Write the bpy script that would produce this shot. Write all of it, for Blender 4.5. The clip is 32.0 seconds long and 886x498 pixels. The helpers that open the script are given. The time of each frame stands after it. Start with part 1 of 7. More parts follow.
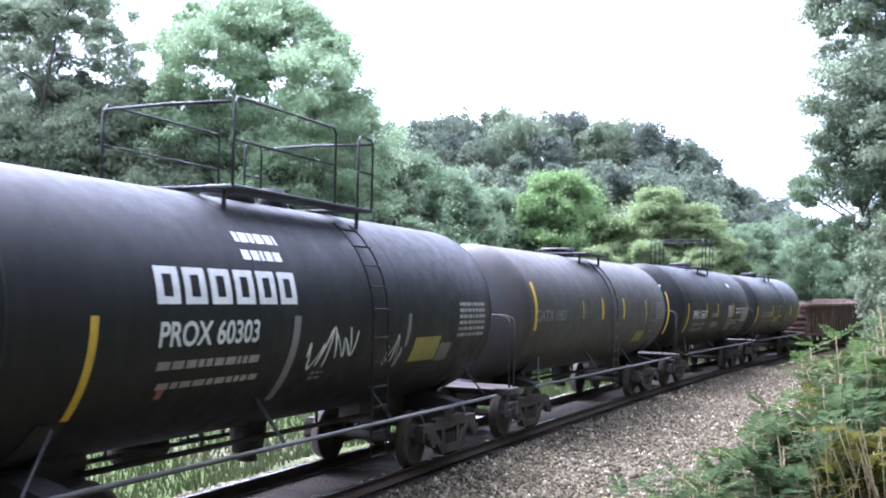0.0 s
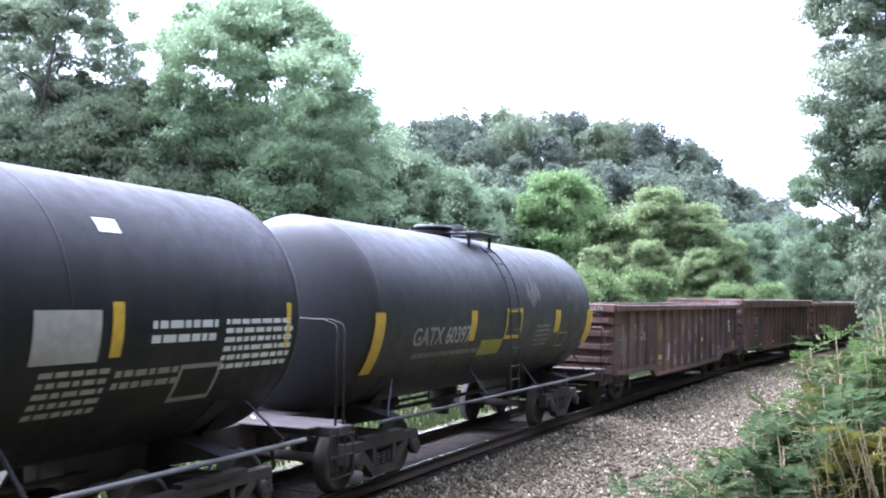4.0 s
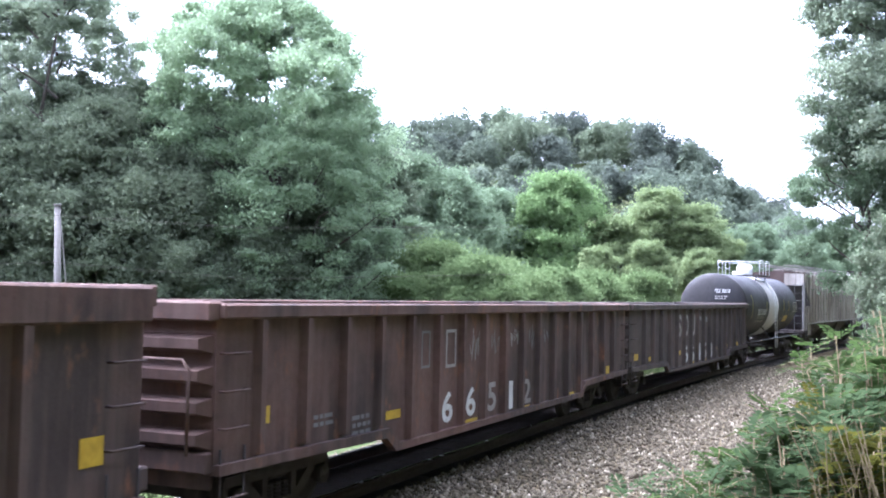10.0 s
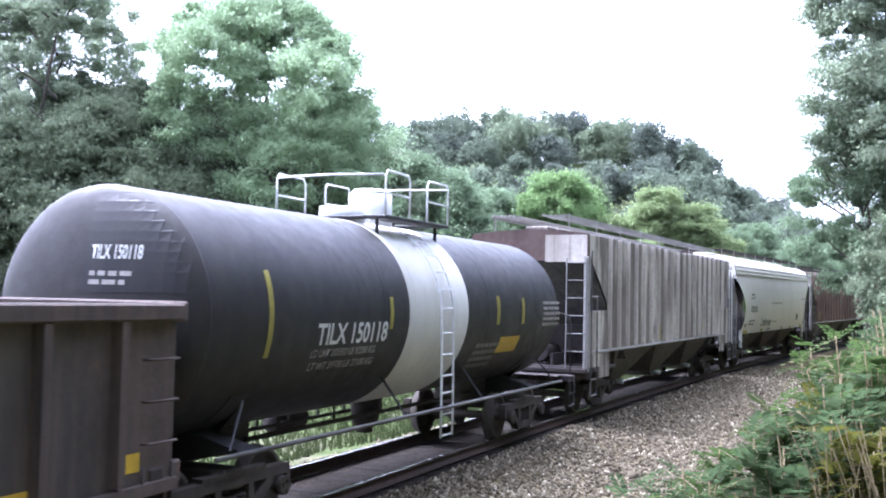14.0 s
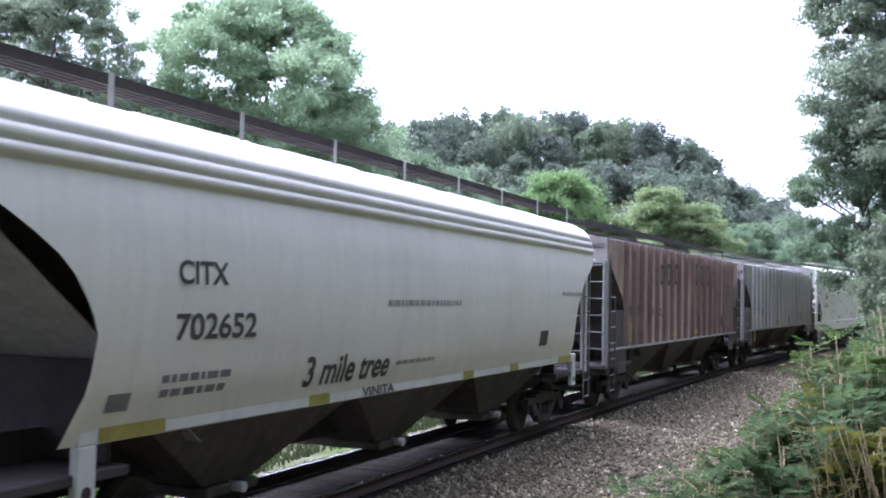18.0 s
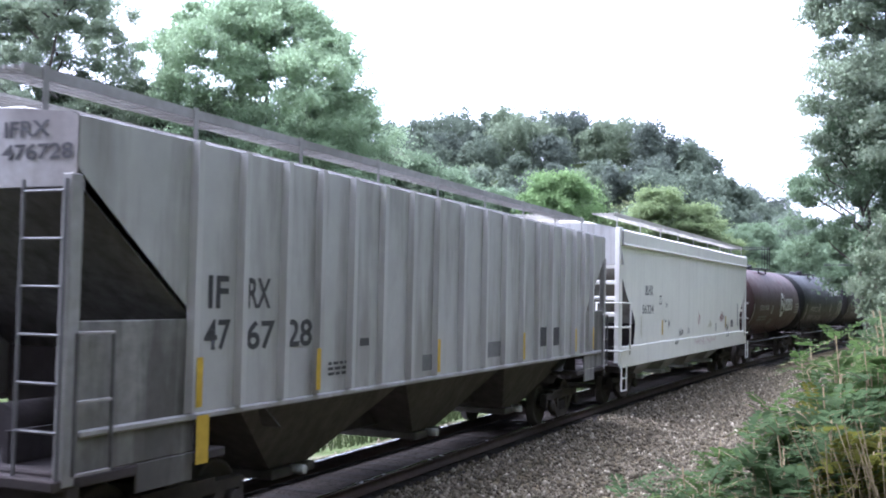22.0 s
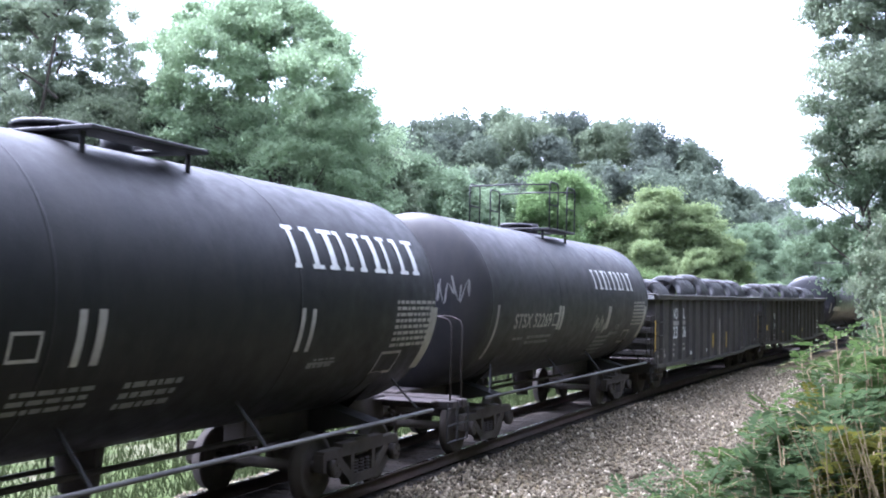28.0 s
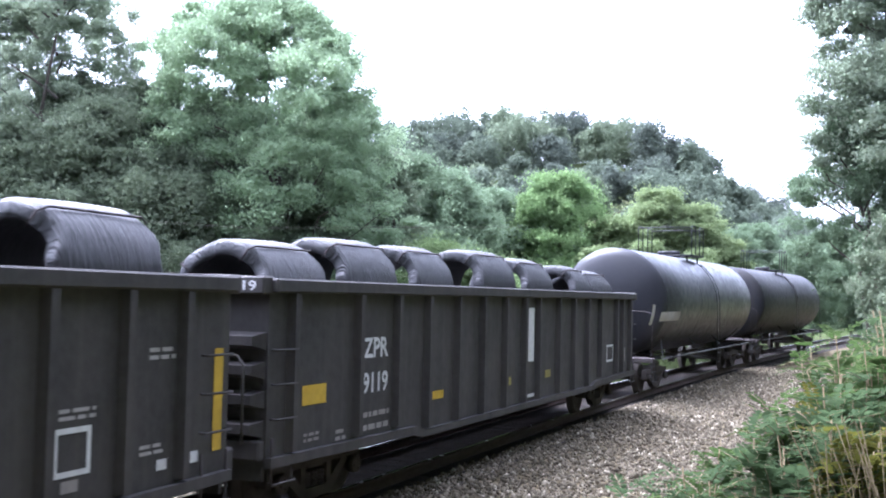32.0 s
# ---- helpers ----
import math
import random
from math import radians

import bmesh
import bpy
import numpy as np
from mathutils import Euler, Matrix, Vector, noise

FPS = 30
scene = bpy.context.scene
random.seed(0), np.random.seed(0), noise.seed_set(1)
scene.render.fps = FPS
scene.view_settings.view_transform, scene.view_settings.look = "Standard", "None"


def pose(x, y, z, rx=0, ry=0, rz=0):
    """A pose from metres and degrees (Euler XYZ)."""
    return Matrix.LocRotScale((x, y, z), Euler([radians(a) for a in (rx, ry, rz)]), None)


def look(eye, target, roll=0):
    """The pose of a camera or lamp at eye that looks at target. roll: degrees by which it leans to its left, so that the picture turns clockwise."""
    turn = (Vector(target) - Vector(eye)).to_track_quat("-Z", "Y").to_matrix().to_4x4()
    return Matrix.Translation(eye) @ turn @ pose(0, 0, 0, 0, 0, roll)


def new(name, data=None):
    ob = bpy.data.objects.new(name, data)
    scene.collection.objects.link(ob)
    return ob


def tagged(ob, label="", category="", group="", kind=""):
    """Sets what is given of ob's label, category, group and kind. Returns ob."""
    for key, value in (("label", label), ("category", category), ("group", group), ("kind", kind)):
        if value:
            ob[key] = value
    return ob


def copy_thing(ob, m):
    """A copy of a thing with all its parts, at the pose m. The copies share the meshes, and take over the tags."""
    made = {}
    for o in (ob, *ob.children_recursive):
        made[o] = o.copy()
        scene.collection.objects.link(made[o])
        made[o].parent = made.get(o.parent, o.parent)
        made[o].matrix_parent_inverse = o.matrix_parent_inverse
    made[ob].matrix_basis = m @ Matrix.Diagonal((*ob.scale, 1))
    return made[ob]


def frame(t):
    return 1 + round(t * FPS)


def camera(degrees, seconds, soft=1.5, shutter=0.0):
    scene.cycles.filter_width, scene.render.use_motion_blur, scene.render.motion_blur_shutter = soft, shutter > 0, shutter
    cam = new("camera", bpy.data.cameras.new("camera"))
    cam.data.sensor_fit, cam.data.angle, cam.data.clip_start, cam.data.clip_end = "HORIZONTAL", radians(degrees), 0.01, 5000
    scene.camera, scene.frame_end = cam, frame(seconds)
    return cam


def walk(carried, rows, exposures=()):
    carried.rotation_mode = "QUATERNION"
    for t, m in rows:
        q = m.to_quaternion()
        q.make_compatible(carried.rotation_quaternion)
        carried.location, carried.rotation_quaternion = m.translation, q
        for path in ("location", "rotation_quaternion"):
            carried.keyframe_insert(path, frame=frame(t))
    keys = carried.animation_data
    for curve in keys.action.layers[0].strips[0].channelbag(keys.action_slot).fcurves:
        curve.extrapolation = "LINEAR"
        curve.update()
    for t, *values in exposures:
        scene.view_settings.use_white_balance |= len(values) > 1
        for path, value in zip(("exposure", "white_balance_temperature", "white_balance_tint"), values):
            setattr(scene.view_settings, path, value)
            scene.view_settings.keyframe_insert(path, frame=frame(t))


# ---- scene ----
# camera: stands still beside a curved single track
SECONDS = 32.0
EYE = (0.0, 0.0, 2.25)
EV = 3.28
KELVIN, TINT = 5200.0, 24.0
cam = camera(46.67, SECONDS, soft=1.9, shutter=0.12)
VIEW = pose(*EYE, 90 + 3.91, 0, 0) @ pose(0, 0, 0, 0, 0, -1.83)
walk(cam, [(0, VIEW), (32, VIEW)],
     exposures=[(t, EV + d, KELVIN, TINT) for t, d in ((0, 0.0), (14, 0.0), (17, -0.3), (18.5, -0.6), (20, -0.4), (21.5, -0.35), (22.5, -0.4), (24, -0.8), (25.4, -0.9), (27.5, -0.1), (32, -0.05))])

# ---- light: bright overcast sky, weak broad sun ----
world = bpy.data.worlds.new("overcast_sky")
scene.world = world
world.use_nodes = True
wn, wl = world.node_tree.nodes, world.node_tree.links
sky = wn.new("ShaderNodeTexSky")
sky.sky_type = "NISHITA"
sky.sun_disc = False
SUN_ELEVATION, SUN_HEADING = 66.0, -52.0   # heading: degrees clockwise from +Y
sky.sun_elevation, sky.sun_rotation = radians(SUN_ELEVATION), radians(SUN_HEADING)
sky.air_density, sky.dust_density, sky.ozone_density = 1.0, 6.0, 1.0
pale = wn.new("ShaderNodeHueSaturation")
pale.inputs["Saturation"].default_value = 0.22
wl.new(sky.outputs[0], pale.inputs["Color"])
wl.new(pale.outputs[0], wn["Background"].inputs["Color"])
wn["Background"].inputs["Strength"].default_value = 0.15
lamp = bpy.data.lights.new("sun", "SUN")
lamp.energy, lamp.angle, lamp.color = 0.8, radians(40), (1.0, 0.96, 0.9)
sun = new("sun", lamp)
e, h = radians(SUN_ELEVATION), radians(SUN_HEADING)
sun.matrix_world = look((0, 0, 60), (-math.sin(h) * math.cos(e) * 60, -math.cos(h) * math.cos(e) * 60, 60 - math.sin(e) * 60))

# ---- the line of the track ----
A0, TH0, K0, K1, BANK = 8.173, 0.36935, 0.0021175, 5.85e-6, 0.05748
_g = np.linspace(-420, 480, 9001)
_k = np.where(_g < -30, 0.0, K0 + K1 * np.clip(_g, -30, 110))
_ds = _g[1] - _g[0]
_i0 = int(np.searchsorted(_g, 0.0))
_th = np.cumsum(_k) * _ds
_th = _th - _th[_i0] + TH0
_x = np.cumsum(np.sin(_th)) * _ds
_y = np.cumsum(np.cos(_th)) * _ds
_x, _y = _x - _x[_i0] - A0, _y - _y[_i0]


def line(s):
    """Place and heading of the track's centre at s metres."""
    return np.interp(s, _g, _x), np.interp(s, _g, _y), np.interp(s, _g, _th)


def beside(s, u, z=0.0):
    """A point u metres to the camera's side of the centre line."""
    x, y, th = line(s)
    return x + u * np.cos(th), y - u * np.sin(th), z


def nearest(x, y):
    """s and u of places in the world."""
    ss, uu = np.zeros_like(x), np.full_like(x, 1e9)
    bx, by = _x[::20], _y[::20]
    for i in range(0, len(x), 4000):
        dx, dy = x[i:i + 4000, None] - bx, y[i:i + 4000, None] - by
        j = np.argmin(dx * dx + dy * dy, axis=1)
        th = _th[::20][j]
        r = np.arange(len(j))
        uu[i:i + 4000] = dx[r, j] * np.cos(th) - dy[r, j] * np.sin(th)
        ss[i:i + 4000] = _g[::20][j] + dx[r, j] * np.sin(th) + dy[r, j] * np.cos(th)
    return ss, uu


def travelled(t):
    """Metres the train has run since 18 s."""
    t = t - 18.0
    return 8.9955 * t + 0.02813 * t * t / 2 - 0.0011356 * t ** 3 / 6


# ---- materials ----
def nodes_of(name):
    m = bpy.data.materials.new(name)
    m.use_nodes = True
    nt = m.node_tree
    return m, nt.nodes, nt.links, nt.nodes["Principled BSDF"]


def mix(n, l, fac, a, b, blend="MIX"):
    k = n.new("ShaderNodeMix")
    k.data_type, k.blend_type = "RGBA", blend
    for sock, v in ((k.inputs[0], fac), (k.inputs[6], a), (k.inputs[7], b)):
        if isinstance(v, (tuple, list)):
            sock.default_value = (*v, 1)
        elif isinstance(v, (int, float)):
            sock.default_value = v
        else:
            l.new(v, sock)
    return k.outputs[2]


def field(n, l, scale, detail=4, stretch=(1, 1, 1), lo=0.4, hi=0.6, rough=0.6, shift=True):
    """A noise field from 0 to 1 in the thing's own space."""
    tc = n.new("ShaderNodeTexCoord")
    mp = n.new("ShaderNodeMapping")
    mp.inputs["Scale"].default_value = stretch
    l.new(tc.outputs["Object"], mp.inputs["Vector"])
    if shift:
        oi = n.new("ShaderNodeObjectInfo")
        mu = n.new("ShaderNodeMath")
        mu.operation, mu.inputs[1].default_value = "MULTIPLY", 37.0
        l.new(oi.outputs["Random"], mu.inputs[0])
        l.new(mu.outputs[0], mp.inputs["Location"])
    nz = n.new("ShaderNodeTexNoise")
    nz.inputs["Scale"].default_value, nz.inputs["Detail"].default_value, nz.inputs["Roughness"].default_value = scale, detail, rough
    l.new(mp.outputs[0], nz.inputs["Vector"])
    r = n.new("ShaderNodeMapRange")
    r.inputs["From Min"].default_value, r.inputs["From Max"].default_value = lo, hi
    l.new(nz.outputs["Fac"], r.inputs["Value"])
    return r.outputs[0]


def bump(n, l, b, height, strength, dist):
    k = n.new("ShaderNodeBump")
    k.inputs["Strength"].default_value, k.inputs["Distance"].default_value = strength, dist
    l.new(height, k.inputs["Height"])
    l.new(k.outputs[0], b.inputs["Normal"])


def paint(name, base, stain=None, amount=0.5, streak=None, streaks=0.5, rough=0.55, metal=0.0, dust=None, dusty=0.3, spots=None, spotty=(0.62, 0.7), bumpy=0.12, spec=0.3, lanes=(5.5, 0.45, 0.7), blots=(0.55, 1.0, 0.42, 0.66), mottle=0.17):
    """Weathered paint on steel: fine mottling, broad stains, streaks that run down, rust spots."""
    m, n, l, b = nodes_of(name)
    fine = field(n, l, 9, 6, lo=0.3, hi=0.7, shift=False)
    col = mix(n, l, fine, tuple(c * (1 - mottle) for c in base), tuple(min(1, c * (1 + mottle)) for c in base))
    if stain:
        col = mix(n, l, mix_scale(n, l, field(n, l, blots[0], 5, (1, 1, blots[1]), blots[2], blots[3], shift=False), amount), col, stain)
    if streak:
        col = mix(n, l, mix_scale(n, l, field(n, l, 1.0, 4, (lanes[0], 5.5, 0.28), lanes[1], lanes[2], shift=False), streaks), col, streak)
    if dust:
        col = mix(n, l, mix_scale(n, l, field(n, l, 2.2, 6, (1, 1, 0.5), 0.4, 0.75, shift=False), dusty), col, dust)
    if spots:
        col = mix(n, l, field(n, l, 3.0, 7, (1, 1, 0.6), *spotty, shift=False), col, spots)
    l.new(col, b.inputs["Base Color"])
    b.inputs["Metallic"].default_value = metal
    b.inputs["Specular IOR Level"].default_value = spec
    rr = field(n, l, 4, 5, lo=0.2, hi=0.8, shift=False)
    k = n.new("ShaderNodeMapRange")
    k.inputs["To Min"].default_value, k.inputs["To Max"].default_value = rough - 0.1, min(1, rough + 0.15)
    l.new(rr, k.inputs["Value"])
    l.new(k.outputs[0], b.inputs["Roughness"])
    bump(n, l, b, field(n, l, 26, 4, lo=0.2, hi=0.8, shift=False), bumpy, 0.01)
    return m


def mix_scale(n, l, socket, k):
    mu = n.new("ShaderNodeMath")
    mu.operation, mu.inputs[1].default_value = "MULTIPLY", k
    l.new(socket, mu.inputs[0])
    return mu.outputs[0]


def foliage(name, dark, light, through_light=0.35):
    """Leaves: each island of the mesh takes its own green."""
    m, n, l, b = nodes_of(name)
    geo = n.new("ShaderNodeNewGeometry")
    col = mix(n, l, geo.outputs["Random Per Island"], dark, light)
    patch = field(n, l, 0.35, 3, lo=0.35, hi=0.65)
    col = mix(n, l, patch, col, mix(n, l, 0.5, col, tuple(c * 0.85 for c in dark)))
    l.new(col, b.inputs["Base Color"])
    b.inputs["Roughness"].default_value = 0.9
    b.inputs["Specular IOR Level"].default_value = 0.03
    tr = n.new("ShaderNodeBsdfTranslucent")
    l.new(col, tr.inputs["Color"])
    ms = n.new("ShaderNodeMixShader")
    ms.inputs[0].default_value = through_light
    l.new(b.outputs[0], ms.inputs[1])
    l.new(tr.outputs[0], ms.inputs[2])
    l.new(ms.outputs[0], n["Material Output"].inputs["Surface"])
    return m


M_LEAF_DARK = foliage("leaf_deep_green", (0.150, 0.182, 0.115), (0.189, 0.226, 0.145), 0.6)
M_LEAF_MID = foliage("leaf_mid_green", (0.141, 0.192, 0.113), (0.174, 0.231, 0.138), 0.62)
# haze is put into the next two greens, paler than bare leaves
M_LEAF_HAZY = foliage("leaf_hazed_grey_green", (0.2200, 0.2640, 0.1805), (0.2700, 0.3160, 0.2147), 0.62)
M_LEAF_PALE = foliage("leaf_pale_green", (0.2280, 0.3040, 0.1805), (0.2770, 0.3600, 0.2128), 0.62)
M_LEAF_BRIGHT = foliage("leaf_bright_green", (0.137, 0.209, 0.084), (0.193, 0.275, 0.114), 0.58)
M_LEAF_SHRUB = foliage("leaf_shrub_green", (0.118, 0.169, 0.071), (0.173, 0.232, 0.098), 0.58)
M_LEAF_LIME = foliage("leaf_lime_green", (0.164, 0.212, 0.098), (0.220, 0.272, 0.126), 0.58)
M_LEAF_HILL = foliage("leaf_hill_green", (0.100, 0.124, 0.088), (0.124, 0.150, 0.106), 0.55)
M_LEAF_HILL_DEEP = foliage("leaf_hill_blue_green", (0.080, 0.096, 0.076), (0.100, 0.118, 0.092), 0.55)
M_LEAF_HILL_PALE = foliage("leaf_hill_pale_green", (0.126, 0.156, 0.100), (0.154, 0.186, 0.120), 0.55)
M_LEAF_BUSH = foliage("leaf_bush_green", (0.043, 0.071, 0.020), (0.073, 0.107, 0.034), 0.55)
M_LEAF_BUSH_BLUE = foliage("leaf_bush_blue_green", (0.043, 0.068, 0.029), (0.070, 0.099, 0.044), 0.55)
M_LEAF_YELLOW = foliage("leaf_yellowing", (0.068, 0.073, 0.012), (0.104, 0.095, 0.020), 0.45)
M_GRASS = foliage("grass_blade", (0.029, 0.039, 0.014), (0.046, 0.056, 0.024), 0.45)
M_STRAW = foliage("dry_stalk", (0.085, 0.068, 0.036), (0.150, 0.122, 0.070), 0.2)
M_BARK = paint("bark", (0.09, 0.075, 0.06), (0.05, 0.045, 0.04), 0.6, rough=0.9, bumpy=0.6)
M_STEM = paint("green_brown_stem", (0.13, 0.1, 0.05), rough=0.8)
M_POLE = paint("weathered_pole", (0.165, 0.154, 0.138), (0.099, 0.088, 0.077), 0.6, (0.066, 0.061, 0.055), 0.5, rough=0.85, bumpy=0.4)
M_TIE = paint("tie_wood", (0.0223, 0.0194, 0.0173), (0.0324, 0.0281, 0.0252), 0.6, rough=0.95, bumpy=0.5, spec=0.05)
M_RAIL = paint("rusty_rail_side", (0.05, 0.032, 0.024), (0.03, 0.025, 0.022), 0.5, rough=0.75, metal=0.3)
M_RAIL_TOP = paint("polished_rail_head", (0.62, 0.61, 0.6), rough=0.2, metal=1.0)


def ground_material():
    m, n, l, b = nodes_of("ground_soil_grass")
    a = mix(n, l, field(n, l, 1.4, 8, lo=0.35, hi=0.65), (0.038, 0.052, 0.018), (0.062, 0.080, 0.029))
    a = mix(n, l, field(n, l, 0.3, 4, lo=0.5, hi=0.7), a, (0.110, 0.100, 0.068))
    l.new(a, b.inputs["Base Color"])
    b.inputs["Roughness"].default_value = 1.0
    b.inputs["Specular IOR Level"].default_value = 0.04
    bump(n, l, b, field(n, l, 14, 6, lo=0.2, hi=0.8), 0.7, 0.06)
    return m


def gravel_material(name, tone, dusty):
    m, n, l, b = nodes_of(name)
    v = n.new("ShaderNodeTexVoronoi")
    v.inputs["Scale"].default_value = 17.0
    tc = n.new("ShaderNodeTexCoord")
    l.new(tc.outputs["Object"], v.inputs["Vector"])
    sep = n.new("ShaderNodeSeparateColor")
    l.new(v.outputs["Color"], sep.inputs[0])
    c = mix(n, l, sep.outputs[0], tuple(k * 0.55 for k in tone), tuple(k * 1.35 for k in tone))
    c = mix(n, l, mix_scale(n, l, field(n, l, 0.5, 5, lo=0.4, hi=0.65), 0.5), c, dusty)
    l.new(c, b.inputs["Base Color"])
    b.inputs["Roughness"].default_value = 1.0
    b.inputs["Specular IOR Level"].default_value = 0.04
    r = n.new("ShaderNodeMapRange")
    r.inputs["From Max"].default_value = 0.5
    l.new(v.outputs["Distance"], r.inputs["Value"])
    bump(n, l, b, r.outputs[0], 0.9, 0.05)
    return m


def stone_material():
    m, n, l, b = nodes_of("ballast_stone")
    geo = n.new("ShaderNodeNewGeometry")
    ramp = n.new("ShaderNodeValToRGB")
    for i, (p, c) in enumerate(((0.0, (0.044, 0.036, 0.024)), (0.45, (0.092, 0.077, 0.052)), (0.93, (0.150, 0.130, 0.091)), (1.0, (0.34, 0.305, 0.23)))):
        el = ramp.color_ramp.elements[i] if i < 2 else ramp.color_ramp.elements.new(p)
        el.position, el.color = p, (*c, 1)
    l.new(geo.outputs["Random Per Island"], ramp.inputs[0])
    l.new(mix(n, l, field(n, l, 30, 4), ramp.outputs[0], mix(n, l, 0.3, ramp.outputs[0], (0.105, 0.09, 0.064))), b.inputs["Base Color"])
    b.inputs["Roughness"].default_value = 1.0
    b.inputs["Specular IOR Level"].default_value = 0.06
    return m


M_GROUND = ground_material()
M_GRAVEL = gravel_material("gravel_bed", (0.1036, 0.0840, 0.0476), (0.0756, 0.0616, 0.0364))
M_TRACKBED = gravel_material("dark_track_bed", (0.0315, 0.0270, 0.0225), (0.0240, 0.0195, 0.0165))
M_STONE = stone_material()


# ---- mesh helpers ----
def box(bm, x0, x1, y0, y1, z0, z1):
    v = [bm.verts.new((x, y, z)) for z in (z0, z1) for x, y in ((x0, y0), (x1, y0), (x1, y1), (x0, y1))]
    for f in ((3, 2, 1, 0), (4, 5, 6, 7), (0, 1, 5, 4), (1, 2, 6, 5), (2, 3, 7, 6), (3, 0, 4, 7)):
        bm.faces.new([v[i] for i in f])
    return v


def bevelled(bm, x0, x1, y0, y1, z0, z1, r):
    vs = box(bm, x0, x1, y0, y1, z0, z1)
    es = {e for v in vs for e in v.link_edges}
    bmesh.ops.bevel(bm, geom=list(es), offset=r, segments=1, affect="EDGES", profile=0.7)


def rod(bm, a, b, r, n=6, r2=None, caps=True):
    a, b = Vector(a), Vector(b)
    q = (b - a).to_track_quat("Z", "Y")
    r2 = r if r2 is None else r2
    ring = [[bm.verts.new(p + q @ Vector((k * math.cos(i * math.tau / n), k * math.sin(i * math.tau / n), 0))) for i in range(n)] for p, k in ((a, r), (b, r2))]
    for i in range(n):
        f = bm.faces.new((ring[0][i], ring[0][(i + 1) % n], ring[1][(i + 1) % n], ring[1][i]))
        f.smooth = n > 5
    if caps:
        bm.faces.new(ring[0][::-1])
        bm.faces.new(ring[1])


def pipe(bm, pts, r, n=6):
    """A bent round bar through points."""
    pts = [Vector(p) for p in pts]
    rings = []
    for i, p in enumerate(pts):
        d = (pts[min(i + 1, len(pts) - 1)] - pts[max(i - 1, 0)]).normalized()
        q = d.to_track_quat("Z", "Y")
        rings.append([bm.verts.new(p + q @ Vector((r * math.cos(k * math.tau / n), r * math.sin(k * math.tau / n), 0))) for k in range(n)])
    for a, b in zip(rings, rings[1:]):
        off = min(range(n), key=lambda o: sum((a[k].co - b[(k + o) % n].co).length for k in range(n)))
        for k in range(n):
            f = bm.faces.new((a[k], a[(k + 1) % n], b[(k + 1 + off) % n], b[(k + off) % n]))
            f.smooth = True
    bm.faces.new(rings[0][::-1])
    bm.faces.new(rings[-1])


def prism(bm, poly, y0, y1):
    """A plate whose outline lies in x and z, from y0 to y1."""
    a = [bm.verts.new((x, y0, z)) for x, z in poly]
    b = [bm.verts.new((x, y1, z)) for x, z in poly]
    bm.faces.new(a)
    bm.faces.new(b[::-1])
    for i in range(len(poly)):
        j = (i + 1) % len(poly)
        bm.faces.new((a[j], a[i], b[i], b[j]))


def prism_x(bm, poly, x0, x1):
    """A bar whose section lies in y and z, from x0 to x1."""
    a = [bm.verts.new((x0, y, z)) for y, z in poly]
    b = [bm.verts.new((x1, y, z)) for y, z in poly]
    bm.faces.new(a)
    bm.faces.new(b[::-1])
    for i in range(len(poly)):
        j = (i + 1) % len(poly)
        bm.faces.new((a[j], a[i], b[i], b[j]))


def lathe_x(bm, prof, n=40, yc=0.0, zc=0.0, smooth=True):
    """A body turned about the x axis; prof: (x, radius) from end to end."""
    rings = []
    for x, r in prof:
        if r < 1e-4:
            rings.append([bm.verts.new((x, yc, zc))])
        else:
            rings.append([bm.verts.new((x, yc + r * math.cos(i * math.tau / n), zc + r * math.sin(i * math.tau / n))) for i in range(n)])
    for a, b in zip(rings, rings[1:]):
        for i in range(n):
            j = (i + 1) % n
            if len(a) == 1 and len(b) == 1:
                continue
            vs = (a[0], b[i], b[j]) if len(a) == 1 else (a[i], b[0], a[j]) if len(b) == 1 else (a[i], b[i], b[j], a[j])
            bm.faces.new(vs[::-1]).smooth = smooth


def finish(bm):
    bmesh.ops.recalc_face_normals(bm, faces=bm.faces)
    return bm


def part(name, bm, material, parent, label=""):
    """Links a bmesh as one mesh object under a thing or a part."""
    me = bpy.data.meshes.new(name)
    finish(bm).to_mesh(me)
    bm.free()
    me.materials.append(material)
    ob = new(name, me)
    ob.parent = parent
    if label:
        ob["label"] = label
    return ob


def clone(ob, parent, m=None):
    """A copy of a part with its sub-parts, sharing the meshes."""
    c = ob.copy()
    scene.collection.objects.link(c)
    c.parent = parent
    if m is not None:
        c.matrix_basis = m
    for k in ob.children:
        clone(k, c)
    return c


def soup(name, verts, faces, material, parent=None, smooth=False):
    me = bpy.data.meshes.new(name)
    verts, faces = np.asarray(verts, dtype=np.float32).reshape(-1, 3), np.asarray(faces, dtype=np.int32)
    me.vertices.add(len(verts))
    me.vertices.foreach_set("co", verts.ravel())
    k = faces.shape[1]
    me.loops.add(faces.size)
    me.loops.foreach_set("vertex_index", faces.ravel())
    me.polygons.add(len(faces))
    me.polygons.foreach_set("loop_start", np.arange(0, faces.size, k, dtype=np.int32))
    me.update(calc_edges=True)
    me.materials.append(material)
    if smooth:
        me.polygons.foreach_set("use_smooth", np.ones(len(faces), dtype=bool))
    ob = new(name, me)
    ob.parent = parent
    return ob


# ---- ground: one sheet to the horizon ----
HILL_X = [-400, -120, -60, -10, 3, 12, 20, 27, 36, 46, 56, 64, 72, 82, 120, 400]
HILL_Z = [20, 25, 27, 31.2, 33.2, 33.7, 33.7, 34.2, 33.4, 30.6, 24.2, 16.5, 10.5, 5, 3, 3]


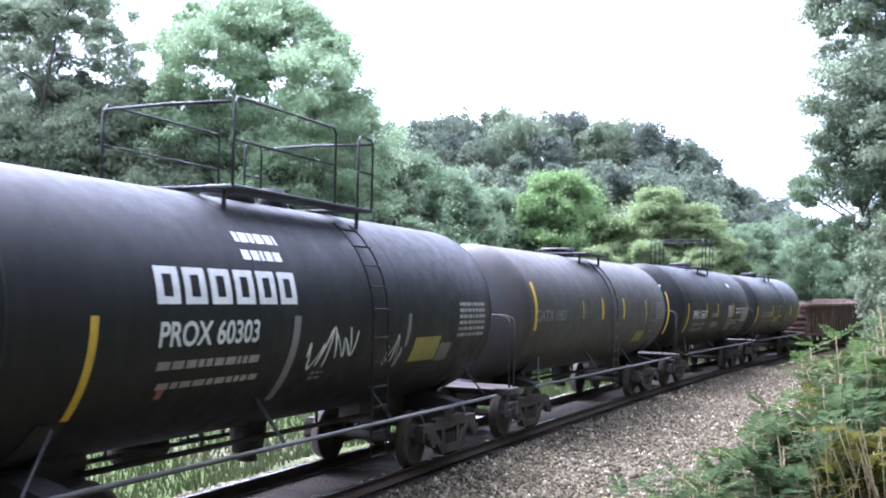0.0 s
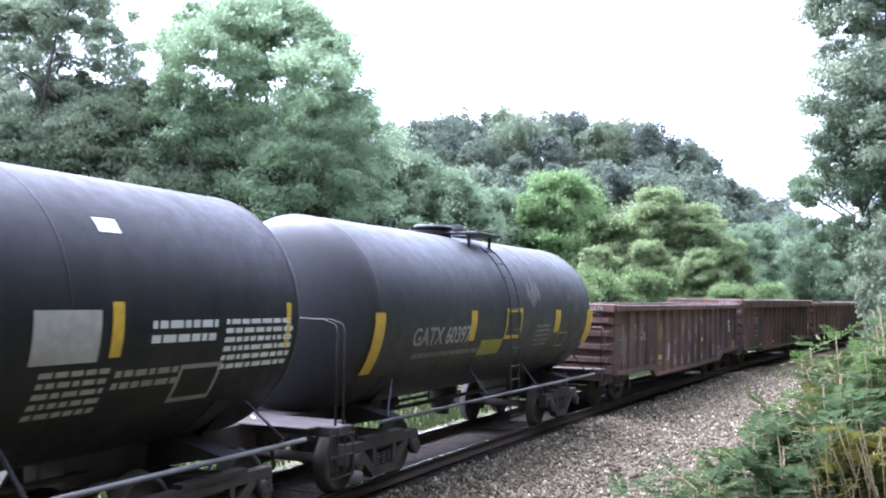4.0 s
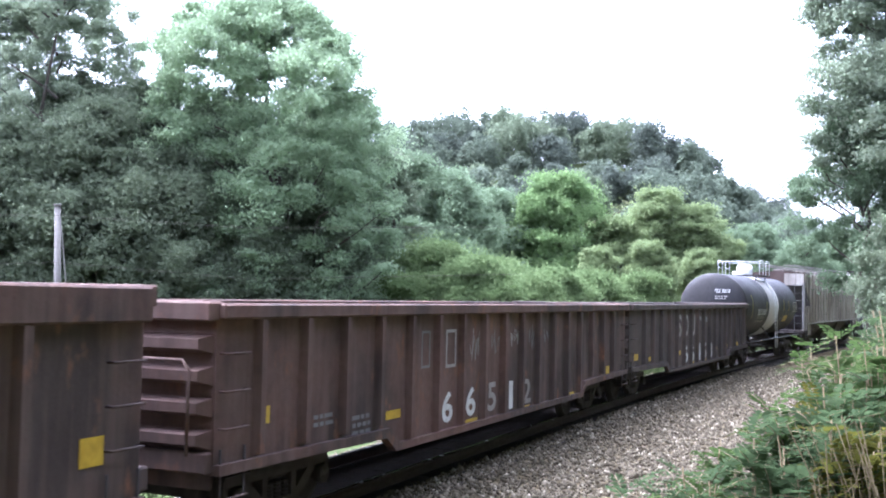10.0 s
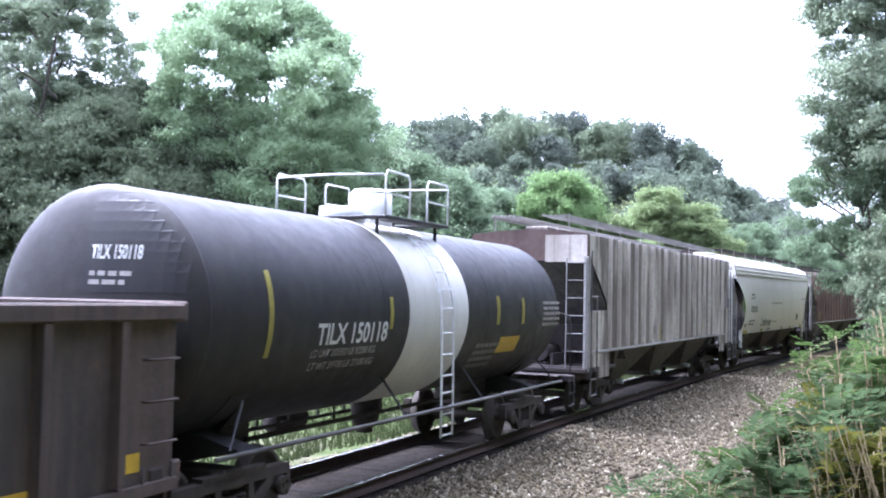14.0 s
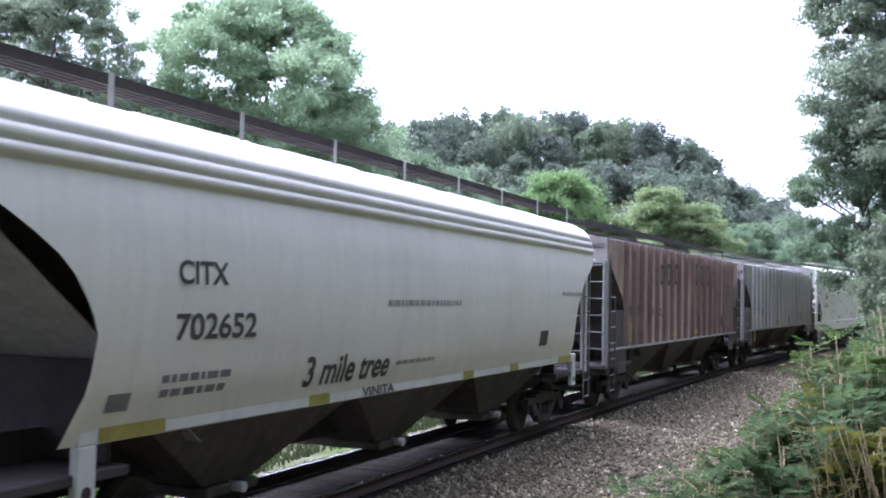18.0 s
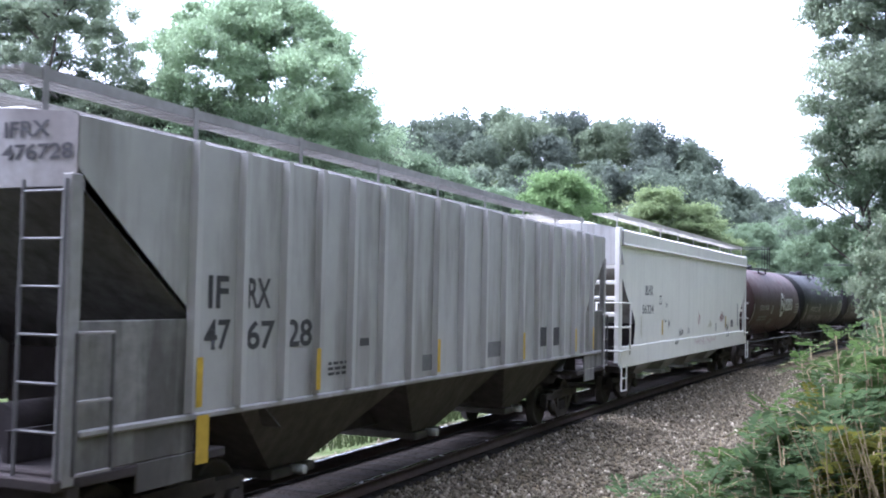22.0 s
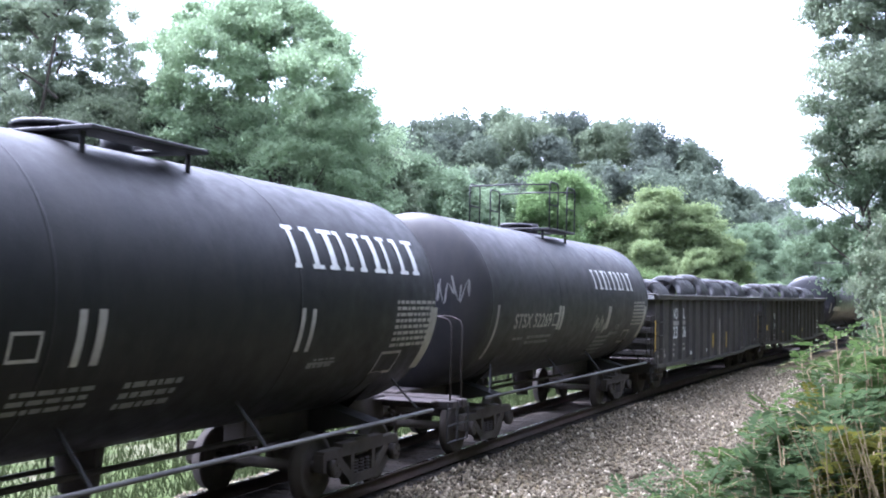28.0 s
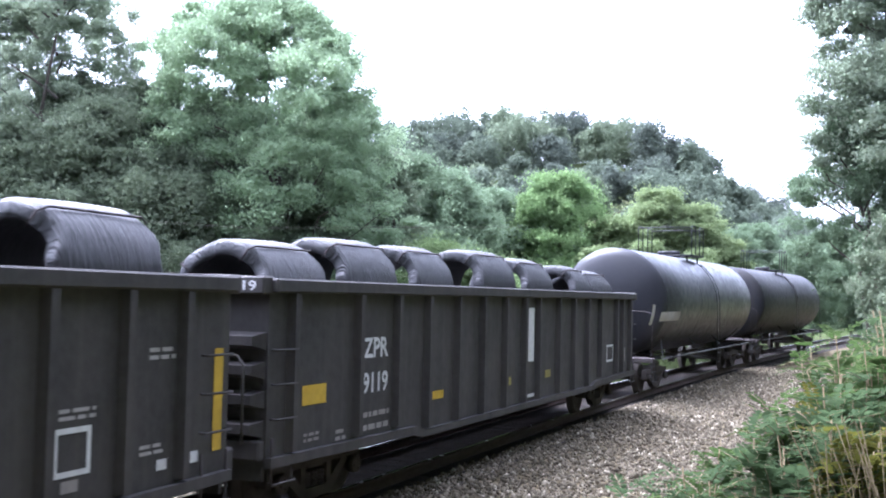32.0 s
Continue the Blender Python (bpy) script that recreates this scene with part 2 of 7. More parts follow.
def land(x, y):
    """Height of the ground."""
    s, u = nearest(x, y)
    side = np.where(u > 0,
                    np.interp(u, [0, 1.5, 2.2, 4.5, 6.0, 7.6, 12, 30], [-0.32, -0.32, -0.42, -0.75, -0.7, -0.1, 0.3, 0.2]),
                    np.interp(-u, [0, 1.5, 3.2, 5, 9, 16, 40], [-0.32, -0.32, -0.72, -0.8, -0.75, -0.3, 0.5]))
    top = np.interp(x * 215 / np.maximum(y, 60), HILL_X, HILL_Z)
    rise = np.clip((y - 125) / 95, 0, 1)
    rise = rise * rise * (3 - 2 * rise)
    far = np.clip((y - 300) / 300, 0, 1)
    return side + rise * top * (1 - 0.6 * far) * (np.abs(u) > 25)


def build_ground():
    ax = np.concatenate([[-3000, -1500, -800, -500, -350], np.arange(-260, -40, 10), np.arange(-40, 60, 1.25), np.arange(60, 260, 10), [350, 500, 800, 1500, 3000]])
    ay = np.concatenate([[-3000, -1500, -800, -400, -250, -160], np.arange(-120, -10, 8), np.arange(-10, 90, 1.25), np.arange(90, 330, 8), [400, 550, 800, 1500, 3000]])
    gx, gy = np.meshgrid(ax, ay)
    x, y = gx.ravel().astype(float), gy.ravel().astype(float)
    z = land(x, y) - 0.06
    w, hgt = len(ax), len(ay)
    i = np.arange((w - 1) * (hgt - 1))
    r, c = i // (w - 1), i % (w - 1)
    f = np.stack([r * w + c, r * w + c + 1, (r + 1) * w + c + 1, (r + 1) * w + c], 1)
    tagged(soup("ground", np.stack([x, y, z], 1), f, M_GROUND, smooth=True), "grassy soil with scattered bare patches beside the railway", "ground", kind="structure")


def strip(name, ss, profile, material, label, kind="structure"):
    """A sheet that follows the track; profile: (u, z) across."""
    v, f = [], []
    for s in ss:
        for u, z in profile:
            v.append(beside(s, u, z))
    k = len(profile)
    for i in range(len(ss) - 1):
        for j in range(k - 1):
            a = i * k + j
            f.append((a, a + 1, a + k + 1, a + k))
    return tagged(soup(name, v, f, material, smooth=True), label, "ballast", kind=kind)


def build_track():
    near = np.concatenate([np.arange(-400, -20, 5.0), np.arange(-20, 130, 1.0), np.arange(130, 460, 5.0)])
    strip("ballast_shoulder", near, [(-4.2, -1.05), (-3.2, -0.8), (-1.75, -0.21), (-1.4, -0.15), (1.05, -0.29), (1.7, -0.3), (2.3, -0.4), (4.4, -0.66), (6.2, -0.74), (6.9, -0.8)], M_GRAVEL, "grey-brown crushed stone ballast spread beside the track")
    strip("track_bed", near, [(-1.7, -0.175), (-1.4, -0.122), (1.3, -0.282), (1.7, -0.29)], M_TRACKBED, "dark ballast between the ties")
    track = tagged(new("track"), "single curved railway track on dark wooden ties", "railway track", kind="structure")
    sec = [(-0.07, -0.17), (0.07, -0.17), (0.07, -0.155), (0.012, -0.135), (0.012, -0.05), (0.036, -0.035), (0.036, -0.004), (-0.036, -0.004), (-0.036, -0.035), (-0.012, -0.05), (-0.012, -0.135), (-0.07, -0.155)]
    for u0 in (-0.755, 0.755):
        lift = -u0 * math.sin(BANK)
        v, f = [], []
        for s in near:
            for a, z in sec:
                v.append(beside(s, u0 + a, z + lift))
        k = len(sec)
        for i in range(len(near) - 1):
            for j in range(k):
                a, b = i * k + j, i * k + (j + 1) % k
                f.append((a, b, b + k, a + k))
        rail = soup("rail", v, f, M_RAIL, track)
        v, f = [], []
        for s in near:
            v += [beside(s, u0 - 0.03, lift), beside(s, u0 + 0.03, lift), beside(s, u0 - 0.034, lift - 0.006), beside(s, u0 + 0.034, lift - 0.006)]
        for i in range(len(near) - 1):
            a = i * 4
            f += [(a, a + 1, a + 5, a + 4), (a + 2, a, a + 4, a + 6), (a + 1, a + 3, a + 7, a + 5)]
        soup("rail_head", v, f, M_RAIL_TOP, rail)["label"] = "shiny worn top of the rail"
    bm = bmesh.new()
    bevelled(bm, -1.3, 1.3, -0.115, 0.115, -0.16, 0.0, 0.015)
    me = bpy.data.meshes.new("tie")
    finish(bm).to_mesh(me)
    bm.free()
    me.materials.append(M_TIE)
    rng = random.Random(4)
    for s in np.arange(4, 150, 0.54):
        ob = new("tie", me)
        x, y, z = beside(s, 0.0, -0.196)
        ob.parent = track
        ob.matrix_basis = pose(x, y, z + rng.uniform(-0.01, 0.004), 0, math.degrees(BANK), -math.degrees(float(line(s)[2])) + rng.uniform(-1.2, 1.2))


def build_stones():
    """Loose ballast stones where the camera sees the shoulder."""
    rng = np.random.default_rng(5)
    n = 60000
    s = 10.5 + 40 * rng.random(n) ** 1.6
    u = np.where(rng.random(n) < 0.86, rng.uniform(1.05, 6.4, n), rng.uniform(-3.4, -1.4, n))
    z = np.interp(u, [-4.2, -3.2, -1.75, -1.4, 1.05, 1.7, 2.3, 4.4, 6.2, 6.9], [-1.05, -0.8, -0.21, -0.135, -0.262, -0.295, -0.4, -0.66, -0.74, -0.8])
    size = rng.uniform(0.018, 0.046, n) * np.where(rng.random(n) < 0.06, 1.5, 1.0)
    x, y, th = line(s)
    c = np.stack([x + u * np.cos(th), y - u * np.sin(th), z + size * 0.25], 1)
    d = np.array([(1, 0, 0), (-1, 0, 0), (0, 1, 0), (0, -1, 0), (0, 0, 1), (0, 0, -1)], float)
    f = np.array([(0, 2, 4), (2, 1, 4), (1, 3, 4), (3, 0, 4), (2, 0, 5), (1, 2, 5), (3, 1, 5), (0, 3, 5)])
    v = c[:, None, :] + d[None] * size[:, None, None] * rng.uniform(0.55, 1.35, (n, 6, 1)) + rng.normal(0, 0.25, (n, 6, 3)) * size[:, None, None]
    faces = (f[None] + (np.arange(n) * 6)[:, None, None]).reshape(-1, 3)
    tagged(soup("ballast_stones", v.reshape(-1, 3), faces, M_STONE), "loose angular grey and tan ballast stones", "stones", kind="stuff")


# ---- plants ----
def leaves(centres, normals, size, rng, aspect=1.5):
    """Pointed three-cornered leaves at places, facing roughly along normals."""
    n = len(centres)
    t = rng.normal(size=(n, 3))
    nn = normals / np.linalg.norm(normals, axis=1, keepdims=True)
    a = np.cross(nn, t)
    a /= np.linalg.norm(a, axis=1, keepdims=True) + 1e-9
    b = np.cross(nn, a)
    sz = (size * rng.uniform(0.6, 1.35, n))[:, None]
    v = np.stack([centres - a * sz * aspect * 0.4 - b * sz * 0.5, centres - a * sz * aspect * 0.4 + b * sz * 0.5, centres + a * sz * aspect * 0.6 - nn * sz * 0.2], 1)
    f = (np.arange(n) * 3)[:, None] + np.arange(3)
    return v.reshape(-1, 3), f


def puffs(rng, count, lower, upper, radius, shape, lean=(0, 0), shell=0.72, lobes=1.0):
    """Centres of leaf clumps: most near an uneven envelope, the rest inside it."""
    ph = rng.random(5) * math.tau
    out = []
    for _ in range(count):
        h = rng.random() ** 0.85
        a = rng.random() * math.tau
        edge = shape(h) * radius * (1 + lobes * (0.16 * math.cos(3 * a + ph[0] + 3 * h) + 0.13 * math.cos(5 * a + ph[1] - 7 * h) + 0.08 * math.cos(17 * h + ph[2] + 2 * a)))
        r = edge * (rng.uniform(0.76, 1.03) if rng.random() < shell else 0.85 * math.sqrt(rng.random()))
        out.append((math.cos(a) * r + lean[0] * h, math.sin(a) * r + lean[1] * h, lower + (upper - lower) * h))
    return np.array(out)


def clump_leaves(rng, centres, clump, per, leaf, flat=0.6, rough=0.8, stray=0.2):
    """Leaves in rounded sprays, turned up and out from the middle of the crown."""
    k = len(centres)
    d = rng.normal(size=(k, per, 3))
    d[:, :, 2] += 0.25
    d /= np.linalg.norm(d, axis=2, keepdims=True)
    size = clump * rng.uniform(0.45, 1.6, (k, 1, 1))
    rad = size * np.where(rng.random((k, per, 1)) < stray, rng.uniform(1.0, 1.7, (k, per, 1)), 0.25 + 0.8 * rng.random((k, per, 1)) ** 0.8)
    p = centres[:, None, :] + d * rad * np.array([1, 1, flat]) * rng.uniform(0.75, 1.3, (k, 1, 3))
    out = centres * np.array([1, 1, 0])
    out = out / (np.linalg.norm(out, axis=1, keepdims=True) + 0.4)
    nrm = d * 0.6 + out[:, None, :] * 0.3 + rng.normal(size=d.shape) * rough + np.array([0, 0, 0.25])
    return leaves(p.reshape(-1, 3), nrm.reshape(-1, 3), leaf, rng)


def limb(bm, p, q, r0, r1, rng, n=7):
    p, q = Vector(p), Vector(q)
    k = 4
    pts = [p.lerp(q, i / k) + (Vector((rng.normal(), rng.normal(), 0)) * 0.04 * (q - p).length if 0 < i < k else Vector()) for i in range(k + 1)]
    for i in range(k):
        rod(bm, pts[i], pts[i + 1], r0 + (r1 - r0) * i / k, n, r0 + (r1 - r0) * (i + 1) / k, caps=(i in (0, k - 1)))


def make_tree(seed, height, radius, base, material, label, leaf=0.26, count=110, per=150, clump=1.15, shape=None, trunk=0.3, lean=(0, 0), limbs=12, shell=0.72, stray=0.14, lobes=1.0):
    """A broadleaf tree: trunk with limbs, and a crown of leaf clumps with gaps."""
    rng = np.random.default_rng(seed)
    tree = tagged(new("tree"), label, "tree")
    shape = shape or (lambda h: math.sin(math.pi * min(1, 0.18 + 0.8 * h)) ** 0.7)
    c = puffs(rng, count, base, height - clump * 0.6, radius, shape, lean, shell, lobes)
    bm = bmesh.new()
    limb(bm, (0, 0, -0.4), (lean[0] * 0.7, lean[1] * 0.7, height * 0.8), trunk, trunk * 0.25, rng, 9)
    part("trunk", bm, M_BARK, tree)
    for i in rng.permutation(len(c))[:limbs]:
        q = c[i]
        h0 = max(base * 0.5, q[2] - 0.5 * math.hypot(q[0], q[1]) - 0.8)
        bm = bmesh.new()
        limb(bm, (lean[0] * 0.7 * h0 / height, lean[1] * 0.7 * h0 / height, h0), q, trunk * 0.35, 0.03, rng, 5)
        part("limb", bm, M_BARK, tree)
    v, f = clump_leaves(rng, c, clump, per, leaf, stray=stray)
    soup("crown", v, f, material, tree)
    return tree


def put(ob, x, y, turn=0.0, scale=1.0, sink=0.0):
    z = float(land(np.array([x]), np.array([y]))[0])
    ob.matrix_basis = pose(x, y, z - sink, 0, 0, turn) @ Matrix.Scale(scale, 4)
    return ob


def again(ob, x, y, turn, scale=1.0, label=""):
    z = float(land(np.array([x]), np.array([y]))[0])
    c = copy_thing(ob, pose(x, y, z, 0, 0, turn))
    c.scale = (scale,) * 3
    if label:
        c["label"] = label
    return c


def build_trees():
    dome = lambda h: math.sqrt(max(0.03, 1 - max(0.0, (h - 0.52) / 0.49) ** 2)) * (0.8 + 0.2 * min(1, h / 0.35))
    oval = lambda h: math.sin(math.pi * min(0.97, 0.14 + 0.78 * h)) ** 0.75
    low = lambda h: 1 - 0.75 * h * h
    spire = lambda h: 0.3 + 0.7 * math.sin(math.pi * min(0.96, 0.2 + 0.74 * h))
    # the large pale sycamore and its neighbours beyond the track
    put(make_tree(11, 22.3, 7.1, 3.0, M_LEAF_PALE, "tall pale green sycamore with a broad uneven crown", 0.115, 700, 460, 0.8, dome, 0.34, (-1.0, 0), 16), -9.6, 60.0, 0)
    thin = put(make_tree(12, 23.6, 4.4, 9.0, M_LEAF_HAZY, "tall thin-crowned tree with sky showing between its limbs", 0.11, 200, 400, 0.74, oval, 0.26, limbs=22, shell=0.6), -21.4, 57.0, 70)
    again(thin, -27.6, 60.0, 190, 0.97)
    again(thin, -24.6, 62.0, 300, 1.0)
    dark = put(make_tree(13, 13.5, 4.2, 0.8, M_LEAF_DARK, "dark green tree in the shade of taller ones", 0.115, 300, 440, 0.85, low, 0.24, stray=0.08), -23.0, 54.0, 0)
    again(dark, -18.6, 55.0, 120, 1.08)
    again(dark, -28.5, 53.0, 250, 1.15)
    again(dark, -14.6, 56.0, 300, 0.9)
    again(dark, -17.6, 59.5, 30, 1.2)
    again(dark, -21.4, 60.5, 75, 1.25)
    again(dark, -13.6, 63.0, 150, 1.2)
    again(dark, -7.6, 61.0, 40, 0.86)
    again(dark, -10.6, 57.0, 210, 0.72)
    again(dark, -33.0, 56.0, 90, 1.15)
    again(dark, -5.2, 67.0, 160, 0.8)
    mid = put(make_tree(14, 15.5, 3.7, 1.0, M_LEAF_MID, "mid green broadleaf tree at the wood's edge", 0.15, 220, 420, 0.9, oval, 0.24, lobes=1.6), -3.4, 80.0, 0)
    again(mid, -8.5, 74.0, 130, 1.2)
    again(mid, 0.6, 90.0, 220, 0.98)
    again(mid, 4.6, 97.0, 60, 0.92)
    again(mid, 7.4, 101.0, 310, 0.8)
    again(mid, 29.6, 106.0, 10, 0.7)
    again(mid, 36.0, 118.0, 100, 0.8)
    again(mid, 34.0, 96.0, 200, 0.62)
    again(mid, 41.0, 104.0, 300, 0.68)
    again(mid, 47.0, 116.0, 30, 0.75)
    put(make_tree(21, 13.6, 1.25, 0.5, M_LEAF_DARK, "slender dark tree wrapped in vines", 0.11, 120, 300, 0.55, spire, 0.16), -3.0, 65.0, 0)
    bright = put(make_tree(15, 15.6, 4.1, 3.2, M_LEAF_BRIGHT, "bright yellow-green tree with a domed crown", 0.16, 180, 520, 1.0, oval, 0.24, lobes=1.7), 10.9, 97.0, 0)
    pale = put(make_tree(16, 14.2, 2.9, 1.0, M_LEAF_LIME, "pale lime-green tree with a narrow crown", 0.15, 150, 500, 0.85, oval, 0.2, lobes=1.9), 20.4, 97.0, 0)
    again(pale, 24.4, 98.0, 140, 0.9)
    again(pale, 16.2, 95.0, 250, 0.8)
    again(pale, 27.6, 99.0, 10, 0.66)
    again(pale, 12.5, 84.0, 90, 0.56)
    again(pale, 17.0, 85.0, 200, 0.6)
    again(pale, 21.5, 86.0, 20, 0.56)
    shrub = put(make_tree(17, 7.0, 3.4, 0.3, M_LEAF_SHRUB, "low spreading fresh green tree beyond the track", 0.125, 170, 560, 0.8, low, 0.14, lobes=2.0), -0.5, 62.0, 0)
    again(shrub, 3.4, 64.0, 110, 0.86)
    again(shrub, -4.0, 66.5, 200, 0.7)
    again(shrub, 7.2, 68.0, 20, 0.8)
    again(shrub, 10.4, 72.0, 280, 0.8)
    again(shrub, 14.4, 75.0, 150, 0.8)
    again(shrub, 22.0, 80.0, 60, 0.7)
    again(shrub, 2.0, 57.0, 330, 0.85)
    again(shrub, -2.6, 58.0, 70, 0.72)
    again(shrub, 5.2, 60.5, 190, 0.72)
    again(shrub, 26.5, 84.0, 240, 0.7)
    # trees on the camera's side of the curve
    put(make_tree(18, 20.5, 3.0, 8.2, M_LEAF_HAZY, "tall tree with a dense hanging crown beside the curve", 0.1, 300, 560, 0.72, lambda h: 1.0 - 0.35 * h, 0.26), 18.7, 42.0, 0)
    put(make_tree(19, 11.2, 2.5, 3.6, M_LEAF_MID, "open-crowned tree with sky between its leaves", 0.095, 140, 320, 0.5, oval, 0.14, limbs=20, shell=0.8, stray=0.2), 17.7, 43.0, 0)
    put(make_tree(22, 12.0, 2.4, 3.0, M_LEAF_MID, "thin leafy tree with many upright stems", 0.095, 140, 320, 0.52, oval, 0.14, limbs=20, shell=0.7, stray=0.2), 20.2, 43.5, 0)
    hedge = put(make_tree(20, 6.4, 1.9, 0.2, M_LEAF_DARK, "vine-covered bushy tree beside the track", 0.1, 110, 360, 0.5, low, 0.12), 17.4, 38.0, 0)
    again(hedge, 19.5, 39.5, 100, 1.15)
    again(hedge, 23.0, 46.0, 200, 1.3)
    again(hedge, 16.6, 34.0, 220, 0.78)
    # unseen trees added behind the camera and inside the curve to block sky light
    rear = put(make_tree(23, 15.5, 3.8, 1.0, M_LEAF_MID, "tall mid green tree, added unseen to block sky light", 0.5, 130, 60, 1.0, oval, 0.24), -40, -6, 0)
    for i, (x, y, k) in enumerate(((-20, -4, 1.0), (-23, -15, 1.15), (-29, -27, 1.2), (-35, -42, 1.25), (-48, 18, 1.0), (-44, 38, 1.1), (-46, -30, 1.0), (6.4, -3.6, 1.25), (-1.5, -6.6, 1.2), (-8.5, -11, 1.25), (10, -6, 1.3), (3, -10, 1.35), (-4, -15, 1.25), (-12, -22, 1.3), (-20, -34, 1.3), (16, 2, 1.35), (17, 11, 1.3), (22, 20, 1.3), (27, 30, 1.25), (31, 40, 1.3), (37, 52, 1.3), (-28, -48, 1.3))):
        again(rear, x, y, i * 77 % 360, k)
    # more trees added inside the curve to shade the far end of the train
    for i, s in enumerate((52, 60, 69, 78, 88, 99, 112)):
        x, y, _ = beside(s, 11.0 + 1.5 * (i % 2))
        again(mid, float(x), float(y), i * 63 % 360, 0.95 + 0.08 * (i % 3))


def build_hill_wood():
    """Far woods on the hill: each crown a heap of rounded leaf masses, joined."""
    rng = np.random.default_rng(31)
    spots = []
    for _ in range(2200):
        y = rng.uniform(126, 256)
        x = rng.uniform(-0.17, 0.43) * y
        if all((x - a) ** 2 + (y - b) ** 2 > 44 for a, b in spots):
            spots.append((x, y))
    sp = np.array(spots)
    g = land(sp[:, 0], sp[:, 1])
    kinds = [[], [], []]
    for (x, y), z in zip(spots, g):
        r, hh = rng.uniform(2.9, 5.2), rng.uniform(8.5, 14.0)
        m = int(9 + r * 3.2)
        d = rng.normal(size=(m, 3))
        d[:, 2] = np.abs(d[:, 2]) - 0.35
        d /= np.linalg.norm(d, axis=1, keepdims=True)
        c = np.array([x, y, z + hh * 0.5]) + d * np.array([r, r, hh * 0.5]) * rng.uniform(0.6, 0.92, (m, 1))
        per = 120
        e = rng.normal(size=(m, per, 3))
        e[:, :, 2] += 0.35
        e /= np.linalg.norm(e, axis=2, keepdims=True)
        p = c[:, None, :] + e * r * rng.uniform(0.26, 0.55, (m, 1, 1)) * (0.35 + 0.85 * rng.random((m, per, 1)) ** 0.8)
        nrm = e + 0.35 * d[:, None, :] + rng.normal(size=e.shape) * 0.7 + np.array([0, 0, 0.15])
        kinds[int(rng.choice(3, p=(0.5, 0.32, 0.18)))].append(leaves(p.reshape(-1, 3), nrm.reshape(-1, 3), 0.44, rng, 1.3))
    for kind, material, label in zip(kinds, (M_LEAF_HILL, M_LEAF_HILL_DEEP, M_LEAF_HILL_PALE), ("dense dark green wood covering the far hill", "deep blue-green crowns in the far hill's wood", "paler green crowns in the far hill's wood")):
        base = np.cumsum([0] + [len(v) for v, _ in kind])
        tagged(soup("hill_wood", np.concatenate([v for v, _ in kind]), np.concatenate([f + b for (_, f), b in zip(kind, base)]), material), label, "woods", kind="stuff")


def frond(rng, base, direction, length, pairs, leaflet, out_v, out_f, stems):
    """A compound leaf: a bent stalk with pairs of pointed leaflets."""
    d = np.array(direction, float)
    d /= np.linalg.norm(d)
    side = np.cross(d, (0, 0, 1.0))
    side /= np.linalg.norm(side) + 1e-9
    up = np.cross(side, d)
    pts = []
    for i in range(pairs + 1):
        t = i / pairs
        p = np.array(base) + d * length * t + np.array([0, 0, -0.28]) * length * t * t
        pts.append(p)
    stems.append((pts[0], pts[len(pts) // 2], pts[-1]))
    for i in range(1, pairs + 1):
        t = i / pairs
        k = leaflet * (0.55 + 0.9 * math.sin(math.pi * (0.15 + 0.75 * t)))
        for sg in (-1, 1):
            ax = side * sg + d * 0.45 + np.array([0, 0, rng.uniform(-0.35, 0.1)])
            ax /= np.linalg.norm(ax)
            wd = np.cross(ax, up + rng.normal(size=3) * 0.25)
            wd /= np.linalg.norm(wd) + 1e-9
            p = pts[i]
            j = len(out_v)
            out_v += [p, p + ax * k * 0.45 + wd * k * 0.19, p + ax * k, p + ax * k * 0.45 - wd * k * 0.19]
            out_f.append((j, j + 1, j + 2, j + 3))


def make_bush(seed, x, y, w, d, height, count, material, label, leaflet=0.074, length=0.38):
    rng = np.random.default_rng(seed)
    bush = put(tagged(new("bush"), label, "bush"), x, y)
    v, f, stems = [], [], []
    shoots = max(6, count // 14)
    tips = []
    for _ in range(shoots):
        a, r = rng.random() * math.tau, math.sqrt(rng.random())
        bx, by = math.cos(a) * r * w, math.sin(a) * r * d
        hh = height * (0.45 + 0.55 * math.sqrt(max(0, 1 - r * r))) * rng.uniform(0.7, 1.08)
        tips.append((bx, by, hh, rng.normal() * 0.12, rng.normal() * 0.12))
    bm = bmesh.new()
    for bx, by, hh, lx, ly in tips:
        pipe(bm, [(bx * 0.8, by * 0.8, -0.3), (bx * 0.9 + lx * 0.3, by * 0.9 + ly * 0.3, hh * 0.5), (bx + lx, by + ly, hh)], 0.008, 4)
        for _ in range(count // shoots):
            t = 0.3 + 0.72 * rng.random() ** 0.7
            a = rng.random() * math.tau
            frond(rng, (bx * (0.8 + 0.2 * t) + lx * t, by * (0.8 + 0.2 * t) + ly * t, hh * min(t, 1)), (math.cos(a), math.sin(a), rng.uniform(-0.2, 1.4)), length * rng.uniform(0.6, 1.25), 8, leaflet * rng.uniform(0.75, 1.25), v, f, stems)
    for p, q, r in stems[::2]:
        pipe(bm, [p, q, r], 0.004, 3)
    tagged(part("stem_tangle", bm, M_STEM, bush), kind="stuff")
    tagged(soup("leafage", np.array(v), np.array(f), material, bush), kind="stuff")
    return bush


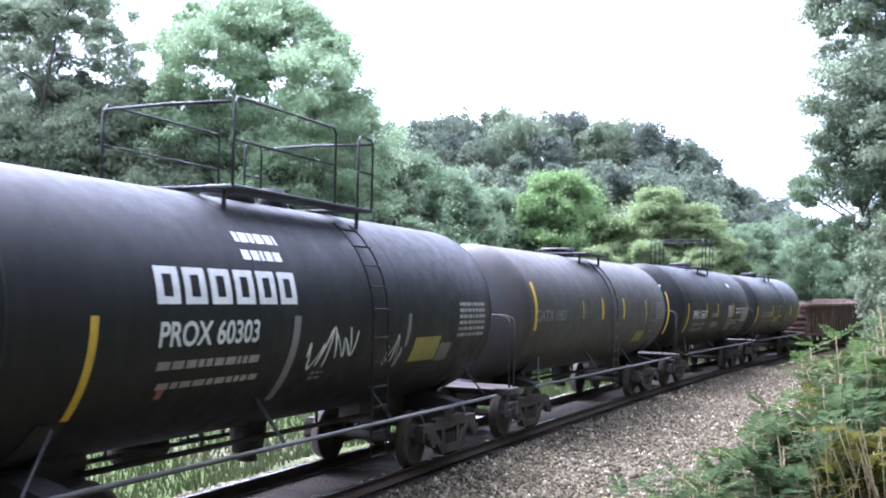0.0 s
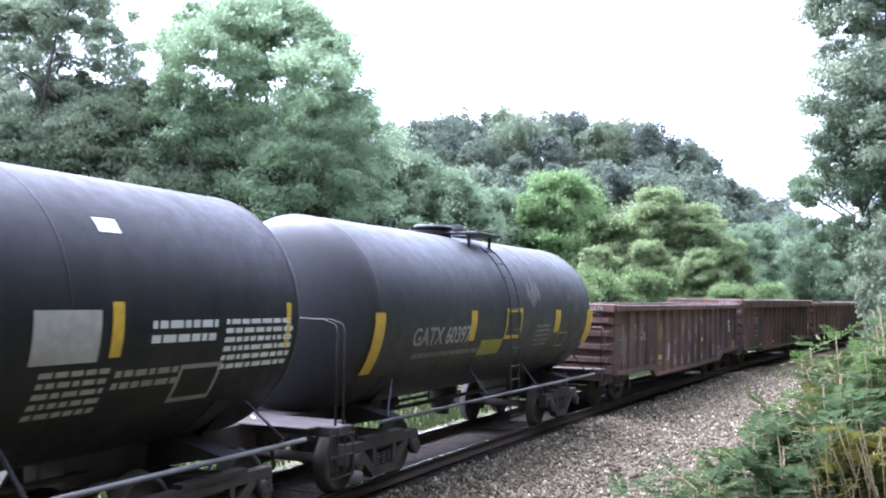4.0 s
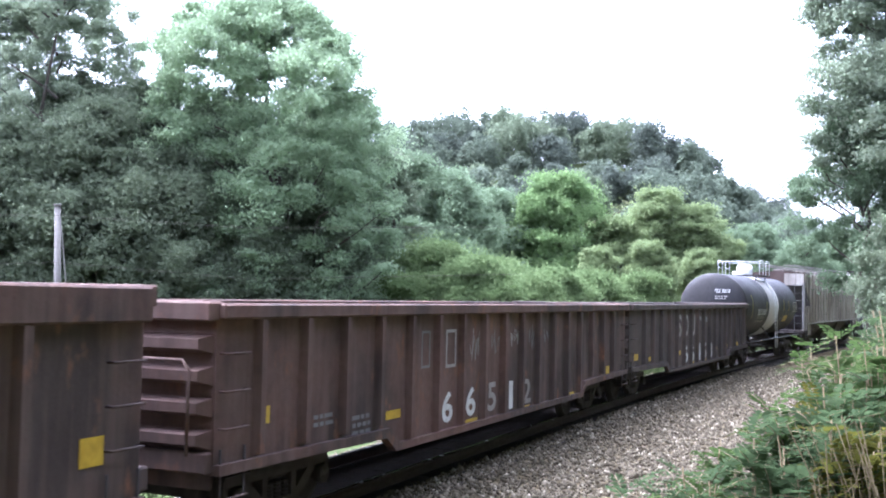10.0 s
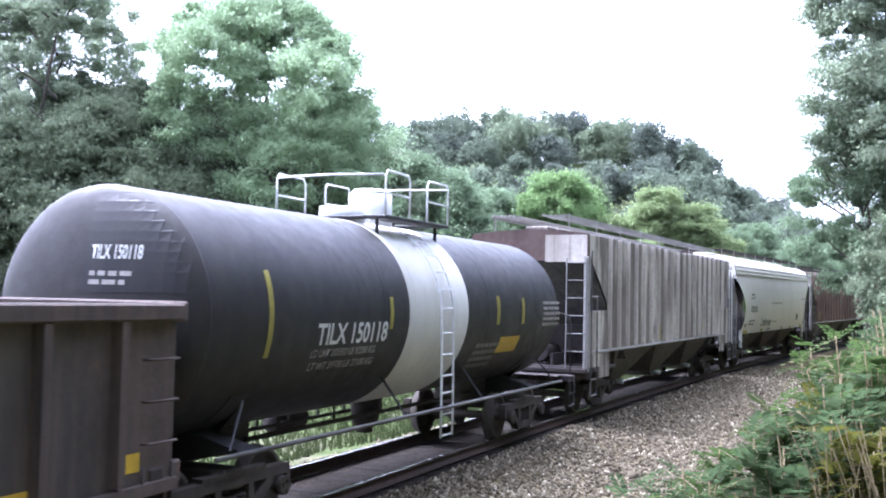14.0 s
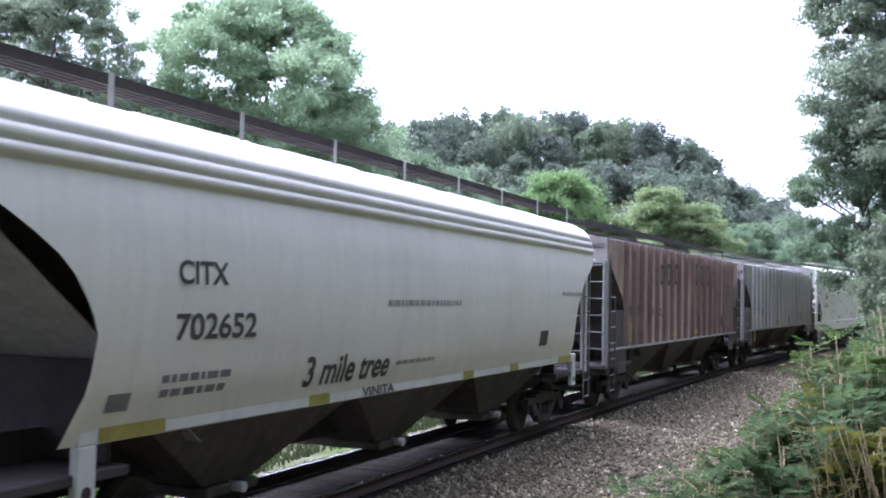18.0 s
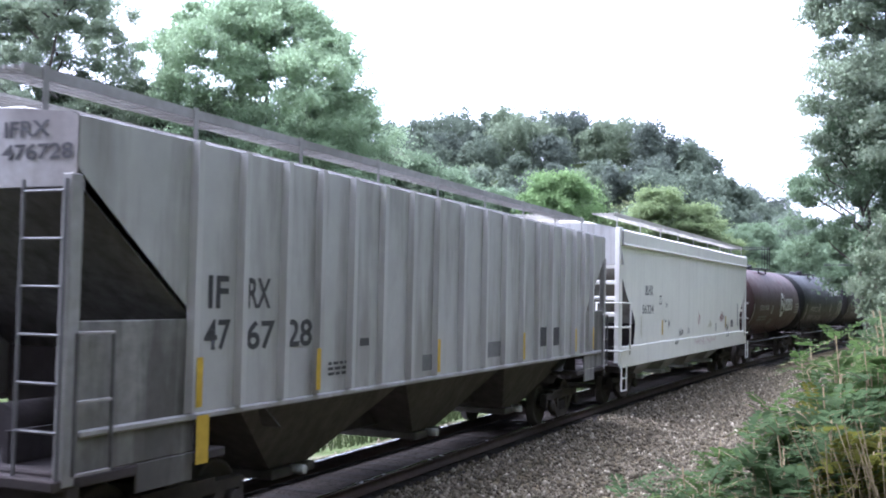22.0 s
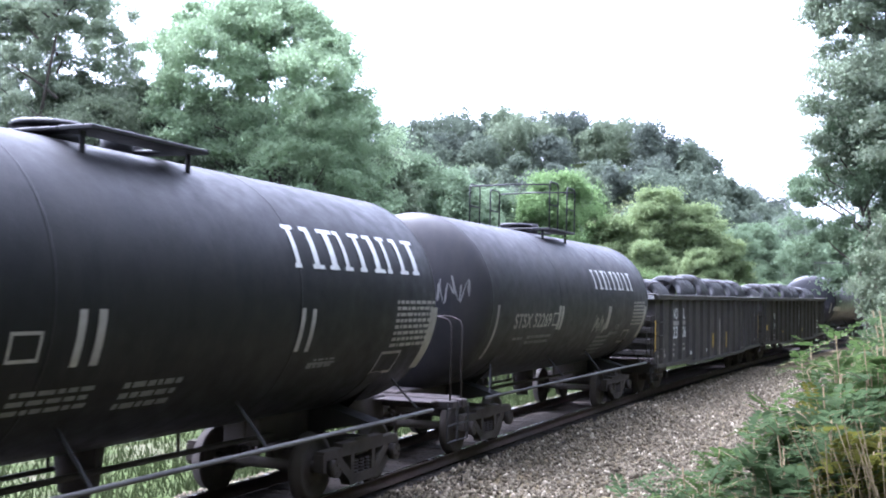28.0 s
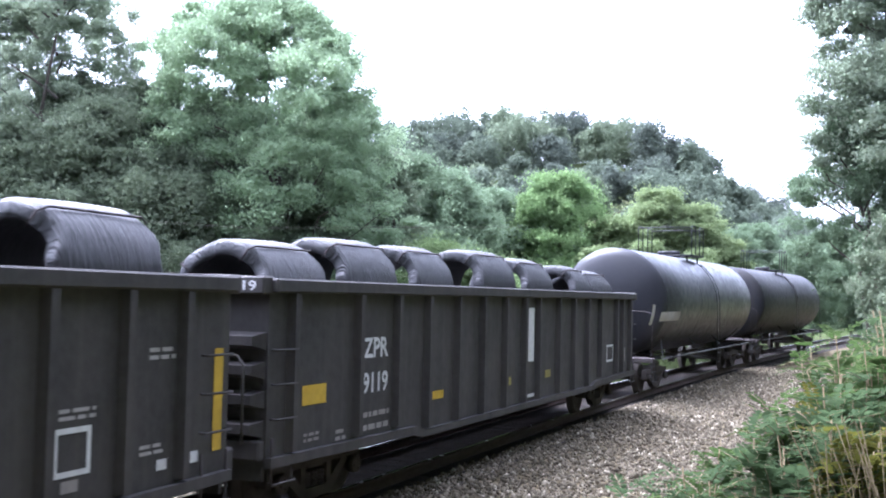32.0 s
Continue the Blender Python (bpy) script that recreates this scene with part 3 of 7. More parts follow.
def build_bushes():
    g = "bushes beside the ballast"
    b, y, u = M_LEAF_BUSH, M_LEAF_YELLOW, M_LEAF_BUSH_BLUE
    rows = [
        # low growth at the edge of the stones
        (53, 1.6, 8.5, 0.42, 0.4, 1.55, 150, b), (54, 2.0, 9.0, 0.45, 0.4, 1.8, 190, u), (55, 2.5, 9.7, 0.5, 0.5, 1.8, 170, b), (56, 2.4, 8.5, 0.4, 0.4, 1.6, 130, u),
        # the taller middle
        (41, 3.05, 9.7, 0.5, 0.5, 1.65, 240, b), (42, 3.45, 10.0, 0.4, 0.4, 1.75, 100, y), (43, 3.0, 8.8, 0.5, 0.4, 1.65, 190, u),
        (44, 4.55, 12.3, 0.55, 0.6, 2.15, 260, b), (47, 3.6, 9.4, 0.6, 0.6, 1.75, 280, u), (48, 4.3, 10.6, 0.6, 0.6, 2.25, 260, b), (52, 3.9, 10.6, 0.4, 0.35, 1.95, 80, y),
        (57, 3.35, 8.5, 0.4, 0.3, 1.4, 90, y), (58, 5.3, 11.6, 0.7, 0.7, 2.3, 280, u),
        # along the bank towards the curve
        (45, 6.3, 14.4, 0.8, 0.9, 1.95, 320, b), (46, 7.5, 17.4, 0.9, 1.1, 1.95, 320, u), (49, 9.0, 20.5, 1.0, 1.1, 2.0, 300, b), (50, 10.9, 24.0, 1.3, 1.3, 2.1, 280, b), (51, 13.3, 28.5, 1.4, 1.4, 2.4, 280, u)]
    for seed, bx, by, w, d, hh, c, m in rows:
        tagged(make_bush(seed, bx, by, w, d, hh, c, m, "yellowing leafy bush with compound leaves" if m is y else "leafy green bush with feathery compound leaves"), group=g)


def build_grass():
    rng = np.random.default_rng(61)
    n = 60000
    s = rng.uniform(4, 75, n)
    u = -4.5 - 14 * rng.random(n) ** 1.4 + 0.35 * np.sin(s * 0.7)
    bank = np.arange(n) % 3 == 0
    s, u = np.where(bank, s * 0.55 - 10, s), np.where(bank, 7.1 - (u + 4.5) * 0.75, u)
    x, y, th = line(s)
    px, py = x + u * np.cos(th), y - u * np.sin(th)
    pz = land(px, py) - 0.08
    hh = rng.uniform(0.12, 0.42, n)
    a = rng.random(n) * math.tau
    w = 0.025
    p = np.stack([px, py, pz], 1)
    side = np.stack([np.cos(a), np.sin(a), np.zeros(n)], 1) * w
    tip = p + np.stack([rng.normal(0, 0.1, n), rng.normal(0, 0.1, n), hh], 1)
    v = np.stack([p - side, p + side, tip], 1).reshape(-1, 3)
    f = (np.arange(n) * 3)[:, None] + np.arange(3)
    tagged(soup("grass", v, f, M_GRASS), "rough green grass beyond the track", "grass", kind="stuff")
    bm = bmesh.new()
    rr = np.random.default_rng(62)
    for _ in range(26):
        x0, y0 = rr.uniform(2.75, 3.5), rr.uniform(7.3, 8.3)
        hh = rr.uniform(0.9, 1.45)
        lx, ly = rr.normal(-0.1, 0.17), rr.normal() * 0.1
        pipe(bm, [(x0, y0, 0.0), (x0 + lx * 0.4, y0 + ly, hh * 0.55), (x0 + lx, y0 + ly, hh)], rr.uniform(0.003, 0.005), 4)
    ob = tagged(new("dry_stalks", bpy.data.meshes.new("dry_stalks")), "dry straw-coloured weed stalks among the bushes", "stalks", kind="stuff")
    finish(bm).to_mesh(ob.data)
    bm.free()
    ob.data.materials.append(M_STRAW)


def build_pole():
    pole = tagged(put(new("utility_pole"), -17.2, 45.6), "weathered grey wooden utility pole with a small cap", "utility pole")
    bm = bmesh.new()
    rod(bm, (0, 0, -0.5), (0.05, 0, 7.8), 0.17, 14, 0.13)
    part("shaft", bm, M_POLE, pole)
    bm = bmesh.new()
    rod(bm, (0.05, 0, 7.8), (0.05, 0, 7.88), 0.19, 14, 0.17)
    part("cap", bm, M_POLE, pole, "pale flat pole cap")
    bm = bmesh.new()
    pipe(bm, [(0.16, -0.05, 7.4), (0.3, -0.1, 6.2), (0.42, -0.12, 4.6), (0.5, -0.1, 0.2)], 0.03, 5)
    part("conduit", bm, M_POLE, pole)
    for z, dy in ((8.0, 0.4), (5.6, 0.2)):
        w = tagged(new("wire", bpy.data.meshes.new("wire")), "thin sagging grey overhead wire beside the pole", "wire")
        bm = bmesh.new()
        pipe(bm, [(-40, 40, z), (-30, 43, z - 0.35), (-17.1, 45.4, z - 0.3 - (0.0 if z < 6 else 0.3)), (-9, 48, z - 0.8 - 0.4), (4, 52, z - 1.2)], 0.007, 4)
        finish(bm).to_mesh(w.data)
        bm.free()
        w.data.materials.append(M_BARK)


build_ground()
build_track()
build_pole()
build_trees()
build_hill_wood()
build_bushes()
build_grass()


# ---- train materials ----
M_BLACK = paint("black_tank_paint", (0.0128, 0.0128, 0.0138), (0.0193, 0.0193, 0.0184), 0.6, (0.0240, 0.0240, 0.0231), 0.35, 0.5, dust=(0.0353, 0.0335, 0.0292), dusty=0.25, spec=0.12, mottle=0.08)
M_BLACK_DULL = paint("dull_black_paint", (0.0182, 0.0182, 0.0210), (0.0294, 0.0266, 0.0266), 0.6, (0.0364, 0.0336, 0.0308), 0.4, 0.55, dust=(0.0476, 0.0420, 0.0378), dusty=0.25, spec=0.25, mottle=0.08)
M_GREY_TANK = paint("weathered_grey_tank_paint", (0.041, 0.040, 0.040), (0.028, 0.026, 0.024), 0.8, (0.055, 0.040, 0.029), 0.55, 0.55, dust=(0.064, 0.055, 0.048), dusty=0.3, spec=0.25, mottle=0.08)
M_SLATE = paint("slate_grey_tank_paint", (0.028, 0.029, 0.031), (0.020, 0.020, 0.021), 0.6, (0.037, 0.035, 0.033), 0.4, 0.5, spec=0.25, mottle=0.08)
M_BROWN_TANK = paint("brown_tank_paint", (0.0527, 0.0290, 0.0273), (0.0351, 0.0236, 0.0220), 0.7, (0.0667, 0.0474, 0.0404), 0.4, 0.55, spec=0.14, mottle=0.08)
M_GON_RUST = paint("rusty_brown_gondola_paint", (0.1225, 0.0725, 0.0575), (0.0450, 0.0363, 0.0338), 0.92, (0.1562, 0.1075, 0.0875), 0.5, 0.75, dust=(0.1750, 0.1400, 0.1200), dusty=0.25, spots=(0.1875, 0.0950, 0.0575), spotty=(0.6, 0.74), bumpy=0.3, spec=0.12, blots=(0.4, 0.8, 0.42, 0.6))
M_GON_DARK = paint("dark_brown_gondola_paint", (0.076, 0.060, 0.053), (0.044, 0.040, 0.039), 0.8, (0.115, 0.084, 0.070), 0.6, 0.72, dust=(0.140, 0.124, 0.108), dusty=0.22, spots=(0.150, 0.084, 0.054), spotty=(0.64, 0.75), bumpy=0.3, spec=0.12, blots=(0.45, 0.8, 0.42, 0.6))
M_GON_BLACK = paint("black_gondola_paint", (0.046, 0.043, 0.041), (0.062, 0.057, 0.052), 0.6, (0.078, 0.070, 0.063), 0.5, 0.65, dust=(0.098, 0.088, 0.078), dusty=0.25, bumpy=0.2, spec=0.12)
M_HOP_STREAKED = paint("grey_hopper_paint_with_dark_grime", (0.4290, 0.3900, 0.3354), (0.1235, 0.1040, 0.0871), 0.95, (0.0858, 0.0715, 0.0611), 0.85, 0.75, dust=(0.2795, 0.2431, 0.2041), dusty=0.35, lanes=(2.2, 0.48, 0.56), blots=(0.9, 0.25, 0.44, 0.55))
M_HOP_CREAM = paint("pale_cream_grey_hopper_paint", (0.580, 0.552, 0.486), (0.484, 0.458, 0.400), 0.5, (0.430, 0.402, 0.350), 0.3, 0.5, mottle=0.03)
M_HOP_BROWN = paint("faded_oxide_hopper_paint", (0.356, 0.253, 0.203), (0.158, 0.103, 0.082), 0.8, (0.106, 0.068, 0.055), 0.65, 0.75, dust=(0.449, 0.360, 0.301), dusty=0.35, lanes=(2.6, 0.5, 0.64), blots=(0.7, 0.3, 0.46, 0.6))
M_HOP_GREY = paint("grey_ribbed_hopper_paint", (0.372, 0.362, 0.334), (0.276, 0.266, 0.242), 0.65, (0.160, 0.146, 0.130), 0.6, 0.65, dust=(0.440, 0.422, 0.380), dusty=0.4, lanes=(2.0, 0.48, 0.64), mottle=0.03)
M_HOP_WHITE = paint("white_hopper_paint", (0.6600, 0.6400, 0.5734), (0.5660, 0.5460, 0.4850), 0.5, (0.4900, 0.4680, 0.4117), 0.35, 0.5, mottle=0.03)
# grime and dust, with tones raised to put the haze below the cars into colour
M_UNDER = paint("grimy_hazed_underframe", (0.040, 0.035, 0.035), (0.065, 0.054, 0.049), 0.6, rough=0.85, dust=(0.101, 0.085, 0.073), dusty=0.3, bumpy=0.4, spec=0.1)
M_TRUCK = paint("dusty_hazed_truck_casting", (0.048, 0.042, 0.037), (0.073, 0.060, 0.051), 0.6, rough=0.88, dust=(0.094, 0.081, 0.066), dusty=0.35, bumpy=0.4, spec=0.1)
M_WHITE = paint("white_stencil_paint", (0.527, 0.527, 0.510), (0.425, 0.416, 0.399), 0.5, rough=0.6)
M_CHALK = paint("worn_pale_paint", (0.290, 0.272, 0.254), (0.165, 0.142, 0.126), 0.9, rough=0.7)
M_FADED = paint("faded_grey_stencil", (0.170, 0.166, 0.162), (0.102, 0.098, 0.093), 0.8, rough=0.7)
M_YELLOW = paint("yellow_reflective_stripe", (0.468, 0.306, 0.025), (0.357, 0.238, 0.034), 0.6, rough=0.5)
M_DULL_YELLOW = paint("grimy_yellow_panel", (0.255, 0.221, 0.043), (0.170, 0.145, 0.043), 0.7, rough=0.6)
M_INK = paint("dark_stencil_ink", (0.043, 0.041, 0.041), (0.076, 0.072, 0.068), 0.6, rough=0.7)
M_RED = paint("red_marker_paint", (0.255, 0.085, 0.076), rough=0.6)
M_ROSE = paint("faint_rose_marker_paint", (0.470, 0.350, 0.340), rough=0.6)
M_BARE = paint("bright_bare_metal", (0.510, 0.510, 0.493), (0.340, 0.340, 0.323), 0.5, rough=0.4, metal=0.4)
M_BLACK_GLOSS = paint("glossy_black_tank_paint", (0.0176, 0.0176, 0.0200), (0.0240, 0.0240, 0.0240), 0.5, rough=0.34, spec=0.2, mottle=0.08)
M_RAILBAR = paint("dusty_dark_handrail", (0.072, 0.068, 0.065), (0.136, 0.132, 0.128), 0.8, rough=0.6)
M_HOP_DARK = paint("dark_streaked_grey_hopper_paint", (0.120, 0.116, 0.110), (0.060, 0.056, 0.052), 0.8, (0.045, 0.040, 0.038), 0.6, 0.75, spec=0.12)
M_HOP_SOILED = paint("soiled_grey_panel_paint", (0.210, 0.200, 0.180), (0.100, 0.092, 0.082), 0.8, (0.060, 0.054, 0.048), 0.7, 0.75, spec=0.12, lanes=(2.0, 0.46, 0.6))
M_BAND = paint("dirty_white_band_paint", (0.500, 0.490, 0.455), (0.400, 0.385, 0.350), 0.5, (0.300, 0.284, 0.254), 0.3, 0.55, mottle=0.03)


def coil_material():
    """Wire rod windings: thin dark and light lines round the coil."""
    m, n, l, b = nodes_of("dark_wire_rod_coil")
    f = field(n, l, 1.0, 3, (42, 2.2, 2.2), 0.3, 0.7)
    g = field(n, l, 1.3, 4, lo=0.35, hi=0.65)
    l.new(mix(n, l, g, mix(n, l, f, (0.014, 0.014, 0.015), (0.070, 0.070, 0.072)), mix(n, l, f, (0.022, 0.021, 0.021), (0.048, 0.046, 0.045))), b.inputs["Base Color"])
    b.inputs["Metallic"].default_value, b.inputs["Roughness"].default_value = 0.2, 0.55
    bump(n, l, b, f, 0.8, 0.03)
    return m


M_COIL = coil_material()
M_WHITE_FIT = paint("white_fitting_paint", (0.561, 0.570, 0.570), (0.425, 0.416, 0.399), 0.4, rough=0.5)
M_RIB_PALE = paint("chalky_pale_rib_paint", (0.456, 0.418, 0.366), (0.276, 0.240, 0.206), 0.7, (0.108, 0.091, 0.079), 0.5, 0.75, dust=(0.324, 0.283, 0.246), dusty=0.3, lanes=(2, 0.5, 0.64), blots=(0.7, 0.4, 0.5, 0.6))
# darker than the brown panels: shade on the rib faces is put into the colour
M_RIB_SHADED = paint("shade_darkened_brown_rib_paint", (0.200, 0.138, 0.115), (0.100, 0.065, 0.053), 0.8, (0.066, 0.043, 0.036), 0.6, 0.75, dust=(0.240, 0.188, 0.160), dusty=0.35)
# lighter than the grey hopper's side: light on the rib faces is put into the colour
M_RIB_GREY = paint("lit_rib_and_walk_grey_paint", (0.420, 0.406, 0.372), (0.330, 0.316, 0.288), 0.6, (0.230, 0.212, 0.190), 0.45, 0.65, lanes=(1.6, 0.48, 0.64), mottle=0.03)
M_END_RUST = paint("pinkish_rusty_end_paint", (0.090, 0.059, 0.051), (0.053, 0.033, 0.027), 0.8, (0.109, 0.086, 0.076), 0.5, 0.8, spots=(0.057, 0.024, 0.014), spotty=(0.56, 0.7))
M_ROOF = paint("dark_grey_roof_paint", (0.085, 0.080, 0.076), (0.055, 0.050, 0.046), 0.7, rough=0.85, spec=0.1)
M_BAY = paint("dark_brown_slope_paint", (0.088, 0.077, 0.069), (0.050, 0.045, 0.040), 0.7, (0.125, 0.110, 0.095), 0.5, 0.8, spec=0.1)
M_LIP = paint("dull_pale_sill_paint", (0.325, 0.312, 0.294), (0.188, 0.175, 0.156), 0.8, rough=0.7)
M_HEAD_GREY = paint("grey_tank_head_paint", (0.030, 0.028, 0.028), (0.024, 0.022, 0.021), 0.6, (0.037, 0.034, 0.032), 0.4, 0.6, spec=0.2)

# ---- the train: local x runs back along the train, -y faces the camera, z from the rail ----
CARS = []          # (thing, place at 18 s, half the distance between truck centres)
WHEELSETS = {1: [], -1: []}
PROTO = {}


def hull(name, label, category, centre, reach):
    car = tagged(new(name), label, category, group="freight cars of the passing train")
    CARS.append((car, centre, reach))
    return car


def bar(bm, a, b, y0, y1, w):
    """A flat bar from a to b in x and z, w wide."""
    (x0, z0), (x1, z1) = a, b
    L = math.hypot(x1 - x0, z1 - z0)
    nx, nz = -(z1 - z0) / L * w / 2, (x1 - x0) / L * w / 2
    prism(bm, [(x0 - nx, z0 - nz), (x1 - nx, z1 - nz), (x1 + nx, z1 + nz), (x0 + nx, z0 + nz)], y0, y1)


def make_truck(car):
    bm = bmesh.new()
    bevelled(bm, -0.2, 0.2, -1.05, 1.05, 0.5, 0.74, 0.03)
    rod(bm, (0, 0, 0.72), (0, 0, 0.84), 0.2, 14)
    truck = part("truck", bm, M_TRUCK, car, "dusty cast steel four-wheel truck")
    for y in (-0.99, 0.99):
        bm = bmesh.new()
        y0, y1 = y - 0.07, y + 0.07
        bar(bm, (-1.1, 0.6), (1.1, 0.6), y0, y1, 0.12)
        bar(bm, (-0.6, 0.66), (0.6, 0.66), y0, y1, 0.1)
        bar(bm, (-0.75, 0.55), (-0.3, 0.2), y0, y1, 0.13)
        bar(bm, (0.75, 0.55), (0.3, 0.2), y0, y1, 0.13)
        bar(bm, (-0.38, 0.2), (0.38, 0.2), y0, y1, 0.13)
        bar(bm, (-0.31, 0.2), (-0.31, 0.6), y0, y1, 0.1)
        bar(bm, (0.31, 0.2), (0.31, 0.6), y0, y1, 0.1)
        bar(bm, (-1.08, 0.62), (-1.08, 0.4), y0, y1, 0.08)
        bar(bm, (1.08, 0.62), (1.08, 0.4), y0, y1, 0.08)
        part("side_frame", bm, M_TRUCK, truck)
        bm = bmesh.new()
        n = 8
        rings = [[bm.verts.new((k * math.cos(j * math.tau / n), k * math.sin(j * math.tau / n), 0.27 + i * 0.022)) for j in range(n)] for i, k in enumerate((0.06, 0.078) * 5)]
        for p, q in zip(rings, rings[1:]):
            for j in range(n):
                bm.faces.new((p[j], p[(j + 1) % n], q[(j + 1) % n], q[j]))
        spring = part("spring", bm, M_UNDER, truck)
        spring.matrix_basis = pose(0, y, 0)
        for x in (-0.17, 0.17):
            clone(spring, truck, pose(x, y, 0))
    for sg in (1, -1):
        bm = bmesh.new()
        rod(bm, (0, -1.08, 0), (0, 1.08, 0), 0.075, 10)
        prof = [(-0.03, 0.1), (-0.05, 0.14), (-0.03, 0.2), (-0.02, 0.33), (-0.07, 0.36), (-0.07, 0.42), (0.04, 0.425), (0.075, 0.46), (0.075, 0.36), (0.02, 0.33), (0.03, 0.16), (0.06, 0.1)]
        n = 28
        for yc, fl in ((-0.755, 1), (0.755, -1)):
            rings = [[bm.verts.new((r * math.cos(i * math.tau / n), yc + d * fl, r * math.sin(i * math.tau / n))) for i in range(n)] for d, r in prof]
            for a, b in zip(rings, rings[1:]):
                for i in range(n):
                    bm.faces.new((a[i], b[i], b[(i + 1) % n], a[(i + 1) % n])).smooth = True
        for yc in (-1.1, 1.1):
            rod(bm, (0, yc - 0.05, 0), (0, yc + 0.05, 0), 0.115, 12)
            for k in range(3):
                a = k * math.tau / 3
                box(bm, 0.06 * math.cos(a) - 0.015, 0.06 * math.cos(a) + 0.015, yc - 0.065, yc + 0.065, 0.06 * math.sin(a) - 0.015, 0.06 * math.sin(a) + 0.015)
        w = part("wheelset", bm, M_TRUCK, truck)
        w.matrix_basis = pose(0.889 * sg, 0, 0.425)
    return truck


def trucks(car, reach):
    for x in (-reach, reach):
        if "truck" not in PROTO:
            PROTO["truck"] = t = make_truck(car)
            t.matrix_basis = pose(x, 0, 0)
        else:
            t = clone(PROTO["truck"], car, pose(x, 0, 0))
        for k in t.children:
            if k.name.startswith("wheelset"):
                WHEELSETS[1 if k.matrix_basis.translation.x > 0 else -1].append(k)


def couplers(car, end):
    """Coupler and air hose at both ends; end: x of the end sill."""
    if "coupler" not in PROTO:
        bm = bmesh.new()
        bevelled(bm, -0.25, 0.35, -0.08, 0.08, 0.78, 0.96, 0.02)
        bevelled(bm, 0.3, 0.62, -0.17, 0.12, 0.72, 1.02, 0.04)
        bevelled(bm, 0.55, 0.72, 0.02, 0.17, 0.74, 1.0, 0.04)
        PROTO["coupler"] = part("coupler", bm, M_TRUCK, car)
        bm = bmesh.new()
        pipe(bm, [(0.0, -0.35, 0.85), (0.16, -0.36, 0.8), (0.3, -0.34, 0.55), (0.46, -0.26, 0.38), (0.6, -0.2, 0.42)], 0.028, 6)
        PROTO["hose"] = part("air_hose", bm, M_UNDER, car)
        bm = bmesh.new()
        pipe(bm, [(0.05, -1.1, 0.9), (0.12, -0.9, 0.95), (0.12, -0.3, 0.98), (0.14, -0.1, 1.08)], 0.016, 5)
        PROTO["lever"] = part("uncoupling_lever", bm, M_BARE, car, "bright bent steel uncoupling lever")
        first = (PROTO["coupler"], PROTO["hose"], PROTO["lever"])
        for o in first:
            o.matrix_basis = pose(end, 0, 0)
            clone(o, car, pose(-end, 0, 0, 0, 0, 180))
        return
    for k in ("coupler", "hose", "lever"):
        clone(PROTO[k], car, pose(end, 0, 0))
        clone(PROTO[k], car, pose(-end, 0, 0, 0, 0, 180))


def hand_brake(car, x, z, y=0.45):
    bm = bmesh.new()
    s = 1 if x > 0 else -1
    n = 20
    pipe(bm, [(x + s * 0.08, y + 0.28 * math.cos(i * math.tau / n), z + 0.28 * math.sin(i * math.tau / n)) for i in range(n)] + [(x + s * 0.08, y + 0.28, z)], 0.014, 5)
    for i in range(4):
        a = i * math.tau / 4
        rod(bm, (x + s * 0.08, y, z), (x + s * 0.08, y + 0.28 * math.cos(a), z + 0.28 * math.sin(a)), 0.01, 4)
    part("brake_wheel", bm, M_UNDER, car)


# ---- lettering and stripes that lie on a side ----
def text_bm(body, height, width=None):
    cu = bpy.data.curves.new("lettering", "FONT")
    cu.body, cu.size, cu.offset = body, 1.0, 0.022
    ob = new("lettering", cu)
    bpy.context.view_layer.update()
    me = bpy.data.meshes.new_from_object(ob.evaluated_get(bpy.context.evaluated_depsgraph_get()))
    bpy.data.objects.remove(ob)
    bm = bmesh.new()
    bm.from_mesh(me)
    bpy.data.meshes.remove(me)
    xs, ys = [v.co.x for v in bm.verts], [v.co.y for v in bm.verts]
    kz = height / (max(ys) - min(ys))
    kx = width / (max(xs) - min(xs)) if width else kz
    x0, y0 = min(xs), min(ys)
    for v in bm.verts:
        v.co = ((v.co.x - x0) * kx, 0, (v.co.y - y0) * kz)
    return bm


def rects(rows):
    """Flat rectangles: (x, z, width, height, slant)."""
    bm = bmesh.new()
    for x, z, w, h, *sl in rows:
        k = sl[0] if sl else 0.0
        bm.faces.new([bm.verts.new(p) for p in ((x, 0, z), (x + w, 0, z), (x + w + k, 0, z + h), (x + k, 0, z + h))])
    return bm


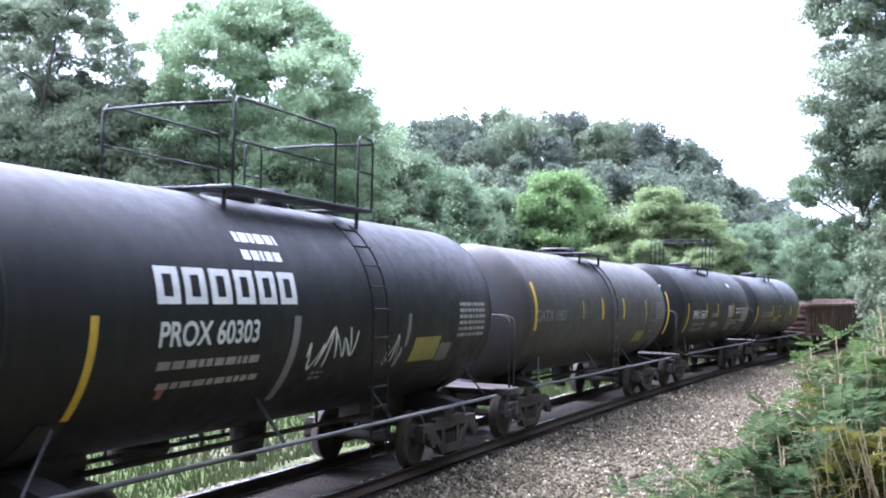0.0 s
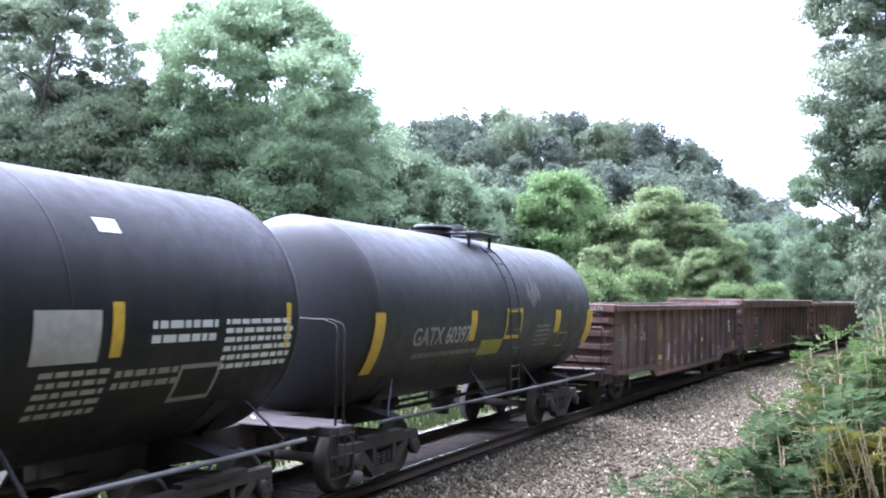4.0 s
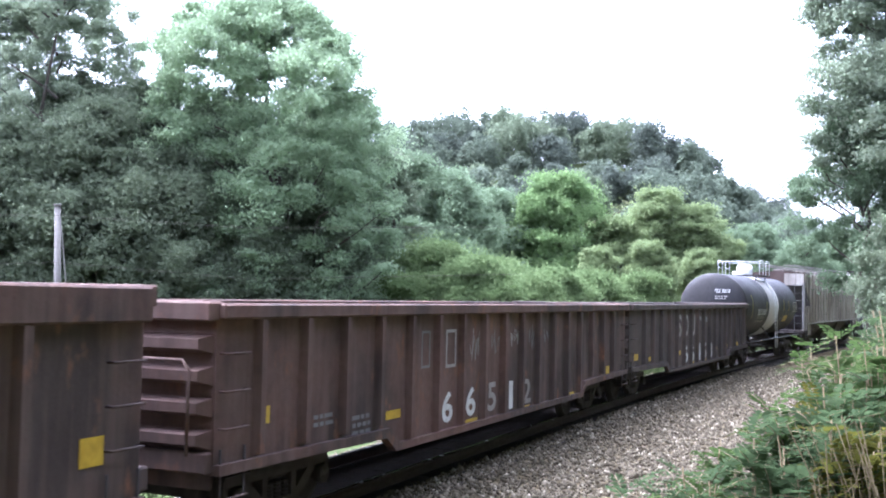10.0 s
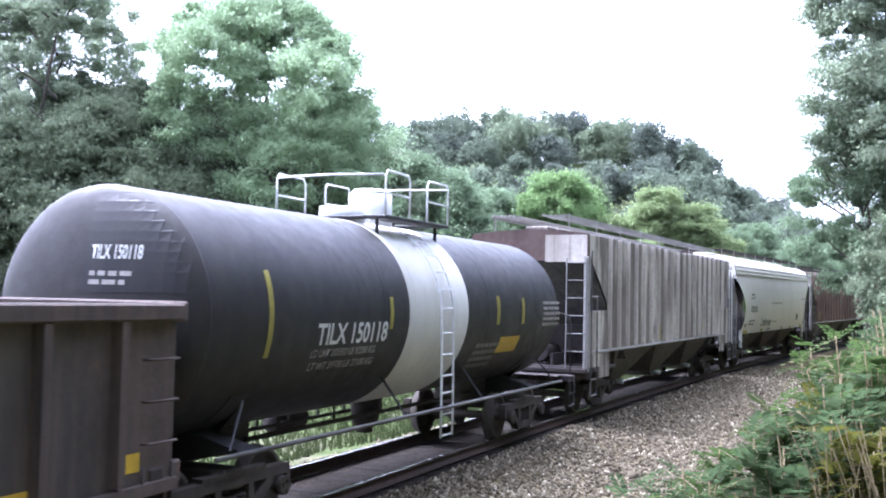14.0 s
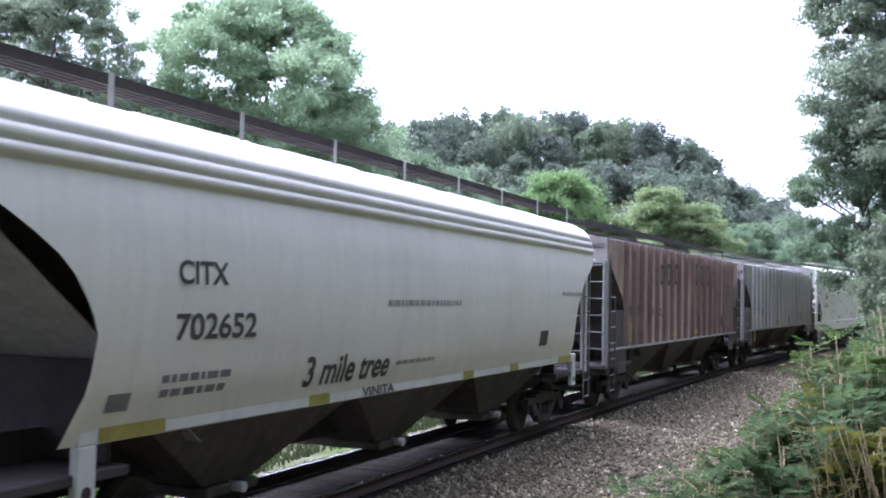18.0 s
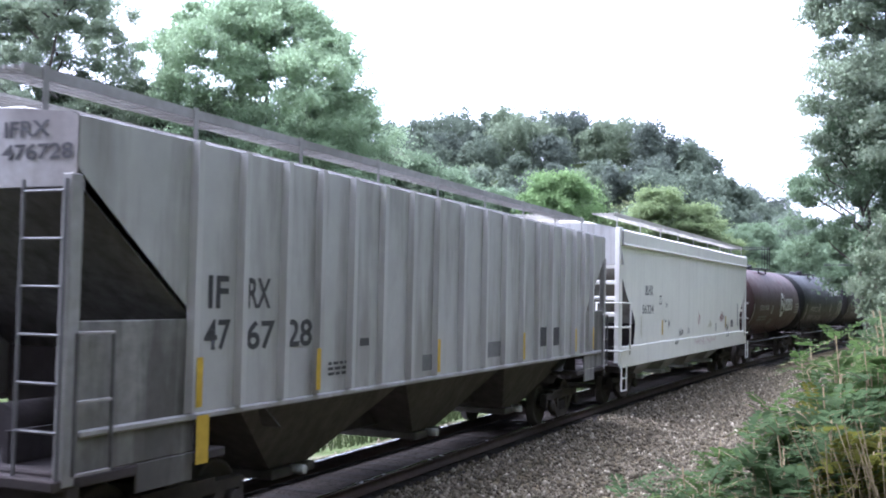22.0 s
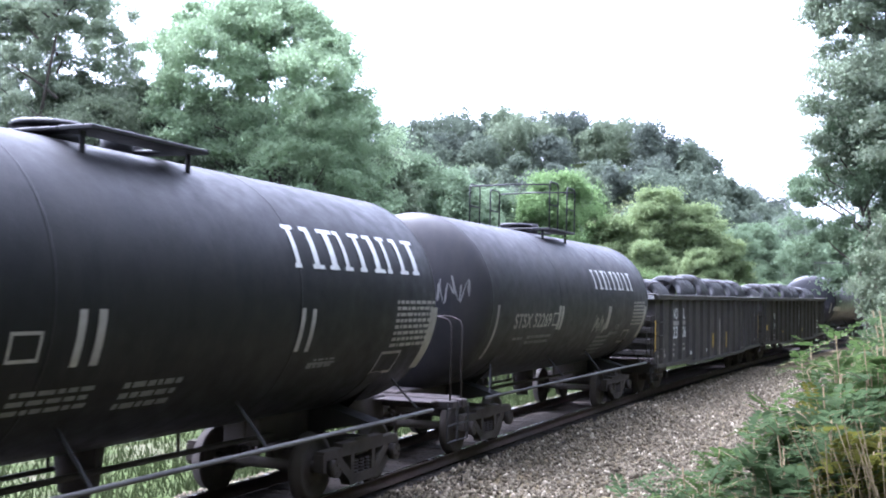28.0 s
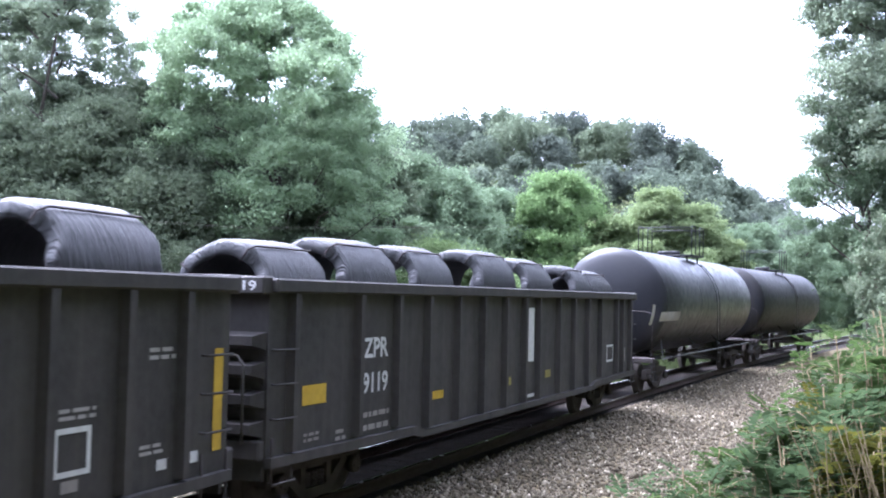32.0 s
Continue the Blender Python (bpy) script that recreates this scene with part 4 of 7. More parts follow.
def scrawl(seed, n, w, h, thick):
    """An unreadable tag: one tangled brush line, smooth through wandering points."""
    rng = random.Random(seed)
    k = n * 3 + 2
    q = []
    for i in range(k):
        z = rng.uniform(0, 0.35) if i % 2 else rng.uniform(0.5, 1.0)
        q.append((w * min(1, max(0, (i + rng.uniform(-1.7, 1.7)) / (k - 1))), h * z))
    q = [q[0]] + q + [q[-1]]
    p = []
    for i in range(1, len(q) - 2):
        for j in range(5):
            t = j / 5
            c = ((-t + 2 * t * t - t ** 3) / 2, (2 - 5 * t * t + 3 * t ** 3) / 2, (t + 4 * t * t - 3 * t ** 3) / 2, (t ** 3 - t * t) / 2)
            p.append(tuple(sum(c[m] * q[i - 1 + m][e] for m in range(4)) for e in (0, 1)))
    bm = bmesh.new()
    prev = None
    for i, (x, z) in enumerate(p):
        (xa, za), (xb, zb) = p[max(0, i - 1)], p[min(len(p) - 1, i + 1)]
        L = math.hypot(xb - xa, zb - za) or 1e-6
        r = thick / 2 * (0.75 + 0.35 * math.sin(i * 0.9 + seed))
        dx, dz = -(zb - za) / L * r, (xb - xa) / L * r
        cur = (bm.verts.new((x - dx, 0, z - dz)), bm.verts.new((x + dx, 0, z + dz)))
        if prev:
            bm.faces.new((prev[0], prev[1], cur[1], cur[0]))
        prev = cur
    return bm


def decal(name, bm, material, car, surf, x, z, label="", lift=0.007):
    """Lays a flat figure on a side; surf(z) gives the side's y."""
    zs = [v.co.z for v in bm.verts]
    lo, hi = min(zs), max(zs)
    bend = abs(surf(z + lo) + surf(z + hi) - 2 * surf(z + (lo + hi) / 2)) > 0.004
    if bend:
        k = int((hi - lo) / 0.07)
        for i in range(1, k + 1):
            bmesh.ops.bisect_plane(bm, geom=bm.verts[:] + bm.edges[:] + bm.faces[:], plane_co=(0, 0, lo + (hi - lo) * i / (k + 1)), plane_no=(0, 0, 1))
    for v in bm.verts:
        zz = z + v.co.z
        v.co = (x + v.co.x, surf(zz) - lift, zz)
    for f in bm.faces:
        f.normal_update()
        if f.normal.y > 0:
            f.normal_flip()
    me = bpy.data.meshes.new(name)
    bm.to_mesh(me)
    bm.free()
    me.materials.append(material)
    ob = new(name, me)
    ob.parent = car
    if label:
        ob["label"] = label
    return ob


def small_print(w, h, rows, seed):
    """Lines of lettering too small to read, as bars."""
    rng = random.Random(seed)
    out, rh = [], h / rows
    for i in range(rows):
        x = 0.0
        while x < w - 0.04:
            k = min(rng.uniform(0.06, 0.2), w - x)
            out.append((x, h - (i + 0.8) * rh, k, rh * 0.55))
            x += k + 0.035
    return rects(out)


def frame_bars(w, h, t):
    return rects([(0, 0, w, t), (0, h - t, w, t), (0, t, t, h - 2 * t), (w - t, t, t, h - 2 * t)])


def brand_block(i, k, h, gap=0.18, ring=True):
    """One block of a brand mark, hollow or barred."""
    ww = k * (1 - gap)
    if ring:
        t = ww * 0.3
        return rects([(0, 0, t, h), (ww - t, 0, t, h), (t, h * 0.8, ww - 2 * t, h * 0.2), (t, 0, ww - 2 * t, h * 0.2)])
    ww = k * (0.62 + 0.16 * (i * 7 % 3))
    return rects([(ww * 0.28, h * 0.1, ww * 0.36, h * 0.8), (ww * 0.12, 0, ww * (0.85 if i % 2 else 0.6), h * 0.1), (0, h * 0.9, ww * (0.6 if i % 2 else 0.95), h * 0.1)])


# ---- tank cars ----
def tank_car(label, centre, half, r, zc, skin, reach, fit=None, railing=True, platform=1.5, ladder_x=0.0, ladder_mat=None, dome=False, overhang=0.5, hd=0.52, rail_h=1.04, ladder=True):
    car = hull("tank_car", label, "tank car", centre, reach)
    fit = fit or M_BLACK_DULL
    head = [(half - hd + hd * math.sin(a), r * math.cos(a)) for a in [i * math.pi / 2 / 9 for i in range(10)]]
    prof = [(-x, k) for x, k in head[::-1]] + [(x * (half - hd), r) for x in (-0.66, -0.33, 0.0, 0.33, 0.66)] + head
    bm = bmesh.new()
    lathe_x(bm, prof, 56, 0, zc)
    part("shell", bm, skin, car)
    for x in (-(half - hd), -(half - hd) / 3, (half - hd) / 3, half - hd):
        bm = bmesh.new()
        lathe_x(bm, [(x - 0.02, r - 0.01), (x - 0.012, r + 0.0025), (x + 0.012, r + 0.0025), (x + 0.02, r - 0.01)], 56, 0, zc)
        part("weld_seam", bm, skin, car)
    top, low = zc + r, zc - r
    end = half + overhang
    # underframe
    for sg in (-1, 1):
        bm = bmesh.new()
        a, b = sorted((sg * (reach - 1.4), sg * end))
        bevelled(bm, a, b, -0.28, 0.28, 0.72, max(1.05, low + 0.05), 0.02)
        part("stub_sill", bm, M_UNDER, car)
        bm = bmesh.new()
        bevelled(bm, sg * end - 0.1, sg * end + 0.1, -1.5, 1.5, 0.92, 1.06, 0.02)
        bevelled(bm, min(sg * (end - 0.4), sg * (end - 0.1)), max(sg * (end - 0.4), sg * (end - 0.1)), -1.25, 1.25, 1.03, 1.06, 0.01)
        part("end_platform", bm, M_UNDER, car)
        bm = bmesh.new()
        k = 12
        arc = [(-math.sin(t) * (r + 0.01), zc - math.cos(t) * (r + 0.01)) for t in [(-0.9 + 1.8 * i / k) for i in range(k + 1)]]
        poly = arc + [(1.25, 0.95), (0.4, 0.78), (-0.4, 0.78), (-1.25, 0.95)]
        prism_x(bm, [(y, z) for y, z in poly], sg * reach - 0.18, sg * reach + 0.18)
        part("saddle", bm, fit, car)
        for y in (-1.42, 1.42):
            bm = bmesh.new()
            xe = sg * (end - 0.02)
            pipe(bm, [(xe, y, 1.02), (xe, y, 2.2), (xe, y * 0.97, 2.31), (xe, y * 0.86, 2.36), (xe, y * 0.2, 2.38)], 0.015, 6)
            part("end_handrail", bm, M_UNDER, car)
            bm = bmesh.new()
            for z in (0.42, 0.68, 0.94):
                rod(bm, (xe - 0.2, y * 1.03, z), (xe + 0.2, y * 1.03, z), 0.014, 5)
            rod(bm, (xe - 0.2, y * 1.03, 0.42), (xe - 0.2, y * 1.03, 1.02), 0.014, 5)
            rod(bm, (xe + 0.2, y * 1.03, 0.42), (xe + 0.2, y * 1.03, 1.02), 0.014, 5)
            part("corner_step", bm, fit, car)
            bm = bmesh.new()
            rod(bm, (sg * (half - 0.75), y, 1.04), (sg * (half - 1.25), y * 0.86, 1.5), 0.016, 5)
            part("brace", bm, fit, car)
    wx = half - 0.4
    for y in (-1.5, 1.5):
        bm = bmesh.new()
        rod(bm, (-wx, y, 1.0), (wx, y, 1.0), 0.028, 6)
        part("side_rail", bm, M_RAILBAR, car, "dusty steel rail along the side")
        for x in (-reach * 0.3, reach * 0.3):
            bm = bmesh.new()
            rod(bm, (x, y, 1.0), (x, y * 0.72, max(0.98, zc - math.sqrt(max(0, r * r - (y * 0.72) ** 2)))), 0.02, 5)
            part("rail_bracket", bm, fit, car)
    hand_brake(car, -end, 1.75)
    # piping below
    for x0, x1, y, z, rr in ((-reach + 1.2, reach - 1.2, -0.35, 0.86, 0.035), (-reach + 1.2, 0.4, 0.3, 0.82, 0.03)):
        bm = bmesh.new()
        rod(bm, (x0, y, z), (x1, y, z), rr, 6)
        for i in range(5):
            x = x0 + (x1 - x0) * (i + 0.5) / 5
            rod(bm, (x, y, z), (x, y, low + 0.2), 0.022, 5)
        part("brake_pipe", bm, M_UNDER, car)
    bm = bmesh.new()
    rod(bm, (0.15, 0, low + 0.12), (0.15, 0, 0.62), 0.27, 16, 0.2)
    rod(bm, (0.15, 0, 0.62), (0.15, 0, 0.5), 0.13, 12)
    part("bottom_outlet", bm, M_UNDER, car)
    bm = bmesh.new()
    lathe_x(bm, [(-1.75, 0), (-1.7, 0.17), (-0.95, 0.17), (-0.9, 0)], 14, 0.55, 0.82)
    part("air_reservoir", bm, M_UNDER, car)
    # top works
    if platform:
        for y0, y1 in ((-0.95, -0.55), (0.55, 0.95)):
            bm = bmesh.new()
            bevelled(bm, -platform, platform, y0, y1, top + 0.0, top + 0.05, 0.01)
            for x in (-platform + 0.1, platform - 0.1):
                ym = (y0 + y1) / 2
                rod(bm, (x, ym, top), (x, ym, zc + math.sqrt(r * r - ym * ym) - 0.03), 0.03, 5)
            part("top_walkway", bm, fit, car)
        for x in (-platform + 0.12, platform - 0.12):
            bm = bmesh.new()
            bevelled(bm, x - 0.12, x + 0.12, -0.54, 0.54, top + 0.005, top + 0.045, 0.01)
            part("cross_walkway", bm, fit, car)
    if railing:
        rm = railing if not isinstance(railing, bool) else fit
        for y in (-0.93, 0.93):
            bm = bmesh.new()
            p = platform
            gap = 0.32
            pipe(bm, [(-p, y, top + 0.03), (-p, y, top + rail_h - 0.08), (-p + 0.06, y, top + rail_h), (ladder_x - gap - 0.06, y, top + rail_h), (ladder_x - gap, y, top + rail_h - 0.08), (ladder_x - gap, y, top + 0.03)], 0.017, 6)
            part("railing", bm, rm, car)
            bm = bmesh.new()
            pipe(bm, [(ladder_x + gap, y, top + 0.03), (ladder_x + gap, y, top + rail_h - 0.08), (ladder_x + gap + 0.06, y, top + rail_h), (p - 0.06, y, top + rail_h), (p, y, top + rail_h - 0.08), (p, y, top + 0.03)], 0.017, 6)
            rod(bm, (ladder_x + gap, y, top + rail_h * 0.53), (p, y, top + rail_h * 0.53), 0.016, 5)
            part("railing", bm, rm, car)
            bm = bmesh.new()
            rod(bm, (-p, y, top + rail_h * 0.53), (ladder_x - gap, y, top + rail_h * 0.53), 0.016, 5)
            part("mid_rail", bm, rm, car)
        for x in (-platform, platform):
            bm = bmesh.new()
            pipe(bm, [(x, -0.9, top + rail_h - 0.06), (x, 0, top + rail_h - 0.04), (x, 0.9, top + rail_h - 0.06)], 0.02, 6)
            part("end_rail", bm, rm, car)
    bm = bmesh.new()
    if dome:
        rod(bm, (0.15, 0, top - 0.06), (0.15, 0, top + 0.48), 0.35, 22)
        rod(bm, (0.15, 0, top + 0.48), (0.15, 0, top + 0.56), 0.35, 22, 0.27)
        rod(bm, (-0.75, 0, top - 0.06), (-0.75, 0, top + 0.2), 0.36, 20)
    else:
        rod(bm, (-0.45, 0, top - 0.06), (-0.45, 0, top + 0.11), 0.34, 20)
        rod(bm, (-0.45, 0, top + 0.11), (-0.45, 0, top + 0.17), 0.38, 20, 0.33)
    part("manway", bm, ladder_mat or fit, car)
    bm = bmesh.new()
    rod(bm, (0.55, 0, top - 0.05), (0.55, 0, top + 0.24), 0.17, 14)
    rod(bm, (0.95, 0.1, top - 0.05), (0.95, 0.1, top + 0.18), 0.1, 12)
    part("valve_cover", bm, fit, car)
    # ladders down both sides
    lm = ladder_mat or skin
    for sg in (-1, 1) if ladder else ():
        for x in (ladder_x - 0.22, ladder_x + 0.22):
            bm = bmesh.new()
            pts = [(x, sg * (r + 0.07) * math.sin(t), zc + (r + 0.07) * math.cos(t)) for t in (0.62, 0.8, 1.0, 1.2, 1.4, 1.57)] + [(x, sg * (r + 0.09), 1.0), (x, sg * (r + 0.09), 0.55)]
            pipe(bm, pts, 0.02 if ladder_mat else 0.013, 5)
            part("ladder_rail", bm, lm, car)
        for t in (0.72, 0.92, 1.12, 1.32, 1.52):
            bm = bmesh.new()
            y, z = sg * (r + 0.08) * math.sin(t), zc + (r + 0.08) * math.cos(t)
            rod(bm, (ladder_x - 0.22, y, z), (ladder_x + 0.22, y, z), 0.015, 5)
            part("rung", bm, lm, car)
        for z in (zc - 0.3, zc - 0.62, zc - 0.94, 1.22, 0.9, 0.58):
            bm = bmesh.new()
            rod(bm, (ladder_x - 0.22, sg * (r + 0.09), z), (ladder_x + 0.22, sg * (r + 0.09), z), 0.015, 5)
            part("rung", bm, lm, car)
    trucks(car, reach)
    couplers(car, end)
    surf = lambda z: -math.sqrt(max(0.01, r * r - (z - zc) ** 2))
    return car, surf, (half, r, zc, hd)


# ---- gondolas ----
def gondola(label, centre, half, top, skin, ribs, reach, belly=0.58, bot=0.79, step=4.5, rib_depth=0.12, chord=0.16, rib_span=None, rib_xs=None):
    car = hull("gondola_car", label, "gondola car", centre, reach)
    w = 1.46
    k = step
    outline = [(-half, bot + 0.05), (-k - 0.3, bot), (-k, belly), (k, belly), (k + 0.3, bot), (half, bot + 0.05), (half, top - 0.1), (-half, top - 0.1)]
    for sg in (-1, 1):
        bm = bmesh.new()
        prism(bm, outline, sg * w - 0.02, sg * w + 0.02)
        part("side", bm, skin, car)
        bm = bmesh.new()
        bevelled(bm, -half, half, sg * w - 0.05 if sg > 0 else sg * w - 0.13, sg * w + 0.13 if sg > 0 else sg * w + 0.05, top - chord, top, 0.02)
        part("top_chord", bm, skin, car)
        bm = bmesh.new()
        y0, y1 = sorted((sg * (w + 0.024), sg * (w + 0.1)))
        prism(bm, [(-half, bot + 0.05), (-k - 0.3, bot), (-k, belly), (k, belly), (k + 0.3, bot), (half, bot + 0.05), (half, bot + 0.16), (k + 0.2, bot + 0.12), (k - 0.1, belly + 0.1), (-k + 0.1, belly + 0.1), (-k - 0.2, bot + 0.12), (-half, bot + 0.16)], y0, y1)
        part("side_sill", bm, skin, car)
        for i in range(ribs):
            a, b = rib_span or (-half + 0.55, half - 0.55)
            x = rib_xs[i] if rib_xs else a + (b - a) * i / (ribs - 1)
            z0 = belly + 0.1 if abs(x) < k else bot + 0.17
            bm = bmesh.new()
            y0, y1 = sorted((sg * (w + 0.015), sg * (w + rib_depth)))
            ya, yb = (y1, y0) if sg > 0 else (y0, y1)
            zt = top - chord - 0.005
            v = [bm.verts.new(p) for p in ((x - 0.075, yb, z0), (x + 0.075, yb, z0), (x + 0.048, ya, z0 + 0.02), (x - 0.048, ya, z0 + 0.02), (x - 0.075, yb, zt), (x + 0.075, yb, zt), (x + 0.048, ya, zt), (x - 0.048, ya, zt))]
            for f in ((0, 1, 2, 3), (7, 6, 5, 4), (3, 2, 6, 7), (0, 3, 7, 4), (2, 1, 5, 6), (1, 0, 4, 5)):
                bm.faces.new([v[j] for j in f])
            part("rib", bm, skin, car)
    for sg in (-1, 1):
        bm = bmesh.new()
        a, b = sorted((sg * half, sg * (half - 0.05)))
        box(bm, a, b, -w + 0.021, w - 0.021, bot - 0.1, top - 0.1)
        part("end_wall", bm, skin, car)
        bm = bmesh.new()
        a, b = sorted((sg * (half - 0.07), sg * (half + 0.16)))
        bevelled(bm, a, b, -w - 0.05, w + 0.05, top - 0.18, top + 0.02, 0.02)
        part("end_cap", bm, skin, car)
        for z in (1.2, 1.52, 1.84, 2.16):
            if z > top - 0.3:
                continue
            bm = bmesh.new()
            xa, xb = sg * (half - 0.01), sg * (half + 0.14)
            v = [(xa, -w, z - 0.1), (xb, -w + 0.1, z - 0.05), (xb, -w + 0.1, z + 0.05), (xa, -w, z + 0.1)]
            u = [(a, -y, c) for a, y, c in v]
            va, vb = [bm.verts.new(p) for p in v], [bm.verts.new(p) for p in u]
            for i in range(4):
                bm.faces.new((va[i], va[(i + 1) % 4], vb[(i + 1) % 4], vb[i]))
            bm.faces.new(va), bm.faces.new(vb[::-1])
            part("end_rib", bm, skin, car)
        bm = bmesh.new()
        bevelled(bm, sg * half - 0.1, sg * half + 0.18, -w, w, 0.86, 1.08, 0.02)
        part("end_sill", bm, skin, car)
        for y in (-w - 0.06, w + 0.06):
            for z in (1.3, 1.68, 2.06, 0.6):
                bm = bmesh.new()
                x0, x1 = sorted((sg * (half - 0.06), sg * (half - 0.48)))
                yy = y + (0.05 if y > 0 else -0.05)
                pipe(bm, [(x0, y * 0.98, z), (x0, yy, z), (x1, yy, z), (x1, y * 0.98, z)], 0.014, 5)
                part("grab_iron", bm, skin, car)
            bm = bmesh.new()
            x0, x1 = sorted((sg * (half - 0.06), sg * (half - 0.48)))
            pipe(bm, [(x0, y, 1.1), (x0, y, 0.6), (x0 + 0.02, y, 0.58), (x1 - 0.02, y, 0.58), (x1, y, 0.6), (x1, y, 1.1)], 0.016, 5)
            part("sill_step", bm, M_UNDER, car)
        bm = bmesh.new()
        xe = sg * (half + 0.2)
        pipe(bm, [(xe, -1.3, 1.05), (xe, -1.3, 1.9), (xe, -1.22, 2.0), (xe, -0.7, 2.0)], 0.018, 5)
        part("end_handrail", bm, skin, car)
    bm = bmesh.new()
    box(bm, -half + 0.05, half - 0.05, -w + 0.02, w - 0.02, 1.06, 1.12)
    part("floor", bm, M_UNDER, car)
    bm = bmesh.new()
    bevelled(bm, -half - 0.1, half + 0.1, -0.3, 0.3, 0.62, 1.05, 0.02)
    for x in np.linspace(-k, k, 7):
        box(bm, x - 0.06, x + 0.06, -w + 0.02, w - 0.02, 0.8, 1.05)
    part("centre_sill", bm, M_UNDER, car)
    hand_brake(car, -half - 0.12, 1.9)
    trucks(car, reach)
    couplers(car, half + 0.15)
    return car, (lambda z: -w - 0.021), (lambda z: -w - rib_depth - 0.001)


# ---- covered hoppers ----
def hopper(label, centre, half, skin, reach, section, notch, ribs=0, sill=(1.28, 1.5), sill_mat=None, bays=3, end_mat=None, roof_walk=0.62, walk_mat=None, posts_x=None, walk_top=4.6, smooth=False, bay_mat=None, ribbed_end=False, rib_mat=None, roof_mat=None, plate_mat=None, post_w=0.12, rungs=None, sill_cut=0.1, sill_post=False, bracket_mat=None, rib_depth=0.13, bay_w=1.0, rib_w=0.075, corner_rails=False, panel_mat=None):
    """section: (y, z) points up one side and over the roof to the middle; notch(z): how far the side stops short of the end."""
    car = hull("covered_hopper_car", label, "covered hopper", centre, reach)
    end_mat, walk_mat, sill_mat = end_mat or M_UNDER, walk_mat or M_UNDER, sill_mat or skin
    fine = []
    for (y0, z0), (y1, z1) in zip(section, section[1:]):
        k = max(1, int((z1 - z0) / 0.14))
        fine += [(y0 + (y1 - y0) * i / k, z0 + (z1 - z0) * i / k) for i in range(k)]
    fine.append(section[-1])
    for sg in (-1, 1):
        bm = bmesh.new()
        rows = []
        for y, z in fine:
            xe = half - notch(z)
            rows.append([bm.verts.new((x, sg * y, z)) for x in [-xe, -half * 0.78, -half * 0.4, 0, half * 0.4, half * 0.78, xe]])
        for a, b in zip(rows, rows[1:]):
            for i in range(len(a) - 1):
                vs = (a[i], a[i + 1], b[i + 1], b[i])
                f = bm.faces.new(vs if sg < 0 else vs[::-1])
                f.smooth = smooth
        if roof_mat:
            top_bm = bm.copy()
            bmesh.ops.delete(bm, geom=[f for f in bm.faces if f.calc_center_median().z > 4.141], context="FACES")
            bmesh.ops.delete(top_bm, geom=[f for f in top_bm.faces if f.calc_center_median().z <= 4.141], context="FACES")
            part("roof", top_bm, roof_mat, car, "dark roof sheet")
        part("side", bm, skin, car)
        z0, z1 = sill
        bm = bmesh.new()
        y0, y1 = sorted((sg * (section[0][0] - 0.06), sg * (section[0][0] + 0.035)))
        ca, cb = sill_cut if isinstance(sill_cut, tuple) else (sill_cut, sill_cut)
        bevelled(bm, -half + ca, half - cb, y0, y1, z0, z1, 0.015)
        part("side_sill", bm, sill_mat, car)
        if sill_post:
            for xe in (-half + ca + 0.12, half - cb - 0.12):
                bm = bmesh.new()
                bevelled(bm, xe - 0.12, xe + 0.12, y0, y1, 0.82, z0 + 0.002, 0.015)
                part("jacking_post", bm, sill_mat, car)
                # no hole is cut: a dark disc gives the shade inside it
                bm = bmesh.new()
                rod(bm, (xe, y0 - 0.004, 0.95), (xe, y1 + 0.004, 0.95), 0.06, 10)
                part("lift_hole", bm, M_UNDER, car, "dark solid disc in place of a shaded lifting hole")
    eave = max(z for y, z in section if y > 1.3)
    ye = max(y for y, z in section)
    for i in range(ribs):
        x = (posts_x or [-half + 1.35 + (2 * half - 2.7) * j / (ribs - 1) for j in range(ribs)])[i]
        for sg in (-1, 1):
            bm = bmesh.new()
            y0 = sg * (section[0][0] - 0.005)
            yo = sg * (section[0][0] + rib_depth)
            z0, z1 = sill[1] + 0.004, eave - 0.03
            v = [bm.verts.new(p) for p in ((x - rib_w, y0, z0), (x + rib_w, y0, z0), (x + rib_w * 0.9, yo, z0 + 0.02), (x - rib_w * 0.9, yo, z0 + 0.02), (x - rib_w, y0, z1), (x + rib_w, y0, z1), (x + rib_w * 0.9, yo, z1), (x - rib_w * 0.9, yo, z1))]
            for f in ((0, 1, 2, 3), (7, 6, 5, 4), (3, 2, 6, 7), (0, 3, 7, 4), (2, 1, 5, 6), (1, 0, 4, 5)):
                bm.faces.new([v[j] for j in f])
            part("rib", bm, rib_mat or skin, car)
    # ends: cap plate, slope sheet, posts, platform
    yw = section[0][0]
    for sg in (-1, 1):
        bm = bmesh.new()
        a, b = sorted((sg * half, sg * (half - 0.04)))
        zc = 3.55
        poly = [(-ye + 0.02, zc)] + [(-y + (0.02 if y > 1.3 else 0), z) for y, z in section if z > zc] + [(y - (0.02 if y > 1.3 else 0), z) for y, z in section[::-1] if z > zc and y > 0] + [(ye - 0.02, zc)]
        prism_x(bm, poly, a, b)
        part("end_plate", bm, plate_mat or (M_CHALK if ribs else skin), car)
        bm = bmesh.new()
        v = [bm.verts.new(p) for p in ((sg * (half - 0.05), -yw + 0.03, zc), (sg * (half - 0.05), yw - 0.03, zc), (sg * (half - 3.25), yw - 0.03, 1.2), (sg * (half - 3.25), -yw + 0.03, 1.2))]
